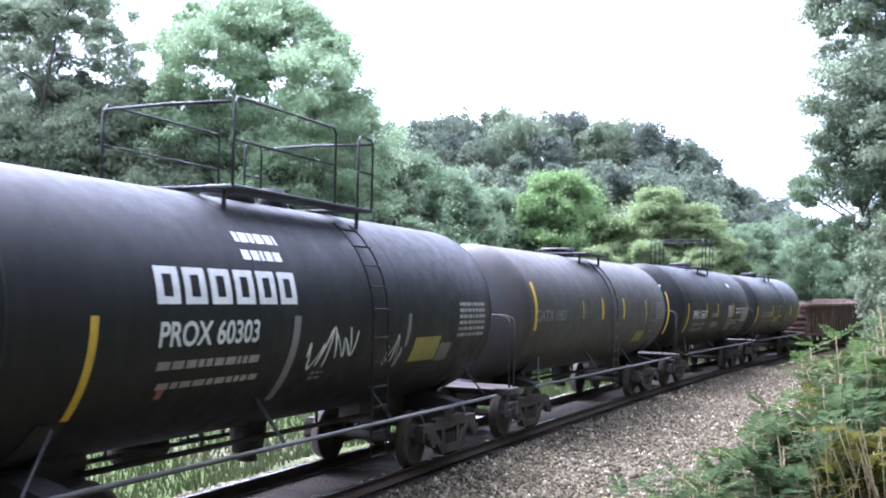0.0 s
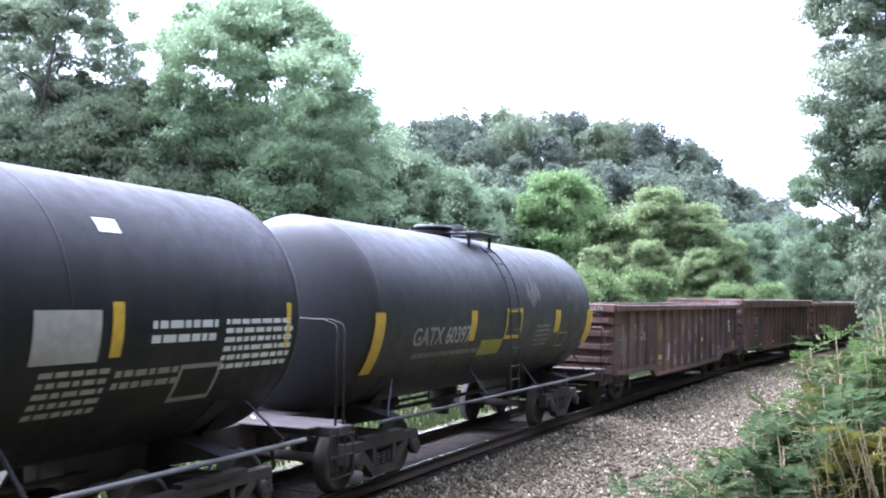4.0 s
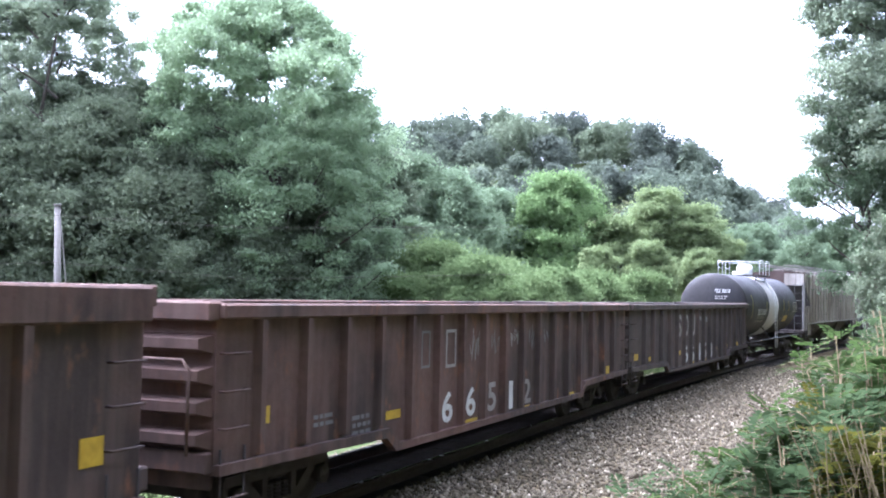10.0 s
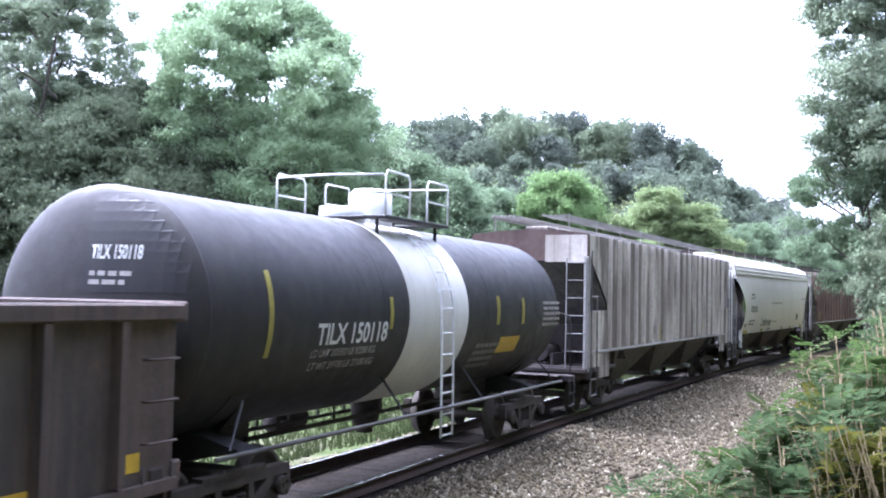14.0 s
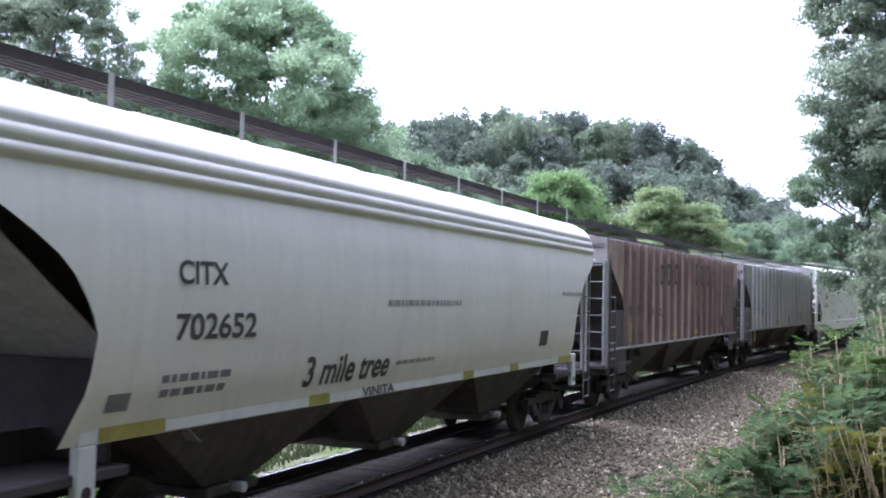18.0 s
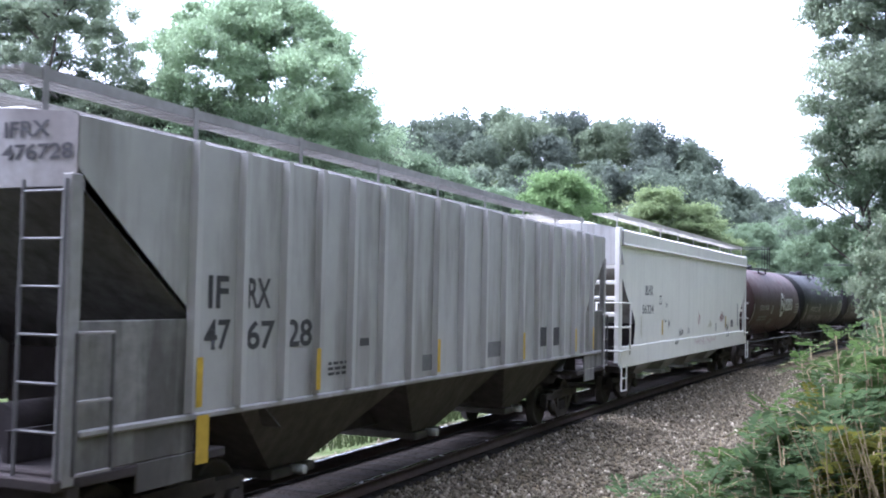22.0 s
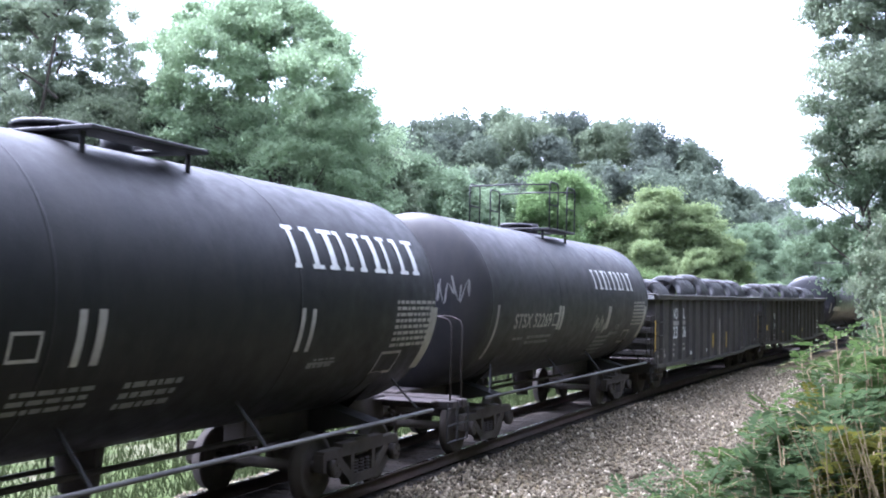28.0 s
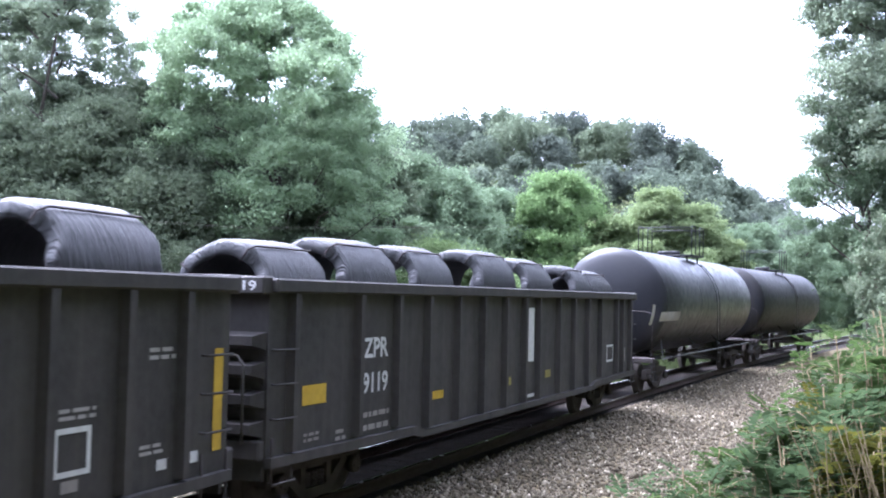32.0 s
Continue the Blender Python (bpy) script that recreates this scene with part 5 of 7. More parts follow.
        u = [bm.verts.new(x.co + Vector((-sg * 0.05, 0, -0.02))) for x in v]
        bm.faces.new(v), bm.faces.new(u[::-1])
        for i in range(4):
            bm.faces.new((v[i], u[i], u[(i + 1) % 4], v[(i + 1) % 4]))
        part("slope_sheet", bm, end_mat, car)
        bm = bmesh.new()
        a, b = sorted((sg * (half - 2.02), sg * (half - 2.07)))
        bevelled(bm, a, b, -yw + 0.1, yw - 0.1, 1.13, 2.05, 0.01)
        part("shear_plate", bm, M_UNDER, car)
        bm = bmesh.new()
        for y in (-0.5, 0.5):
            a, b = sorted((sg * (half - 0.25), sg * (half - 2.0)))
            box(bm, a, b, y - 0.03, y + 0.03, 1.13, 1.42)
        rod(bm, (sg * (half - 0.55), -0.1, 1.42), (sg * (half - 1.5), -0.1, 1.42), 0.2, 14)
        part("brake_gear", bm, M_UNDER, car, "dark brake cylinder and levers on the end platform")
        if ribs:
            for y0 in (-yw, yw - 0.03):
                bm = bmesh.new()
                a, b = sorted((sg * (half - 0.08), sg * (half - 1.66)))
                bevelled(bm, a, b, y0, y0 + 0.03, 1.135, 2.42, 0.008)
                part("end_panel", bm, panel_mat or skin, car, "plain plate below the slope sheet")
                bm = bmesh.new()
                a, b = sorted((sg * (half - 0.85), sg * (half - 1.66)))
                bevelled(bm, a, b, y0 - 0.004, y0 + 0.034, 0.86, 1.13, 0.01)
                part("bolster_plate", bm, panel_mat or skin, car)
        for y in (-yw + 0.05, yw - 0.05):
            bm = bmesh.new()
            bevelled(bm, sg * half - post_w * 0.58, sg * half + post_w * 0.58, y - 0.06, y + 0.06, 1.05, (zc + 0.1) if post_w < 0.2 else eave + 0.02, 0.01)
            part("corner_post", bm, sill_mat, car)
        bm = bmesh.new()
        a, b = sorted((sg * (half - 2.2), sg * (half + 0.16)))
        bevelled(bm, a, b, -yw, yw, 1.02, 1.12, 0.015)
        bevelled(bm, sg * half - 0.02, sg * half + 0.16, -yw, yw, 0.88, 1.16, 0.02)
        part("end_platform", bm, M_UNDER, car)
        if corner_rails:
            for side in (-1, 1):
                y, ya = side * (yw + 0.08), side * (yw - 0.55)
                xo, xi = sg * (half + 0.2), sg * (half - 0.64)
                for name, ends in (("corner_upright", [((xi, y, 1.3), (xi, y, 2.62)), ((xo, ya, 1.2), (xo, ya, 2.62))]), ("corner_rung", [((sg * (half + 0.14), y, z), (xi, y, z)) for z in rungs] + [((xo, y, z), (xo, ya, z)) for z in rungs])):
                    for p, q in ends:
                        bm = bmesh.new()
                        rod(bm, p, q, 0.024, 6)
                        part(name, bm, skin, car, "white tubular hand rail")
                bm = bmesh.new()
                for xs in (half + 0.1, half - 0.34):
                    rod(bm, (sg * xs, y, 1.08), (sg * xs, y, 0.42), 0.022, 5)
                for z in (0.44, 0.74):
                    rod(bm, (sg * (half + 0.1), y, z), (sg * (half - 0.34), y, z), 0.02, 5)
                part("sill_step", bm, skin, car, "white stirrup step")
        for y in (() if corner_rails else (-yw - 0.07, yw + 0.07)):
            for x in (sg * (half + 0.02), sg * (half - 0.42)):
                bm = bmesh.new()
                rod(bm, (x, y, rungs[0] if rungs else 0.5), (x, y, rungs[-1] if rungs else eave - 0.4 if x * sg > half - 0.2 else 2.75), 0.02, 5)
                part("ladder_rail", bm, M_FADED if not ribs else end_mat, car)
            for z in rungs or (0.52, 0.88, 1.26, 1.64, 2.02, 2.4, 2.74):
                bm = bmesh.new()
                rod(bm, (sg * (half + 0.02), y, z), (sg * (half - 0.42), y, z), 0.017, 5)
                part("rung", bm, M_FADED if not ribs else M_CHALK, car)
        for z in () if corner_rails else (1.5, 1.9, 2.3, 2.7, 3.1, 3.5):
            bm = bmesh.new()
            rod(bm, (sg * (half + 0.1), -yw + 0.05, z), (sg * (half + 0.1), -yw + 0.5, z), 0.015, 5)
            part("end_rung", bm, M_FADED, car)
        for y in () if corner_rails else (-yw + 0.03, -yw + 0.5):
            bm = bmesh.new()
            rod(bm, (sg * (half + 0.1), y, 1.1), (sg * (half + 0.1), y, 3.6), 0.018, 5)
            part("end_ladder_rail", bm, M_FADED, car)
    # hopper bays
    for i in range(bays):
        L = 2 * (half - 2.5) / bays
        xc = -(half - 2.5) + L * (i + 0.5)
        bm = bmesh.new()
        h2, yt = L / 2 * bay_w, yw - (0.08 if bay_w == 1 else 0.3)
        tv = [bm.verts.new(p) for p in ((xc - h2, -yt, sill[0] + 0.05), (xc + h2, -yt, sill[0] + 0.05), (xc + h2, yt, sill[0] + 0.05), (xc - h2, yt, sill[0] + 0.05))]
        bv = [bm.verts.new(p) for p in ((xc - 0.4, -0.75, 0.52), (xc + 0.4, -0.75, 0.52), (xc + 0.4, 0.75, 0.52), (xc - 0.4, 0.75, 0.52))]
        for j in range(4):
            bm.faces.new((tv[j], tv[(j + 1) % 4], bv[(j + 1) % 4], bv[j]))
        bm.faces.new(bv)
        bevelled(bm, xc - 0.5, xc + 0.5, -0.85, 0.85, 0.42, 0.54, 0.02)
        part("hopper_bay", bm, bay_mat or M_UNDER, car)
        bm = bmesh.new()
        rod(bm, (xc, -1.0, 0.5), (xc, -0.8, 0.5), 0.06, 8)
        part("gate_shaft", bm, M_BARE, car)
    bm = bmesh.new()
    bevelled(bm, -half - 0.1, half + 0.1, -0.28, 0.28, 0.66, 1.0, 0.02)
    part("centre_sill", bm, M_UNDER, car)
    # roof: hatches and raised walks
    zr = section[-1][1]
    for i in range(6):
        x = -half + 1.6 + (2 * half - 3.2) * i / 5
        bm = bmesh.new()
        bevelled(bm, x - 1.1, x + 1.1, -0.3, 0.3, zr - 0.02, zr + 0.1, 0.03)
        part("hatch_cover", bm, skin, car)
    zw = walk_top
    for y in (-roof_walk, roof_walk):
        bm = bmesh.new()
        for k in range(6):
            yy = y - 0.26 + k * 0.104
            box(bm, -half - 0.1, half + 0.1, yy - 0.02, yy + 0.02, zw - 0.035, zw)
        for j in range(40):
            x = -half + 2 * half * j / 39
            box(bm, x - 0.012, x + 0.012, y - 0.27, y + 0.27, zw - 0.045, zw - 0.036)
        yo = y + (0.28 if y > 0 else -0.28)
        box(bm, -half - 0.1, half + 0.1, yo - 0.006, yo + 0.006, zw - 0.09, zw + 0.012)
        part("roof_walk", bm, walk_mat, car, "steel grating roof walk")
        for j in range(9):
            x = -half + 0.15 + (2 * half - 0.3) * j / 8
            bm = bmesh.new()
            ys = y + (0.2 if y > 0 else -0.2)
            yb = ys + (0.095 if y > 0 else -0.095)
            zz = np.interp(-abs(yb), [-p[0] for p in section], [p[1] for p in section])
            box(bm, x - 0.035, x + 0.035, yb - 0.005, yb + 0.005, float(zz) - 0.04, zw + 0.03)
            part("walk_bracket", bm, bracket_mat or walk_mat, car)
    hand_brake(car, -half - 0.14, 2.1)
    trucks(car, reach)
    couplers(car, half + 0.18)
    yy = [p[0] for p in section]
    zz = [p[1] for p in section]
    if ribbed_end:
        for sg in (-1, 1):
            for z in (3.5, 3.1, 2.7, 2.3):
                bm = bmesh.new()
                a, b = sorted((sg * (half - 0.35), sg * (half - 0.02)))
                bevelled(bm, a, b, -yw + 0.12, yw - 0.12, z - 0.05, z + 0.06, 0.02)
                part("end_rib", bm, skin, car)
    surf = lambda z: -float(np.interp(z, zz, yy))
    return car, surf, (lambda z: -section[0][0] - rib_depth - 0.002), (lambda z: -section[0][0] - 0.036)


RIBBED = [(1.46, 1.49), (1.46, 4.14), (1.42, 4.17), (0.75, 4.24), (0.0, 4.28)]
CURVED = [(1.36, 1.36), (1.5, 1.8), (1.57, 2.3), (1.59, 2.8), (1.56, 3.3), (1.5, 3.66), (1.49, 3.7), (1.53, 3.72), (1.52, 3.8), (1.48, 3.83), (1.51, 3.86), (1.49, 3.95), (1.45, 3.98), (1.47, 4.01), (1.42, 4.1), (1.28, 4.24), (1.0, 4.38), (0.5, 4.46), (0.0, 4.48)]
FLAT = [(1.5, 1.45), (1.52, 4.02), (1.59, 4.05), (1.57, 4.09), (1.57, 4.4), (1.42, 4.46), (1.0, 4.55), (0.5, 4.6), (0.0, 4.61)]


def ribbed_notch(z):
    return float(np.interp(z, [1.4, 2.45, 3.57, 3.7], [1.6, 1.6, 0.15, 0.0]))


def curved_notch(z):
    return float(np.interp(z, [1.36, 1.9, 2.3, 2.52, 2.8, 3.03, 3.3, 3.5, 5], [1.3, 1.48, 1.5, 1.42, 1.2, 0.95, 0.45, 0.05, 0.0]))


def flat_notch(z):
    return float(np.interp(z, [1.45, 1.74, 2.0, 2.17, 2.45, 2.71, 3.05, 3.34, 5], [1.2, 1.3, 1.36, 1.3, 1.0, 0.62, 0.25, 0.03, 0.0]))


RIB_X = {"J": [0.79 * i + 0.05 for i in range(-9, 10)],
         "L": [k * x for k in (-1, 1) for x in (7.18, 6.44, 5.7, 4.86, 4.05, 3.2, 2.3, 1.4, 0.5)],
         "M": [-7.05, -6.25, -5.43, -4.68, -3.88, -3.05, -2.16, -1.27, -0.29, 0.7, 1.63, 2.57, 3.46, 4.29, 5.13, 5.92, 6.61, 7.3]}


# ---- marks on the cars: c is (car, surface of its side, ...) ----
def word(c, body, x, z, w, h, m, surf=None):
    return decal("lettering", text_bm(body, h, w), m, c[0], surf or c[1], x, z)


def bars(c, x, z, w, h, rows, m, seed):
    return tagged(decal("small_print", small_print(w, h, rows, seed), m, c[0], c[1], x, z), kind="stuff")


def patch(c, x, z, w, h, m, surf=None):
    return decal("patch", rects([(0, 0, w, h)]), m, c[0], surf or c[1], x, z, "yellow reflective patch" if m in (M_YELLOW, M_DULL_YELLOW) else "")


def stripe(c, x, z, w, h, m):
    return decal("stripe", rects([(0, 0, w, h)]), m, c[0], c[1], x, z, "yellow reflective stripe" if m is M_YELLOW else "")


def rim(c, x, z, w, h, m):
    return decal("stencil_frame", frame_bars(w, h, min(w, h) * 0.12), m, c[0], c[1], x, z)


def tag(c, x, z, w, h, n, m, seed, surf=None):
    return decal("graffiti", scrawl(seed, n, w, h, 0.028 if w < 1 else 0.04), m, c[0], surf or c[1], x, z, "scrawled graffiti")


def blocks(c, x, z, w, h, n, m):
    for i in range(n):
        bm = brand_block(i, w / n, h, ring=n != 9)
        bmesh.ops.remove_doubles(bm, verts=bm.verts, dist=1e-4)
        decal("brand_mark", bm, m, c[0], c[1], x + i * w / n, z, "blocky brand mark")


def emblem(r):
    """A disc with bars cut out of it."""
    bm = bmesh.new()
    n = 28
    for x0, x1, y0, y1 in ((-1, -0.62, -1, 1), (-0.44, 0.44, 0.56, 1), (-0.44, 0.0, -0.1, 0.36), (0.0, 0.44, -0.36, 0.1), (-0.44, 0.44, -1, -0.56), (0.62, 1, -1, 1)):
        k = 6
        top = [(x0 + (x1 - x0) * i / k) for i in range(k + 1)]
        up = [(x, min(y1, math.sqrt(max(0, 1 - x * x)))) for x in top]
        dn = [(x, max(y0, -math.sqrt(max(0, 1 - x * x)))) for x in top]
        for i in range(k):
            q = [dn[i], dn[i + 1], up[i + 1], up[i]]
            if up[i][1] - dn[i][1] > 1e-3 or up[i + 1][1] - dn[i + 1][1] > 1e-3:
                bm.faces.new([bm.verts.new((x * r, 0, z * r)) for x, z in q])
    bmesh.ops.remove_doubles(bm, verts=bm.verts, dist=1e-4)
    return bm


def on_end(name, bm, c, m, place, label=""):
    """Lays a figure on a car's near end; place maps figure x and z to a point."""
    for v in bm.verts:
        v.co = place(v.co.x, v.co.z)
    me = bpy.data.meshes.new(name)
    for f in bm.faces:
        f.normal_update()
        if f.normal.x > 0:
            f.normal_flip()
    bm.to_mesh(me)
    bm.free()
    me.materials.append(m)
    ob = new(name, me)
    ob.parent = c[0]
    if label:
        ob["label"] = label
    return ob


def end_word(c, body, x, y, z, w, h, m):
    return on_end("lettering", text_bm(body, h, w), c, m, lambda a, b: (x - 0.006, y - a, z + b))


def head_place(c, y, z):
    half, r, zc, hd = c[2]

    def place(a, b):
        yy, zz = y - a, z + b
        return (-(half - hd) - hd * math.sqrt(max(0.0, 1 - (yy * yy + (zz - zc) ** 2) / (r * r))) - 0.012, yy, zz)
    return place


def head_word(c, body, y, z, w, h, m):
    return on_end("lettering", text_bm(body, h, w), c, m, head_place(c, y, z))


def head_bars(c, y, z, w, h, rows, m, seed):
    return on_end("small_print", small_print(w, h, rows, seed), c, m, head_place(c, y, z))


def head_tag(c, y, z, w, h, n, m, seed):
    return on_end("graffiti", scrawl(seed, n, w, h, 0.03), c, m, head_place(c, y, z), "scrawled graffiti")


def grey_head(c):
    """A near head greyer than the barrel, with a black panel for its lettering."""
    half, r, zc, hd = c[2]
    bm = bmesh.new()
    lathe_x(bm, [(-(half - hd) - (hd + 0.006) * math.sin(a), (r + 0.006) * math.cos(a)) for a in [i * math.pi / 2 / 10 for i in range(11)]], 56, 0, zc)
    part("tank_head", bm, M_HEAD_GREY, c[0], "grey tank head")
    k = 10
    bm = rects([(1.15 * i / k, 1.05 * j / k, 1.15 / k, 1.05 / k) for i in range(k) for j in range(k)])
    bmesh.ops.remove_doubles(bm, verts=bm.verts, dist=1e-4)
    place = head_place(c, 0, 0)

    def panel(a, b):
        yy, dz = -0.07 - a, 2.66 + b - zc
        g = min(1.0, 0.992 * r / math.hypot(yy, dz))
        x, yy, zz = place(-yy * g, zc + dz * g)
        return (x + 0.002, yy, zz)
    on_end("lettering_panel", bm, c, M_BLACK_DULL, panel, "black panel behind the lettering")


def white_band(c, x0, x1, r, zc):
    bm = bmesh.new()
    lathe_x(bm, [(x0 - 0.005, r - 0.01), (x0, r + 0.006), (x1, r + 0.006), (x1 + 0.005, r - 0.01)], 56, 0, zc)
    part("painted_band", bm, M_BAND, c[0], "dirty white painted band round the tank")


# ---- loads ----
LOADS = []
COILS = []


def coil(car_c, x, y, z, r, w, turn, label):
    """A coil of wire rod lying with its hole along the train; three shapes are shared."""
    k = len(LOADS) % 3
    if k < len(COILS):
        c = copy_thing(COILS[k], Matrix())
        c["label"] = label
    else:
        c = tagged(new("wire_coil"), label, "steel coil", group="wire coils in the gondolas")
        COILS.append(c)
        bm = bmesh.new()
        prof = [(-w / 2 + 0.06, r * 0.7), (-w / 2 + 0.01, r * 0.72), (-w / 2, r * 0.78), (-w / 2 + 0.005, r * 0.9), (-w / 2 + 0.03, r * 0.955), (-w / 2 + 0.08, r * 0.98)]
        n = 30
        for i in range(n):
            k2 = abs(2 * i / (n - 1) - 1)
            prof.append((-w / 2 + 0.1 + (w - 0.2) * i / (n - 1), r * ((0.985 if i % 2 else 1.0) - 0.015 * k2 ** 2)))
        prof += [(w / 2 - 0.08, r * 0.98), (w / 2 - 0.03, r * 0.955), (w / 2 - 0.005, r * 0.9), (w / 2, r * 0.78), (w / 2 - 0.01, r * 0.72), (w / 2 - 0.06, r * 0.7), (-w / 2 + 0.06, r * 0.7)]
        lathe_x(bm, prof, 34, 0, 0)
        rng = random.Random(k + 7)
        lobes = [(rng.uniform(0, math.tau), rng.uniform(-0.035, 0.035)) for _ in range(4)]
        for v in bm.verts:
            a = math.atan2(v.co.z, v.co.y)
            g = 1 + sum(m * math.cos((i + 2) * a + p + v.co.x * 1.3) for i, (p, m) in enumerate(lobes)) * 0.35
            v.co.y *= g
            v.co.z *= g
            v.co.x += (0.035 * math.sin(5 * a + k) + 0.02 * math.sin(9 * a + 2 * k)) * (0.3 + abs(v.co.x))
        part("winding", bm, M_COIL, c)
        for j in range(4):
            bm = bmesh.new()
            a = 0.6 + j * math.tau / 4
            ya, za = math.cos(a), math.sin(a)
            pipe(bm, [(-w / 2 - 0.04, ya * r * 0.7, za * r * 0.7), (-w / 2 - 0.04, ya * r * 0.95, za * r * 0.95), (-w / 2 + 0.08, ya * r * 1.03, za * r * 1.03), (w / 2 - 0.08, ya * r * 1.03, za * r * 1.03), (w / 2 + 0.04, ya * r * 0.95, za * r * 0.95)], 0.014, 4)
            part("tie_wire", bm, M_UNDER, c)
        if k == 1:
            bm = bmesh.new()
            box(bm, 0.1, 0.28, -0.1, 0.1, r * 1.02, r * 1.02 + 0.012)
            part("paper_tag", bm, M_WHITE_FIT, c, "small white paper tag")
    LOADS.append((c, car_c, pose(x, y, z, 0, 0, turn)))
    return c


def build_train():
    # black tank car with white block lettering and graffiti
    ca = tank_car("black tank car with white block lettering and graffiti", -141.8, 5.85, 1.42, 2.42, M_BLACK, 4.5, platform=1.7, ladder_x=0.95)
    blocks(ca, -3.53, 2.56, 2.56, 0.36, 6, M_WHITE)
    bars(ca, -1.95, 3.00, 0.84, 0.39, 2, M_WHITE, 102)
    word(ca, "PROX 60303", -3.48, 2.15, 1.67, 0.25, M_WHITE)
    bars(ca, -3.43, 1.90, 1.72, 0.15, 1, M_CHALK, 104)
    bars(ca, -3.33, 1.71, 1.72, 0.12, 1, M_CHALK, 105)
    stripe(ca, -4.41, 1.54, 0.10, 0.92, M_YELLOW)
    stripe(ca, -1.11, 1.44, 0.15, 0.99, M_FADED)
    tag(ca, -0.72, 1.77, 1.23, 0.52, 5, M_WHITE, 108)
    tag(ca, 1.50, 1.62, 0.44, 0.58, 2, M_WHITE, 109)
    stripe(ca, 1.99, 1.96, 0.10, 0.47, M_FADED)
    patch(ca, 2.33, 1.72, 0.94, 0.36, M_DULL_YELLOW)
    patch(ca, 3.32, 1.69, 0.44, 0.28, M_FADED)
    bars(ca, 3.91, 2.03, 1.13, 0.59, 6, M_CHALK, 113)
    bars(ca, -0.42, 1.63, 0.30, 0.13, 2, M_FADED, 114)
    patch(ca, -3.28, 1.64, 0.10, 0.09, M_RED)
    # weathered grey tank car stained with rust streaks
    cb = tank_car("weathered grey tank car stained with rust streaks", -128.3, 6.25, 1.36, 2.38, M_GREY_TANK, 4.9, ladder_mat=M_GREY_TANK, railing=False, platform=0.9, overhang=0.62)
    stripe(cb, -5.60, 2.05, 0.15, 0.95, M_YELLOW)
    word(cb, "GATX 1983", -5.50, 2.22, 1.87, 0.23, M_FADED)
    stripe(cb, -2.45, 2.25, 0.10, 0.39, M_DULL_YELLOW)
    stripe(cb, -0.92, 2.21, 0.15, 0.49, M_YELLOW)
    stripe(cb, 1.00, 2.21, 0.15, 0.50, M_YELLOW)
    stripe(cb, 3.36, 2.20, 0.10, 0.48, M_YELLOW)
    stripe(cb, 6.07, 1.68, 0.20, 1.25, M_YELLOW)
    patch(cb, 2.77, 1.56, 0.89, 0.28, M_DULL_YELLOW)
    bars(cb, 4.54, 2.14, 1.03, 0.50, 7, M_FADED, 124)
    rim(cb, 4.14, 1.78, 0.49, 0.35, M_FADED)
    stripe(cb, 3.40, 1.88, 0.10, 0.62, M_FADED)
    head_word(cb, "GATX 1983", 0.35, 3.02, 0.62, 0.13, M_WHITE)
    head_bars(cb, 0.3, 2.72, 0.55, 0.2, 3, M_CHALK, 33)
    head_bars(cb, 0.3, 3.24, 0.3, 0.11, 1, M_RED, 34)
    head_bars(cb, 0.05, 2.42, 0.4, 0.12, 1, M_CHALK, 35)
    # black tank car with yellow stripes and white lettering
    cc = tank_car("black tank car with yellow stripes and white lettering", -114.7, 6.0, 1.42, 2.42, M_BLACK, 4.5, platform=0.9, ladder=False)
    word(cc, "PPRX 13657", -4.22, 2.08, 1.97, 0.27, M_WHITE)
    stripe(cc, -5.01, 1.66, 0.15, 0.93, M_YELLOW)
    stripe(cc, -2.30, 2.10, 0.10, 0.47, M_YELLOW)
    stripe(cc, -0.52, 2.10, 0.15, 0.48, M_YELLOW)
    stripe(cc, 2.33, 2.09, 0.15, 0.49, M_YELLOW)
    stripe(cc, 5.24, 2.07, 0.10, 0.51, M_YELLOW)
    bars(cc, -1.31, 2.10, 0.84, 0.15, 2, M_CHALK, 133)
    bars(cc, -1.26, 1.74, 1.18, 0.20, 3, M_CHALK, 134)
    bars(cc, 1.55, 1.58, 0.84, 0.44, 5, M_CHALK, 135)
    patch(cc, 1.40, 2.06, 0.79, 0.45, M_CHALK)
    bars(cc, 2.88, 2.17, 1.03, 0.27, 2, M_WHITE, 137)
    bars(cc, 2.48, 1.77, 0.94, 0.22, 2, M_CHALK, 138)
    bars(cc, 4.06, 1.87, 1.33, 0.56, 6, M_WHITE, 139)
    rim(cc, 3.42, 1.59, 0.69, 0.38, M_CHALK)
    patch(cc, 2.38, 3.20, 0.30, 0.13, M_WHITE)
    bars(cc, -4.07, 1.64, 1.82, 0.34, 2, M_FADED, 142)
    head_word(cc, "PPRX 13657", 0.0, 3.0, 0.74, 0.17, M_WHITE)
    head_bars(cc, -0.03, 2.66, 0.45, 0.2, 2, M_CHALK, 31)
    # slate grey tank car with yellow stripes
    cd = tank_car("slate grey tank car with yellow stripes", -101.85, 5.65, 1.4, 2.4, M_SLATE, 4.25, railing=False, platform=0.6)
    word(cd, "GATX 60397", -4.01, 1.94, 2.17, 0.28, M_CHALK)
    stripe(cd, -5.29, 1.60, 0.30, 0.85, M_YELLOW)
    stripe(cd, -1.89, 1.96, 0.25, 0.50, M_YELLOW)
    rim(cd, -0.22, 1.94, 0.84, 0.55, M_YELLOW)
    stripe(cd, 2.64, 1.99, 0.34, 0.46, M_YELLOW)
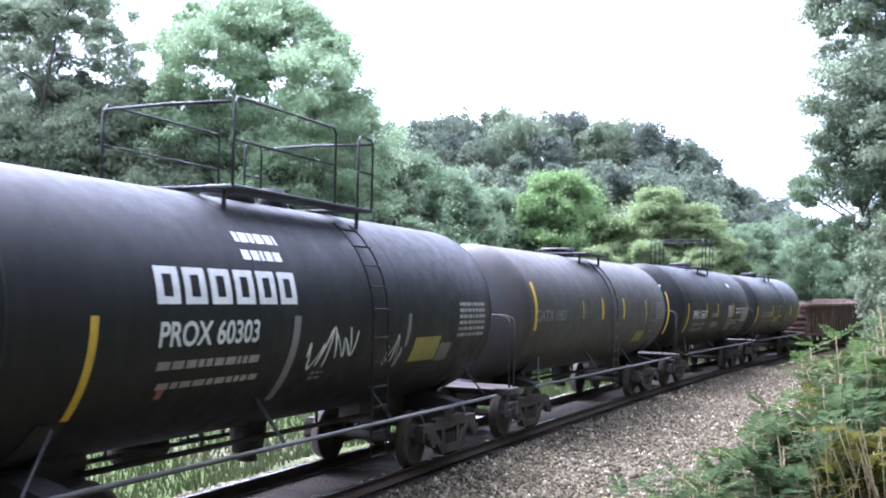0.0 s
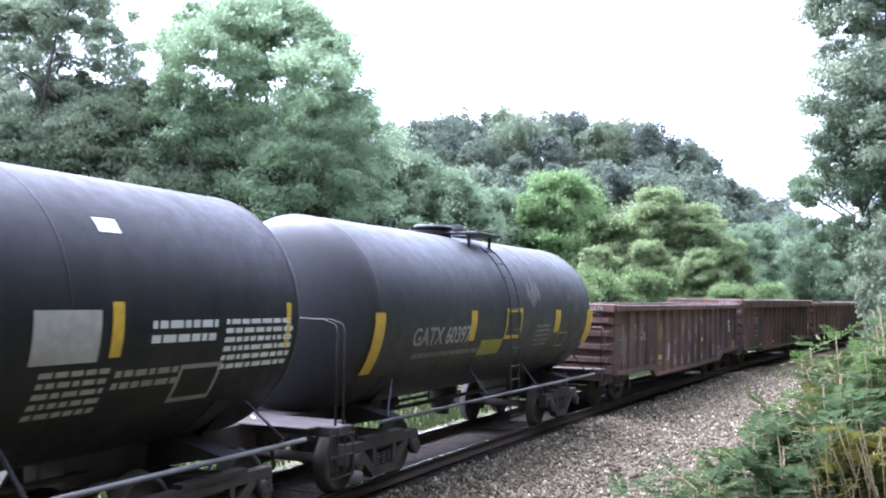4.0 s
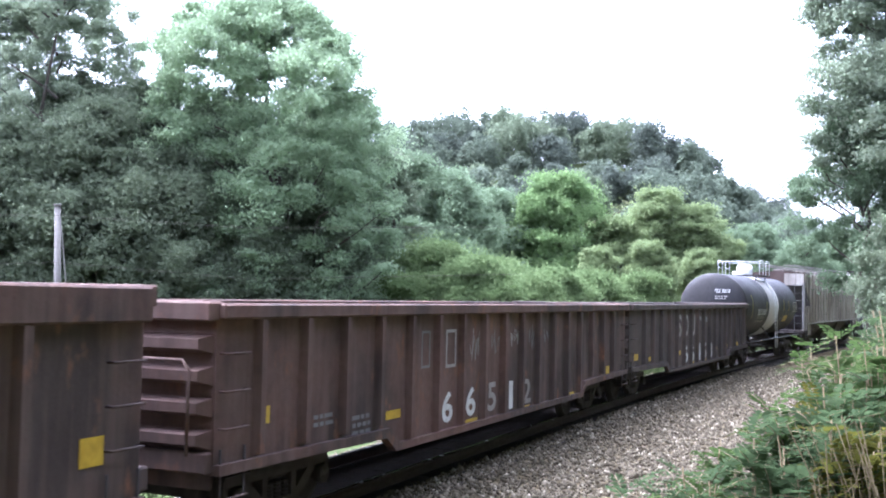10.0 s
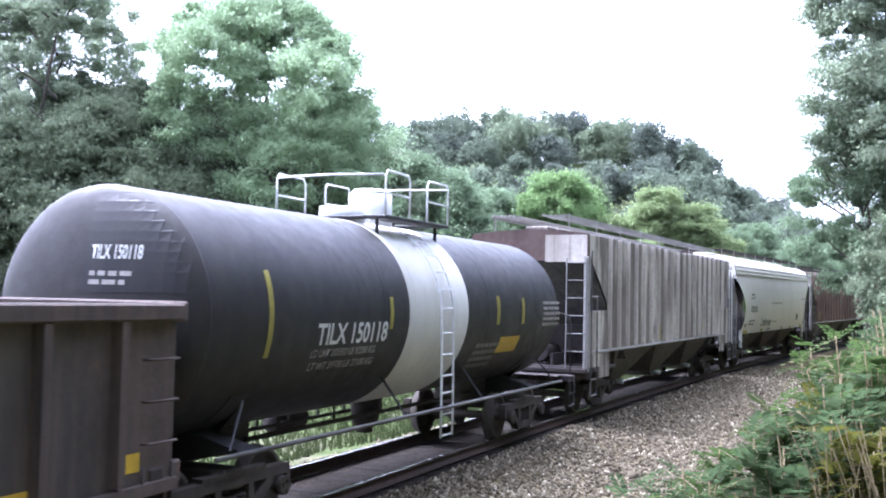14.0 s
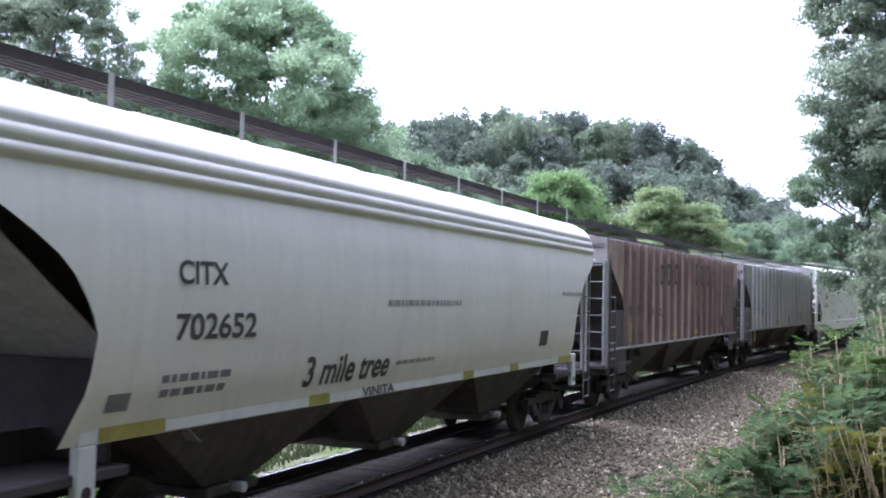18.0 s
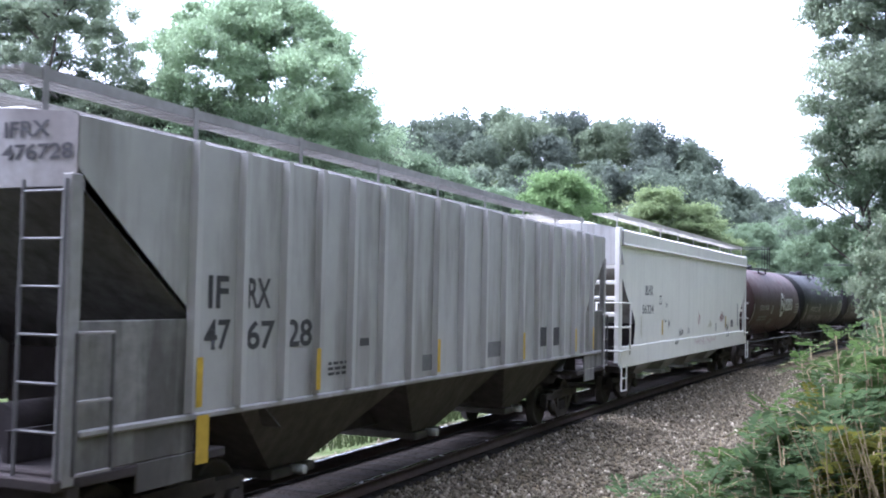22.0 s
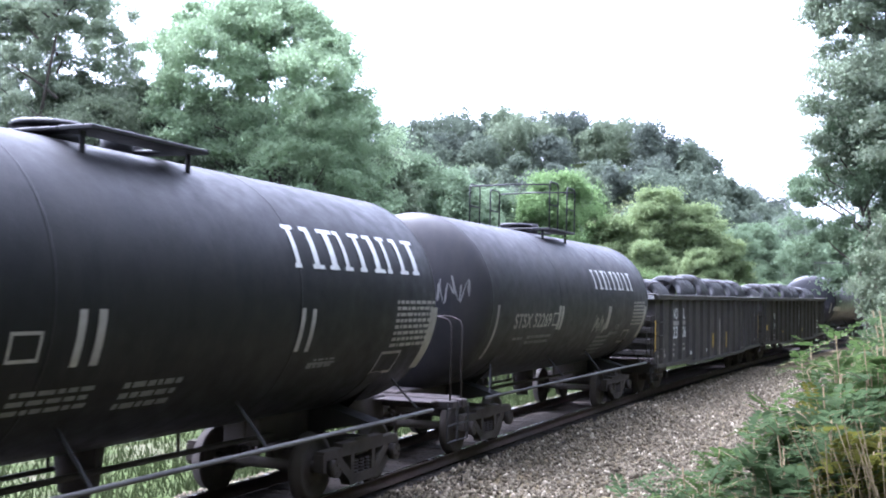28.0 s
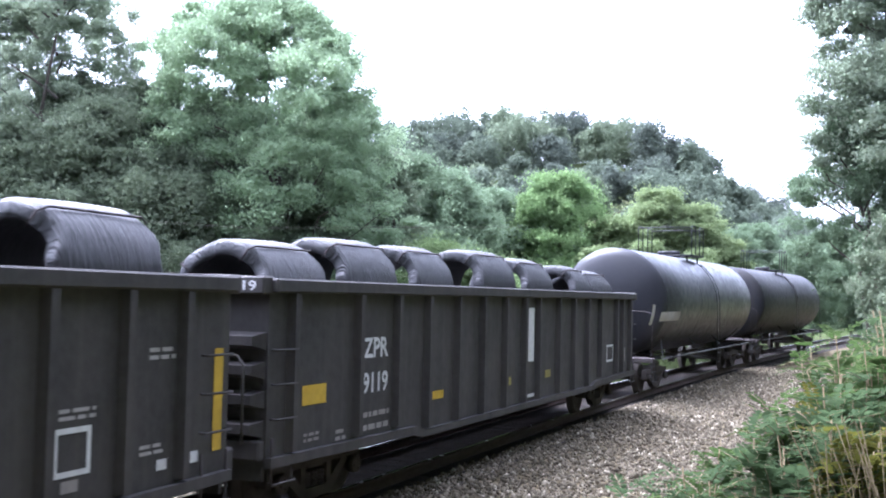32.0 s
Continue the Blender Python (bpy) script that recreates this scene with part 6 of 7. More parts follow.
    stripe(cd, 4.95, 1.69, 0.44, 0.75, M_YELLOW)
    patch(cd, -1.25, 1.69, 1.03, 0.26, M_DULL_YELLOW)
    bars(cd, -3.86, 1.73, 2.66, 0.13, 1, M_FADED, 150)
    tag(cd, 0.94, 2.46, 0.79, 0.65, 9, M_FADED, 151)
    bars(cd, 1.53, 1.73, 0.84, 0.46, 5, M_FADED, 152)
    rim(cd, 3.06, 1.68, 0.59, 0.31, M_CHALK)
    # rust-brown ribbed gondola with worn white lettering
    ce = gondola("rust-brown ribbed gondola with worn white lettering", -86.4, 8.3, 2.55, M_GON_RUST, 17, 6.6, rib_span=(-7.22, 7.66))
    word(ce, "6", -2.29, 0.78, 0.39, 0.33, M_CHALK)
    word(ce, "6", -1.31, 0.76, 0.30, 0.32, M_CHALK)
    word(ce, "6", -0.42, 0.75, 0.34, 0.31, M_CHALK)
    word(ce, "7", 0.61, 0.76, 0.25, 0.48, M_CHALK)
    word(ce, "6", 1.40, 0.78, 0.39, 0.30, M_CHALK)
    word(ce, "S", 6.28, 1.54, 0.44, 0.42, M_WHITE)
    tag(ce, -4.17, 1.43, 0.59, 0.71, 6, M_DULL_YELLOW, 160)
    tag(ce, -3.28, 1.98, 0.20, 0.29, 3, M_CHALK, 161)
    tag(ce, -1.36, 1.49, 0.54, 0.67, 4, M_CHALK, 162)
    tag(ce, -0.47, 1.17, 0.54, 1.03, 4, M_CHALK, 163)
    tag(ce, 0.51, 1.42, 0.54, 0.76, 3, M_CHALK, 164)
    tag(ce, 1.10, 1.90, 0.79, 0.30, 3, M_CHALK, 165)
    tag(ce, 2.29, 1.64, 0.49, 0.59, 2, M_FADED, 166)
    tag(ce, 3.27, 1.57, 0.44, 0.63, 2, M_FADED, 167)
    tag(ce, -3.03, 0.83, 0.64, 0.67, 5, M_WHITE, 168)
    tag(ce, -2.05, 1.33, 0.25, 0.26, 2, M_CHALK, 169)
    patch(ce, -4.17, 1.02, 0.44, 0.12, M_YELLOW)
    patch(ce, 1.40, 1.35, 0.54, 0.12, M_YELLOW)
    patch(ce, 4.26, 0.98, 0.44, 0.12, M_DULL_YELLOW)
    patch(ce, 7.21, 0.90, 0.34, 0.29, M_YELLOW)
    patch(ce, 3.22, 0.81, 0.54, 0.38, M_FADED)
    bars(ce, -5.05, 1.02, 0.44, 0.12, 2, M_FADED, 175)
    bars(ce, -4.22, 0.88, 0.59, 0.09, 1, M_FADED, 176)
    word(ce, "SOU", -6.49, 1.86, 0.74, 0.20, M_CHALK)
    word(ce, "66676", -6.44, 1.61, 1.03, 0.23, M_CHALK)
    tag(ce, -7.72, 0.85, 0.79, 1.25, 5, M_CHALK, 179)
    patch(ce, -4.03, 1.01, 0.39, 0.12, M_YELLOW)
    rim(ce, 4.80, 0.99, 0.34, 0.30, M_CHALK)
    patch(ce, 6.96, 0.94, 0.49, 0.25, M_YELLOW)
    end_word(ce, "SOU 66676", -8.47, -0.42, 2.41, 0.82, 0.11, M_CHALK)
    # dark rust-brown gondola with a raised top chord
    cf = gondola("dark rust-brown gondola with a raised top chord", -68.65, 8.35, 2.72, M_GON_RUST, 15, 6.6, bot=0.68, chord=0.32, rib_xs=[-7.9, -6.62, -4.9, -3.75] + [-2.75 + 0.96 * i for i in range(11)])
    word(cf, "CR", -6.13, 2.14, 0.39, 0.21, M_CHALK)
    word(cf, "567832", -6.52, 1.72, 1.18, 0.30, M_CHALK)
    bars(cf, -6.52, 1.34, 1.23, 0.16, 1, M_FADED, 185)
    bars(cf, -6.43, 1.17, 1.03, 0.15, 1, M_FADED, 186)
    patch(cf, -8.05, 1.12, 0.34, 0.23, M_YELLOW)
    patch(cf, -5.00, 0.80, 0.44, 0.14, M_YELLOW)
    patch(cf, -2.19, 0.82, 0.44, 0.11, M_YELLOW)
    patch(cf, 2.00, 0.80, 0.34, 0.11, M_YELLOW)
    patch(cf, 7.56, 1.19, 0.30, 0.25, M_YELLOW)
    stripe(cf, 1.11, 1.83, 0.15, 0.46, M_CHALK)
    tag(cf, 4.81, 0.72, 2.02, 0.25, 6, M_WHITE, 193)
    patch(cf, -8.00, 2.21, 0.25, 0.02, M_WHITE)
    patch(cf, -8.05, 1.56, 0.34, 0.02, M_WHITE)
    tag(cf, -7.46, 1.75, 0.30, 0.31, 3, M_FADED, 196)
    patch(cf, 5.47, 1.79, 0.84, 0.06, M_CHALK)
    tag(cf, 5.32, 0.69, 1.18, 0.25, 4, M_CHALK, 198)
    end_word(cf, "CR 567832", -8.52, -0.6, 2.57, 0.7, 0.1, M_CHALK)
    # rust-brown ribbed gondola with large white numbers
    cg = gondola("rust-brown ribbed gondola with large white numbers", -50.6, 8.5, 2.57, M_GON_RUST, 17, 6.6, rib_span=(-7.77, 7.12))
    word(cg, "6", -2.84, 0.77, 0.39, 0.47, M_WHITE)
    word(cg, "6", -1.90, 0.78, 0.39, 0.46, M_WHITE)
    word(cg, "5", -0.96, 0.77, 0.39, 0.48, M_CHALK)
    word(cg, "1", 0.07, 0.72, 0.20, 0.49, M_WHITE)
    word(cg, "2", 0.81, 0.74, 0.44, 0.45, M_CHALK)
    rim(cg, -2.74, 1.60, 0.39, 0.58, M_CHALK)
    rim(cg, -3.62, 1.64, 0.30, 0.54, M_FADED)
    tag(cg, -1.80, 1.62, 0.44, 0.58, 3, M_CHALK, 206)
    tag(cg, -0.82, 1.67, 0.34, 0.53, 2, M_FADED, 207)
    tag(cg, 0.07, 1.81, 0.49, 0.39, 3, M_CHALK, 208)
    tag(cg, 1.11, 1.68, 0.34, 0.52, 2, M_FADED, 209)
    tag(cg, 1.99, 1.81, 0.30, 0.39, 2, M_FADED, 210)
    patch(cg, -7.81, 1.27, 0.30, 0.19, M_YELLOW)
    patch(cg, -4.71, 1.01, 0.44, 0.12, M_YELLOW)
    patch(cg, -1.95, 0.64, 0.54, 0.09, M_YELLOW)
    patch(cg, 0.76, 0.59, 0.44, 0.12, M_YELLOW)
    patch(cg, 3.37, 0.60, 0.69, 0.13, M_YELLOW)
    patch(cg, 6.67, 0.90, 0.30, 0.21, M_YELLOW)
    bars(cg, -5.64, 0.89, 0.49, 0.29, 3, M_FADED, 217)
    bars(cg, -6.58, 1.10, 0.49, 0.18, 2, M_FADED, 218)
    # dark brown gondola with large pale lettering
    ch = gondola("dark brown gondola with large pale lettering", -33.1, 8.5, 2.57, M_GON_DARK, 17, 6.6, rib_span=(-7.22, 7.66))
    word(ch, "S", -3.31, 1.58, 0.54, 0.67, M_CHALK)
    word(ch, "O", -2.38, 1.57, 0.54, 0.67, M_CHALK)
    word(ch, "U", -1.39, 1.56, 0.49, 0.69, M_CHALK)
    patch(ch, -0.41, 2.04, 0.44, 0.12, M_FADED)
    patch(ch, 0.58, 1.97, 0.39, 0.17, M_FADED)
    patch(ch, 3.39, 1.89, 0.15, 0.27, M_FADED)
    word(ch, "6", -2.38, 0.76, 0.49, 0.51, M_WHITE)
    word(ch, "6", -1.44, 0.74, 0.44, 0.51, M_WHITE)
    word(ch, "4", -0.50, 0.74, 0.49, 0.55, M_WHITE)
    word(ch, "5", 0.38, 0.72, 0.44, 0.55, M_WHITE)
    word(ch, "3", 1.32, 0.71, 0.49, 0.54, M_WHITE)
    patch(ch, -6.61, 1.02, 0.49, 0.11, M_YELLOW)
    patch(ch, -3.31, 1.04, 0.44, 0.12, M_YELLOW)
    patch(ch, -1.49, 0.61, 0.49, 0.13, M_YELLOW)
    patch(ch, 0.38, 0.61, 0.49, 0.13, M_YELLOW)
    patch(ch, 2.35, 0.95, 0.30, 0.12, M_YELLOW)
    patch(ch, 4.22, 0.94, 0.34, 0.15, M_YELLOW)
    patch(ch, 6.20, 0.97, 0.59, 0.14, M_YELLOW)
    patch(ch, 7.62, 1.06, 0.39, 0.17, M_YELLOW)
    rim(ch, 4.91, 0.77, 0.44, 0.35, M_WHITE)
    patch(ch, -8.06, 1.10, 0.39, 0.20, M_YELLOW)
    end_word(ch, "SOU 66453", -8.67, -0.42, 2.43, 0.82, 0.1, M_CHALK)
    # dark tank car with a white band and white top railings
    ci = tank_car("dark tank car with a white band and white top railings", -18.0, 6.3, 1.39, 2.42, M_BLACK_DULL, 4.9, railing=M_WHITE_FIT, hd=0.4, rail_h=0.7, platform=1.15, ladder_mat=M_WHITE_FIT, dome=True)
    stripe(ci, -4.84, 1.96, 0.10, 0.98, M_DULL_YELLOW)
    word(ci, "TILX 150118", -3.75, 2.06, 1.87, 0.27, M_WHITE)
    word(ci, "LD LMT 203300 LB 92200 KG", -3.80, 1.91, 1.67, 0.10, M_CHALK)
    word(ci, "LT WT 59700 LB 27100 KG", -3.75, 1.75, 1.67, 0.10, M_CHALK)
    stripe(ci, -1.83, 2.22, 0.10, 0.44, M_DULL_YELLOW)
    stripe(ci, 2.36, 2.21, 0.15, 0.50, M_DULL_YELLOW)
    stripe(ci, 3.69, 2.20, 0.15, 0.48, M_DULL_YELLOW)
    patch(ci, 2.75, 1.69, 1.03, 0.29, M_YELLOW)
    bars(ci, 1.67, 1.44, 1.13, 0.48, 4, M_FADED, 248)
    bars(ci, 4.97, 2.12, 1.08, 0.53, 5, M_CHALK, 249)
    grey_head(ci)
    white_band(ci, -1.2, 1.02, 1.39, 2.42)
    head_word(ci, "TILX 150118", -0.15, 3.0, 0.6, 0.15, M_WHITE)
    head_bars(ci, -0.15, 2.72, 0.5, 0.18, 2, M_CHALK, 32)
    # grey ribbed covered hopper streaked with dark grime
    cj = hopper("grey ribbed covered hopper streaked with dark grime", -1.33, 8.58, M_HOP_STREAKED, 6.6, RIBBED, ribbed_notch, 19, end_mat=M_HOP_DARK, posts_x=RIB_X["J"], rib_depth=0.08, rib_w=0.05, rib_mat=M_RIB_PALE, plate_mat=M_END_RUST, sill=(1.44, 1.505), sill_mat=M_LIP, roof_mat=M_ROOF, walk_mat=M_LIP, bracket_mat=M_HOP_GREY, bay_mat=M_BAY)
    tag(cj, -3.03, 1.55, 0.59, 0.67, 6, M_INK, 250)
    tag(cj, -2.24, 1.65, 0.69, 0.40, 6, M_INK, 251)
    patch(cj, -2.39, 1.56, 0.10, 0.50, M_DULL_YELLOW, cj[2])
    patch(cj, -3.13, 2.46, 0.05, 0.13, M_INK)
    patch(cj, 3.33, 1.58, 0.10, 0.38, M_DULL_YELLOW, cj[2])
    on_end("pale_plate", rects([(0, 0, 1.0, 0.62)]), cj, M_RIB_PALE, lambda a, b: (-8.587, -0.4 - a, 3.52 + b), "chalky pale panel on the rusty end")
    # pale cream round-sided covered hopper
    ck = hopper("pale cream round-sided covered hopper", 17.2, 8.7, M_HOP_CREAM, 6.7, CURVED, curved_notch, 0, sill=(1.35, 1.505), sill_mat=M_BAND, smooth=True, end_mat=M_LIP, sill_cut=(1.5, 0.93), walk_top=4.7, sill_post=True, bracket_mat=M_HOP_GREY, bay_mat=M_BAY)
    word(ck, "CITX", -6.18, 2.75, 0.79, 0.23, M_INK)
    word(ck, "702652", -6.18, 2.22, 1.33, 0.26, M_INK)
    bars(ck, -6.28, 1.67, 1.08, 0.27, 2, M_FADED, 257)
    patch(ck, -6.97, 1.62, 0.30, 0.16, M_FADED)
    word(ck, "3 mile tree", -3.71, 1.60, 2.17, 0.36, M_INK)
    patch(ck, 4.86, 1.77, 0.49, 0.29, M_INK)
    bars(ck, -1.79, 2.52, 2.51, 0.14, 1, M_CHALK, 261)
    bars(ck, 6.05, 2.73, 1.43, 0.12, 1, M_CHALK, 262)
    bars(ck, -1.34, 1.72, 1.28, 0.10, 1, M_CHALK, 263)
    end_word(ck, "CITX", -8.705, -0.82, 4.05, 0.36, 0.11, M_INK)
    end_word(ck, "702652", -8.705, -0.82, 3.89, 0.54, 0.11, M_INK)
    for x, w in ((-6.96, 0.89), (-3.46, 0.49), (1.31, 0.45), (3.53, 0.44), (6.44, 0.93)):
        patch(ck, x, 1.36, w, 0.13, M_DULL_YELLOW, ck[3])
    word(ck, "VINITA", -2.13, 1.365, 0.94, 0.12, M_INK, ck[3])
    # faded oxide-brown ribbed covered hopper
    cl = hopper("faded oxide-brown ribbed covered hopper", 36.0, 8.62, M_HOP_BROWN, 6.6, RIBBED, ribbed_notch, 18, posts_x=RIB_X["L"], rib_depth=0.11, rib_w=0.055, panel_mat=M_BAY, end_mat=M_BAY, rib_mat=M_RIB_SHADED, sill=(1.44, 1.505), sill_mat=M_LIP, roof_mat=M_ROOF, walk_mat=M_ROOF, bay_mat=M_BAY)
    blocks(cl, -3.53, 3.12, 0.39, 0.57, 1, M_INK)
    blocks(cl, -2.74, 3.12, 0.49, 0.62, 1, M_INK)
    blocks(cl, -1.80, 3.14, 0.54, 0.62, 1, M_INK)
    blocks(cl, 1.11, 3.17, 0.44, 0.71, 1, M_INK)
    blocks(cl, 1.94, 3.15, 0.30, 0.69, 1, M_INK)
    blocks(cl, 2.88, 3.16, 0.54, 0.72, 1, M_INK)
    blocks(cl, 3.86, 3.15, 0.39, 0.64, 1, M_INK)
    word(cl, "IN", -6.78, 2.27, 0.30, 0.25, M_INK)
    word(cl, "IX", -6.09, 2.28, 0.34, 0.24, M_INK)
    word(cl, "6", -4.46, 2.28, 0.20, 0.21, M_INK)
    word(cl, "0", -4.12, 2.25, 0.20, 0.21, M_INK)
    word(cl, "2", -3.62, 2.24, 0.25, 0.22, M_INK)
    patch(cl, -7.07, 1.64, 0.20, 0.48, M_DULL_YELLOW, cl[2])
    patch(cl, -1.80, 1.64, 0.49, 0.10, M_YELLOW)
    patch(cl, 1.01, 1.62, 0.64, 0.14, M_YELLOW)
    patch(cl, 5.39, 1.77, 0.54, 0.38, M_INK)
    patch(cl, 6.13, 1.96, 0.39, 0.96, M_INK)
    patch(cl, -2.11, 1.64, 0.49, 0.11, M_YELLOW)
    patch(cl, 4.95, 1.67, 0.49, 0.11, M_YELLOW)
    patch(cl, 5.00, 1.79, 0.44, 0.40, M_INK)
    patch(cl, 5.78, 2.29, 0.34, 0.68, M_INK)
    patch(cl, 5.73, 1.57, 0.49, 0.61, M_INK)
    end_word(cl, "741602", -8.625, -0.75, 3.9, 0.62, 0.13, M_INK)
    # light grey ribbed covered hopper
    cm = hopper("light grey ribbed covered hopper", 54.65, 8.6, M_HOP_GREY, 6.6, RIBBED, ribbed_notch, 18, end_mat=M_HOP_DARK, posts_x=RIB_X["M"], rib_depth=0.09, rib_w=0.05, rungs=(1.15, 1.75, 2.32), panel_mat=M_HOP_SOILED, rib_mat=M_RIB_GREY, sill=(1.44, 1.505), sill_mat=M_LIP, roof_mat=M_HOP_DARK, walk_mat=M_LIP, bay_mat=M_BAY)
    word(cm, "IF", -6.78, 2.52, 0.34, 0.33, M_INK)
    word(cm, "RX", -6.10, 2.52, 0.44, 0.32, M_INK)
    word(cm, "47", -6.83, 2.10, 0.44, 0.31, M_INK)
    word(cm, "67", -6.10, 2.08, 0.54, 0.31, M_INK)
    word(cm, "28", -5.31, 2.08, 0.54, 0.31, M_INK)
    patch(cm, -7.03, 1.02, 0.20, 0.47, M_YELLOW, cm[2])
    patch(cm, -1.66, 1.60, 0.39, 0.23, M_FADED)
    patch(cm, -3.58, 2.03, 0.25, 0.10, M_INK)
    bars(cm, -4.37, 1.69, 0.64, 0.19, 3, M_INK, 294)
    patch(cm, 3.71, 1.75, 0.44, 0.37, M_INK)
    patch(cm, 4.49, 1.74, 0.49, 0.36, M_INK)
    patch(cm, 0.90, 1.67, 0.69, 0.26, M_FADED)
    for x in (-7.05, -4.8, -1.32, 2.52, 5.87, 7.25):
        patch(cm, x, 1.57, 0.1, 0.48, M_YELLOW, cm[2])
    end_word(cm, "IFRX", -8.605, -0.62, 3.98, 0.52, 0.14, M_INK)
    end_word(cm, "476728", -8.605, -0.6, 3.78, 0.8, 0.14, M_INK)
    # white smooth-sided covered hopper with scrawled marks
    # the end plate is grey to put the end's dimmer light into its colour
    cn = hopper("white smooth-sided covered hopper with scrawled marks", 73.45, 8.85, M_HOP_WHITE, 6.9, FLAT, flat_notch, 0, sill=(0.99, 1.52), bays=4, walk_mat=M_RIB_GREY, walk_top=4.84, roof_walk=1.05, bay_mat=M_LIP, bay_w=0.66, end_mat=M_HOP_GREY, ribbed_end=True, plate_mat=M_HOP_GREY, post_w=0.24, rungs=(1.42, 2.0, 2.6), sill_cut=0.0, corner_rails=True)
    word(cn, "BLHX", -6.55, 2.81, 0.79, 0.26, M_FADED)
    word(cn, "56324", -6.85, 2.31, 1.18, 0.25, M_FADED)
    rim(cn, -5.03, 2.56, 0.25, 0.25, M_INK)
    stripe(cn, -6.95, 1.71, 0.05, 0.54, M_DULL_YELLOW)
    stripe(cn, -4.73, 1.69, 0.15, 0.42, M_YELLOW)
    tag(cn, 0.02, 1.80, 0.30, 0.56, 3, M_RED, 303)
    tag(cn, 3.42, 1.92, 0.99, 0.38, 4, M_RED, 304)
    tag(cn, 1.60, 1.69, 0.59, 0.37, 3, M_DULL_YELLOW, 305)
    stripe(cn, 2.88, 1.60, 0.10, 0.32, M_INK)
    stripe(cn, 6.97, 1.73, 0.15, 0.83, M_FADED)
    tag(cn, -2.64, 1.58, 0.59, 0.29, 6, M_INK, 308)
    patch(cn, 5.74, 1.71, 0.39, 0.23, M_FADED)
    tag(cn, -1.46, 1.61, 0.25, 0.30, 2, M_FADED, 310)
    tag(cn, -3.97, 1.86, 0.20, 0.28, 3, M_FADED, 311)
    tag(cn, -4.31, 2.46, 0.20, 0.17, 2, M_FADED, 312)
    tag(cn, -4.51, 2.04, 0.30, 0.13, 4, M_FADED, 313)
    tag(cn, 4.55, 1.66, 0.74, 0.36, 3, M_FADED, 314)
    tag(cn, 3.69, 1.94, 0.54, 0.42, 5, M_RED, 315)
    patch(cn, 4.62, 1.71, 0.15, 0.42, M_YELLOW)
    patch(cn, 5.66, 1.71, 0.39, 0.27, M_FADED)
    tag(cn, 4.77, 1.57, 0.49, 0.28, 5, M_INK, 318)
    end_word(cn, "BLHX 56324", -8.86, 0.0, 4.1, 0.95, 0.13, M_FADED)
    tag(cn, -3.28, 1.34, 0.5, 0.22, 5, M_INK, 71, cn[3])
    tag(cn, -0.62, 1.22, 1.5, 0.3, 6, M_ROSE, 72, cn[3])
    tag(cn, 1.1, 1.24, 1.7, 0.28, 6, M_ROSE, 74, cn[3])
    tag(cn, 4.6, 1.32, 0.5, 0.22, 4, M_FADED, 73, cn[3])
    # brown tank car with a white emblem
    co = tank_car("brown tank car with a white emblem", 89.5, 5.95, 1.53, 2.6, M_BROWN_TANK, 4.5, platform=0.9, ladder=False)
    stripe(co, -5.51, 1.75, 0.15, 0.83, M_CHALK)
    word(co, "STSX 4578", -4.28, 2.27, 1.97, 0.24, M_CHALK)
    stripe(co, -1.62, 2.10, 0.10, 0.38, M_CHALK)
    stripe(co, -1.43, 2.09, 0.15, 0.39, M_CHALK)
    blocks(co, 1.73, 2.23, 1.87, 0.56, 6, M_WHITE)
    bars(co, -4.18, 1.81, 1.92, 0.24, 2, M_FADED, 324)
    bars(co, 4.34, 2.07, 1.18, 0.51, 4, M_CHALK, 325)
    bars(co, -1.52, 1.64, 0.99, 0.27, 3, M_FADED, 326)
    decal("emblem", emblem(0.56), M_WHITE, co[0], co[1], 1.03, 2.5, "round white emblem")
    # black tank car with white lettering and paired stripes
    cp = tank_car("black tank car with white lettering and paired stripes", 102.55, 6.25, 1.55, 2.6, M_BLACK, 4.5, railing=False, platform=0.9, ladder=False)
    stripe(cp, -5.25, 1.59, 0.15, 0.94, M_CHALK)
    word(cp, "STSX 3277", -4.12, 2.12, 1.48, 0.25, M_CHALK)
    rim(cp, -2.34, 2.10, 0.34, 0.25, M_CHALK)
    stripe(cp, -1.63, 2.04, 0.09, 0.48, M_CHALK)
    stripe(cp, -1.40, 2.04, 0.10, 0.48, M_CHALK)
    blocks(cp, 1.79, 2.98, 3.60, 0.49, 9, M_WHITE)
    stripe(cp, 1.92, 2.02, 0.09, 0.50, M_CHALK)
    stripe(cp, 2.16, 2.01, 0.09, 0.50, M_CHALK)
    bars(cp, -4.02, 1.69, 1.33, 0.23, 3, M_FADED, 335)
    bars(cp, -2.15, 1.65, 0.94, 0.23, 3, M_FADED, 336)
    bars(cp, -0.82, 1.58, 0.84, 0.30, 3, M_FADED, 337)
    bars(cp, 4.45, 1.96, 1.28, 0.68, 8, M_CHALK, 338)
    stripe(cp, 5.59, 1.62, 0.25, 0.90, M_CHALK)
    bars(cp, 2.38, 1.77, 0.59, 0.13, 1, M_FADED, 340)
    rim(cp, 4.30, 1.60, 0.64, 0.32, M_CHALK)
    bars(cp, 2.48, 1.83, 0.59, 0.09, 2, M_FADED, 342)
    # black tank car with white lettering and scrawls on its end
    cq = tank_car("black tank car with white lettering and scrawls on its end", 116.4, 6.15, 1.55, 2.6, M_BLACK_DULL, 4.5, platform=0.9, ladder=False)
    stripe(cq, -5.41, 1.61, 0.10, 0.95, M_CHALK)
    word(cq, "STSX 52269", -4.48, 2.12, 2.07, 0.28, M_CHALK)
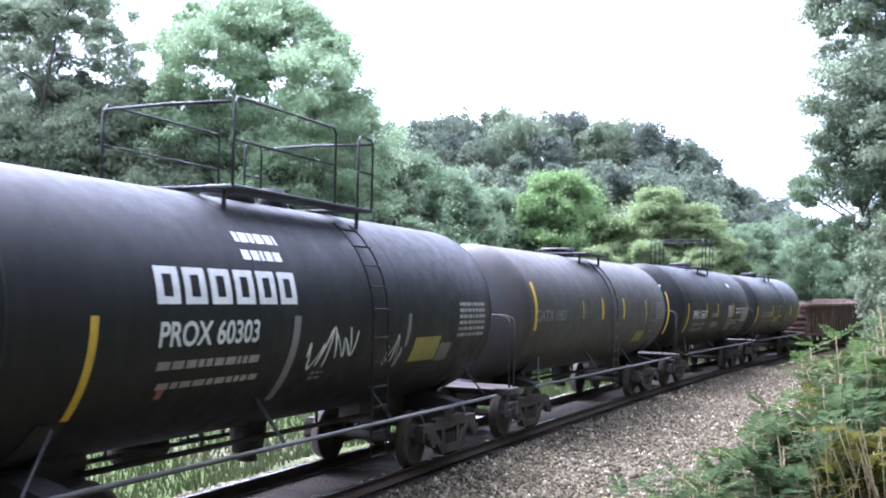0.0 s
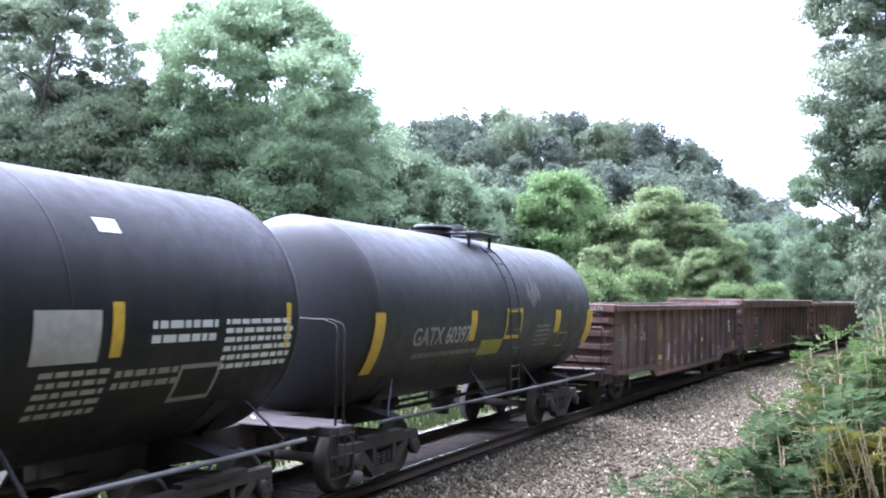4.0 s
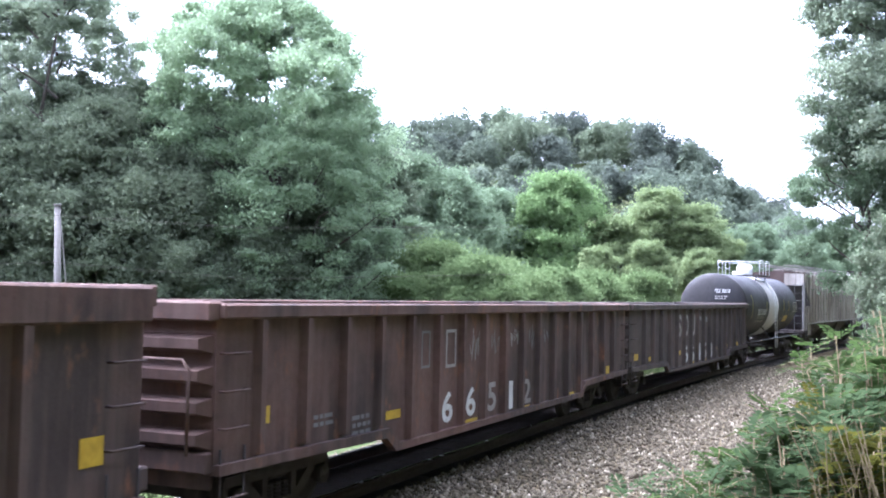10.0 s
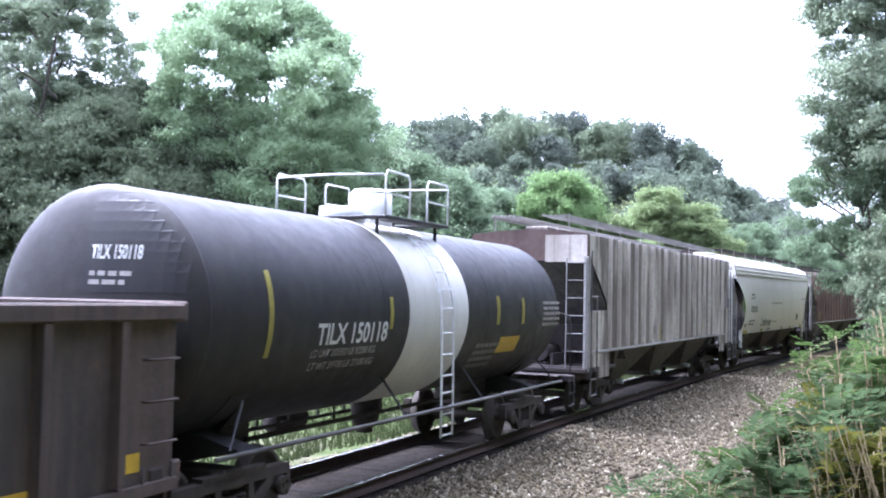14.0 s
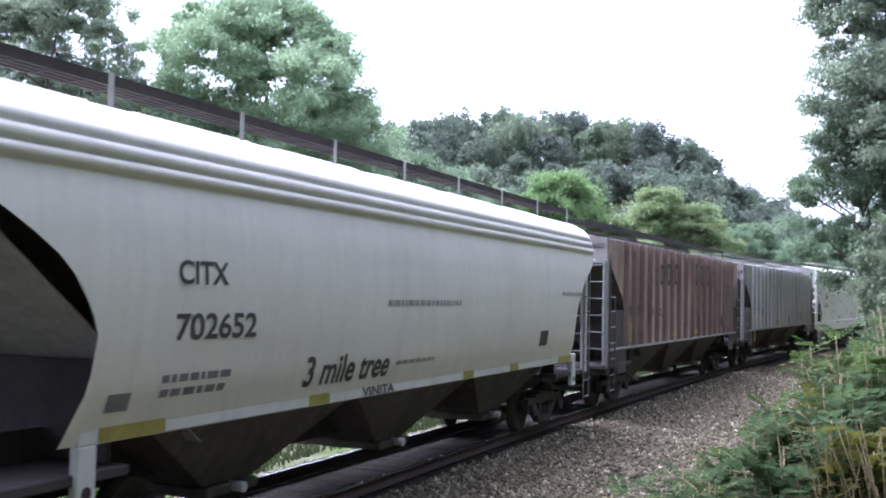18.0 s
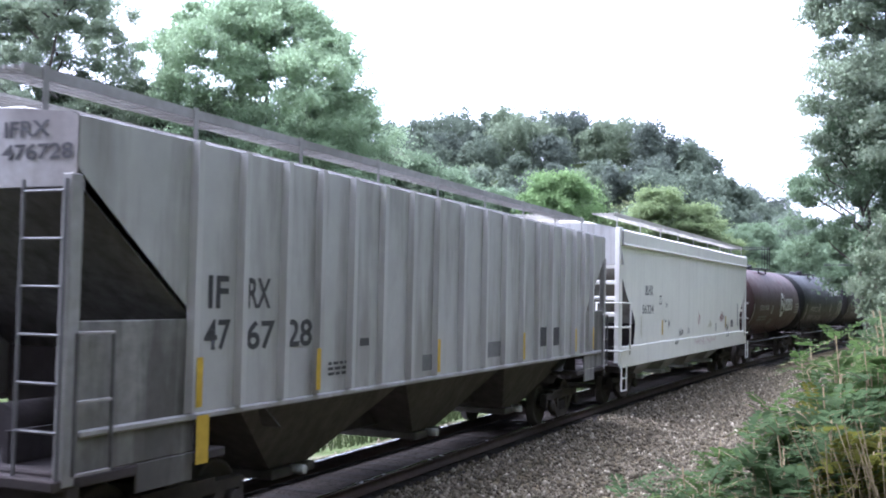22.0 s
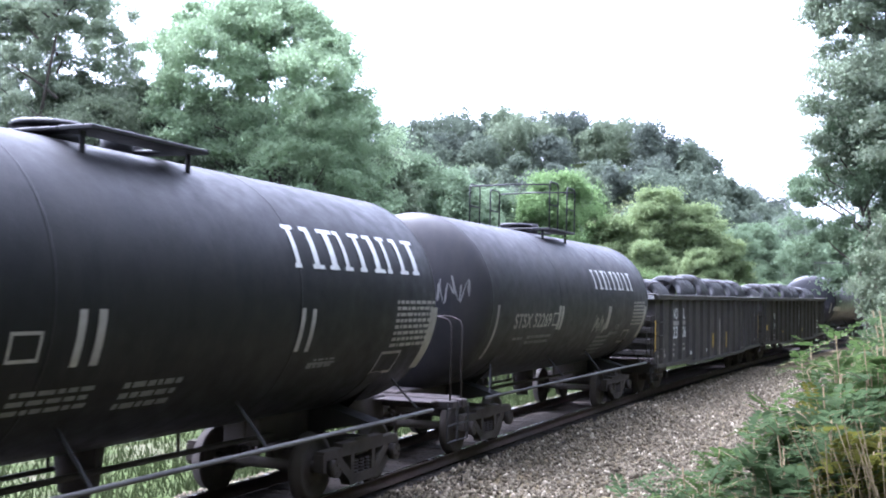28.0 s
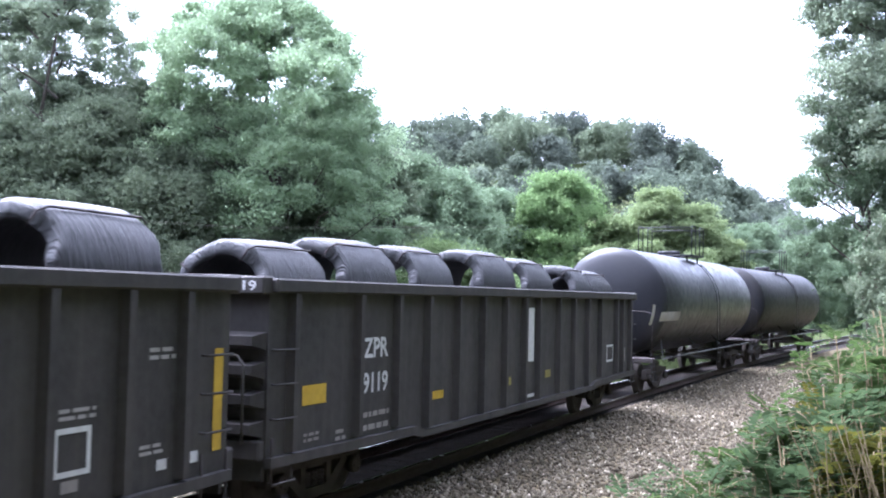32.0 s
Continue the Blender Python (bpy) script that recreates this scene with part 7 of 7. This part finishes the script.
    rim(cq, -2.31, 2.14, 0.34, 0.26, M_CHALK)
    stripe(cq, -2.01, 2.06, 0.15, 0.48, M_CHALK)
    stripe(cq, -1.82, 2.05, 0.15, 0.48, M_CHALK)
    blocks(cq, 0.65, 2.91, 3.55, 0.44, 9, M_WHITE)
    stripe(cq, 1.73, 1.98, 0.25, 0.54, M_CHALK)
    tag(cq, 0.70, 1.87, 1.18, 0.48, 6, M_CHALK, 350)
    bars(cq, -4.28, 1.89, 0.54, 0.09, 1, M_FADED, 351)
    bars(cq, -3.54, 1.79, 1.38, 0.21, 2, M_FADED, 352)
    bars(cq, 1.39, 1.35, 1.13, 0.50, 5, M_FADED, 353)
    bars(cq, 4.14, 2.02, 1.13, 0.64, 7, M_CHALK, 354)
    stripe(cq, 5.23, 1.68, 0.25, 0.83, M_CHALK)
    word(cq, "CORN", 2.70, 1.96, 0.39, 0.12, M_FADED)
    rim(cq, 3.68, 1.59, 0.59, 0.33, M_CHALK)
    bars(cq, 2.35, 1.80, 0.84, 0.13, 1, M_FADED, 358)
    head_tag(cq, -0.52, 2.55, 0.72, 0.55, 5, M_FADED, 81)
    head_word(cq, "269", -0.2, 3.02, 0.32, 0.14, M_WHITE)
    head_word(cq, "GAL", -0.26, 2.86, 0.2, 0.08, M_CHALK)
    # black ribbed gondola loaded with wire coils
    cr = gondola("black ribbed gondola loaded with wire coils", 131.75, 8.45, 2.85, M_GON_BLACK, 16, 6.6, belly=0.67, bot=0.73, rib_xs=[-7.9, -6.8, -5.65, -4.7, -3.81, -2.72, -1.63, -0.54, 0.62, 1.75, 2.8, 3.85, 4.93, 5.85, 6.8, 7.65])
    word(cr, "NO", -6.41, 2.12, 0.54, 0.33, M_WHITE)
    word(cr, "KL", -5.43, 2.12, 0.49, 0.32, M_WHITE)
    patch(cr, -6.41, 1.93, 1.53, 0.13, M_CHALK)
    word(cr, "323", -6.66, 1.54, 0.79, 0.37, M_WHITE)
    word(cr, "006", -5.5, 1.54, 0.7, 0.35, M_WHITE)
    bars(cr, -6.61, 1.31, 0.44, 0.11, 1, M_CHALK, 364)
    bars(cr, -6.56, 1.17, 0.30, 0.10, 1, M_CHALK, 365)
    bars(cr, -5.33, 1.29, 0.44, 0.11, 1, M_CHALK, 366)
    bars(cr, -5.33, 1.13, 0.44, 0.13, 1, M_CHALK, 367)
    patch(cr, -6.46, 1.01, 0.20, 0.10, M_CHALK)
    patch(cr, -8.23, 1.05, 0.20, 0.09, M_CHALK)
    patch(cr, -7.45, 1.04, 0.15, 0.11, M_CHALK)
    bars(cr, -7.74, 1.18, 0.39, 0.12, 2, M_CHALK, 371)
    stripe(cr, -8.48, 1.25, 0.10, 0.87, M_YELLOW)
    stripe(cr, -4.44, 1.04, 0.15, 0.46, M_YELLOW)
    stripe(cr, -0.84, 1.07, 0.15, 0.48, M_YELLOW)
    stripe(cr, 1.47, 1.00, 0.15, 0.55, M_YELLOW)
    stripe(cr, 0.29, 0.66, 0.15, 1.36, M_CHALK)
    patch(cr, -4.19, 0.98, 0.25, 0.10, M_WHITE)
    patch(cr, -1.83, 0.97, 0.25, 0.10, M_WHITE)
    tag(cr, 0.88, 0.67, 0.20, 0.23, 2, M_WHITE, 379)
    rim(cr, 5.98, 1.15, 0.44, 0.40, M_WHITE)
    bars(cr, 6.03, 1.60, 0.44, 0.12, 2, M_CHALK, 381)
    patch(cr, 6.08, 1.02, 0.20, 0.10, M_CHALK)
    patch(cr, 7.31, 1.03, 0.15, 0.10, M_WHITE)
    bars(cr, 7.06, 1.18, 0.34, 0.12, 2, M_CHALK, 384)
    patch(cr, 7.70, 1.03, 0.25, 0.11, M_WHITE)
    bars(cr, 7.16, 2.04, 0.39, 0.14, 2, M_CHALK, 386)
    stripe(cr, 8.19, 1.10, 0.15, 1.02, M_YELLOW)
    end_word(cr, "NOKL 323006", -8.615, -0.66, 2.71, 0.84, 0.11, M_WHITE)
    # black ribbed gondola with white lettering loaded with wire coils
    cs = gondola("black ribbed gondola with white lettering loaded with wire coils", 149.4, 8.4, 2.85, M_GON_BLACK, 16, 6.6, belly=0.67, bot=0.73, rib_xs=[-7.95, -6.4, -5.3, -4.3, -3.2, -2.15, -1.1, -0.1, 0.7, 1.95, 3.0, 4.05, 5.1, 6.55, 7.1, 7.9])
    word(cs, "ZPR", -6.21, 1.87, 0.69, 0.26, M_WHITE)
    word(cs, "9119", -6.21, 1.41, 0.69, 0.27, M_WHITE)
    bars(cs, -6.21, 1.08, 0.74, 0.12, 1, M_CHALK, 390)
    bars(cs, -6.21, 0.91, 0.74, 0.13, 1, M_CHALK, 391)
    patch(cs, -7.68, 1.39, 0.54, 0.23, M_YELLOW)
    patch(cs, -4.19, 1.16, 0.54, 0.12, M_YELLOW)
    patch(cs, -0.93, 1.14, 0.25, 0.14, M_DULL_YELLOW)
    patch(cs, 1.23, 1.14, 0.34, 0.15, M_DULL_YELLOW)
    patch(cs, 0.00, 1.50, 0.54, 1.00, M_WHITE)
    bars(cs, -7.63, 0.95, 0.34, 0.13, 2, M_CHALK, 397)
    bars(cs, -6.89, 0.88, 0.25, 0.17, 2, M_CHALK, 398)
    rim(cs, 5.81, 1.21, 0.59, 0.40, M_WHITE)
    patch(cs, 7.24, 1.15, 0.34, 0.33, M_CHALK)
    patch(cs, 0.00, 0.84, 0.59, 0.06, M_WHITE)
    end_word(cs, "9119", -8.57, -1.0, 2.71, 0.42, 0.11, M_WHITE)
    # long glossy black tank car
    ct = tank_car("long glossy black tank car", 168.0, 7.3, 1.6, 2.6, M_BLACK_GLOSS, 5.9, platform=0.9)
    word(ct, "1", -7.46, 2.08, 2.32, 0.27, M_CHALK)
    stripe(ct, -8.45, 2.00, 0.30, 0.56, M_CHALK)
    # long dull black tank car at the end of the train
    cu = tank_car("long dull black tank car at the end of the train", 185.6, 7.9, 1.56, 2.6, M_BLACK_DULL, 6.5, platform=0.9)
    # two layers of coils in each of the last gondolas
    for centre, xs, tops in ((131.75, (-7.2, -5.5, -2.6, 0.0, 2.6, 5.0, 7.3), (3.12, 3.32, 3.5, 3.6, 3.5, 3.5, 3.53)), (149.4, (-7.0, -5.2, -3.0, -0.2, 2.4, 5.2, 7.3), (3.35, 3.47, 3.48, 3.55, 3.5, 3.45, 3.4))):
        rng = random.Random(int(centre))
        for x, zt in zip(xs, tops):
            for y in (-0.72, 0.72):
                coil(centre, x + rng.uniform(-0.06, 0.06), y, 1.12 + 0.73, 0.72, 1.45, rng.uniform(-3, 3), "dark coil of steel wire rod in the gondola's lower layer")
            coil(centre, x, rng.uniform(-0.45, -0.3), zt - 0.72, 0.72, 1.45, rng.uniform(-6, 6), "dark coil of steel wire rod heaped above the gondola's side")


build_train()
build_stones()


def car_pose(centre, reach, t):
    """Where a car stands at t: its truck centres lie on the track."""
    s = centre - travelled(t)
    ax, ay, _ = line(s - reach)
    bx, by, _ = line(s + reach)
    turn = math.atan2(by - ay, bx - ax)
    return pose((ax + bx) / 2, (ay + by) / 2, 0.0, 0, 0, math.degrees(turn)) @ pose(0, 0, 0, math.degrees(BANK), 0, 0)


def motions():
    times = [float(t) for t in range(33)]
    reaches = {c: r for _, c, r in CARS}
    for car, centre, reach in CARS:
        walk(car, [(t, car_pose(centre, reach, t)) for t in times])
    for thing, centre, place in LOADS:
        walk(thing, [(t, car_pose(centre, reaches[centre], t) @ place) for t in times])
    # every wheelset rolls alike: the first of each place is keyed, the rest share its keys
    for sg in (1, -1):
        first = WHEELSETS[sg][0]
        rows = []
        for i in range(481):
            t = i / 15
            rows.append((t, pose(0.889 * sg, 0, 0.425, 0, math.degrees(-(travelled(t) - travelled(0.0)) / 0.425) % 360, 0)))
        walk(first, rows)
        for w in WHEELSETS[sg][1:]:
            w.rotation_mode = "QUATERNION"
            keys = w.animation_data_create()
            keys.action = first.animation_data.action
            keys.action_slot = first.animation_data.action_slot


motions()
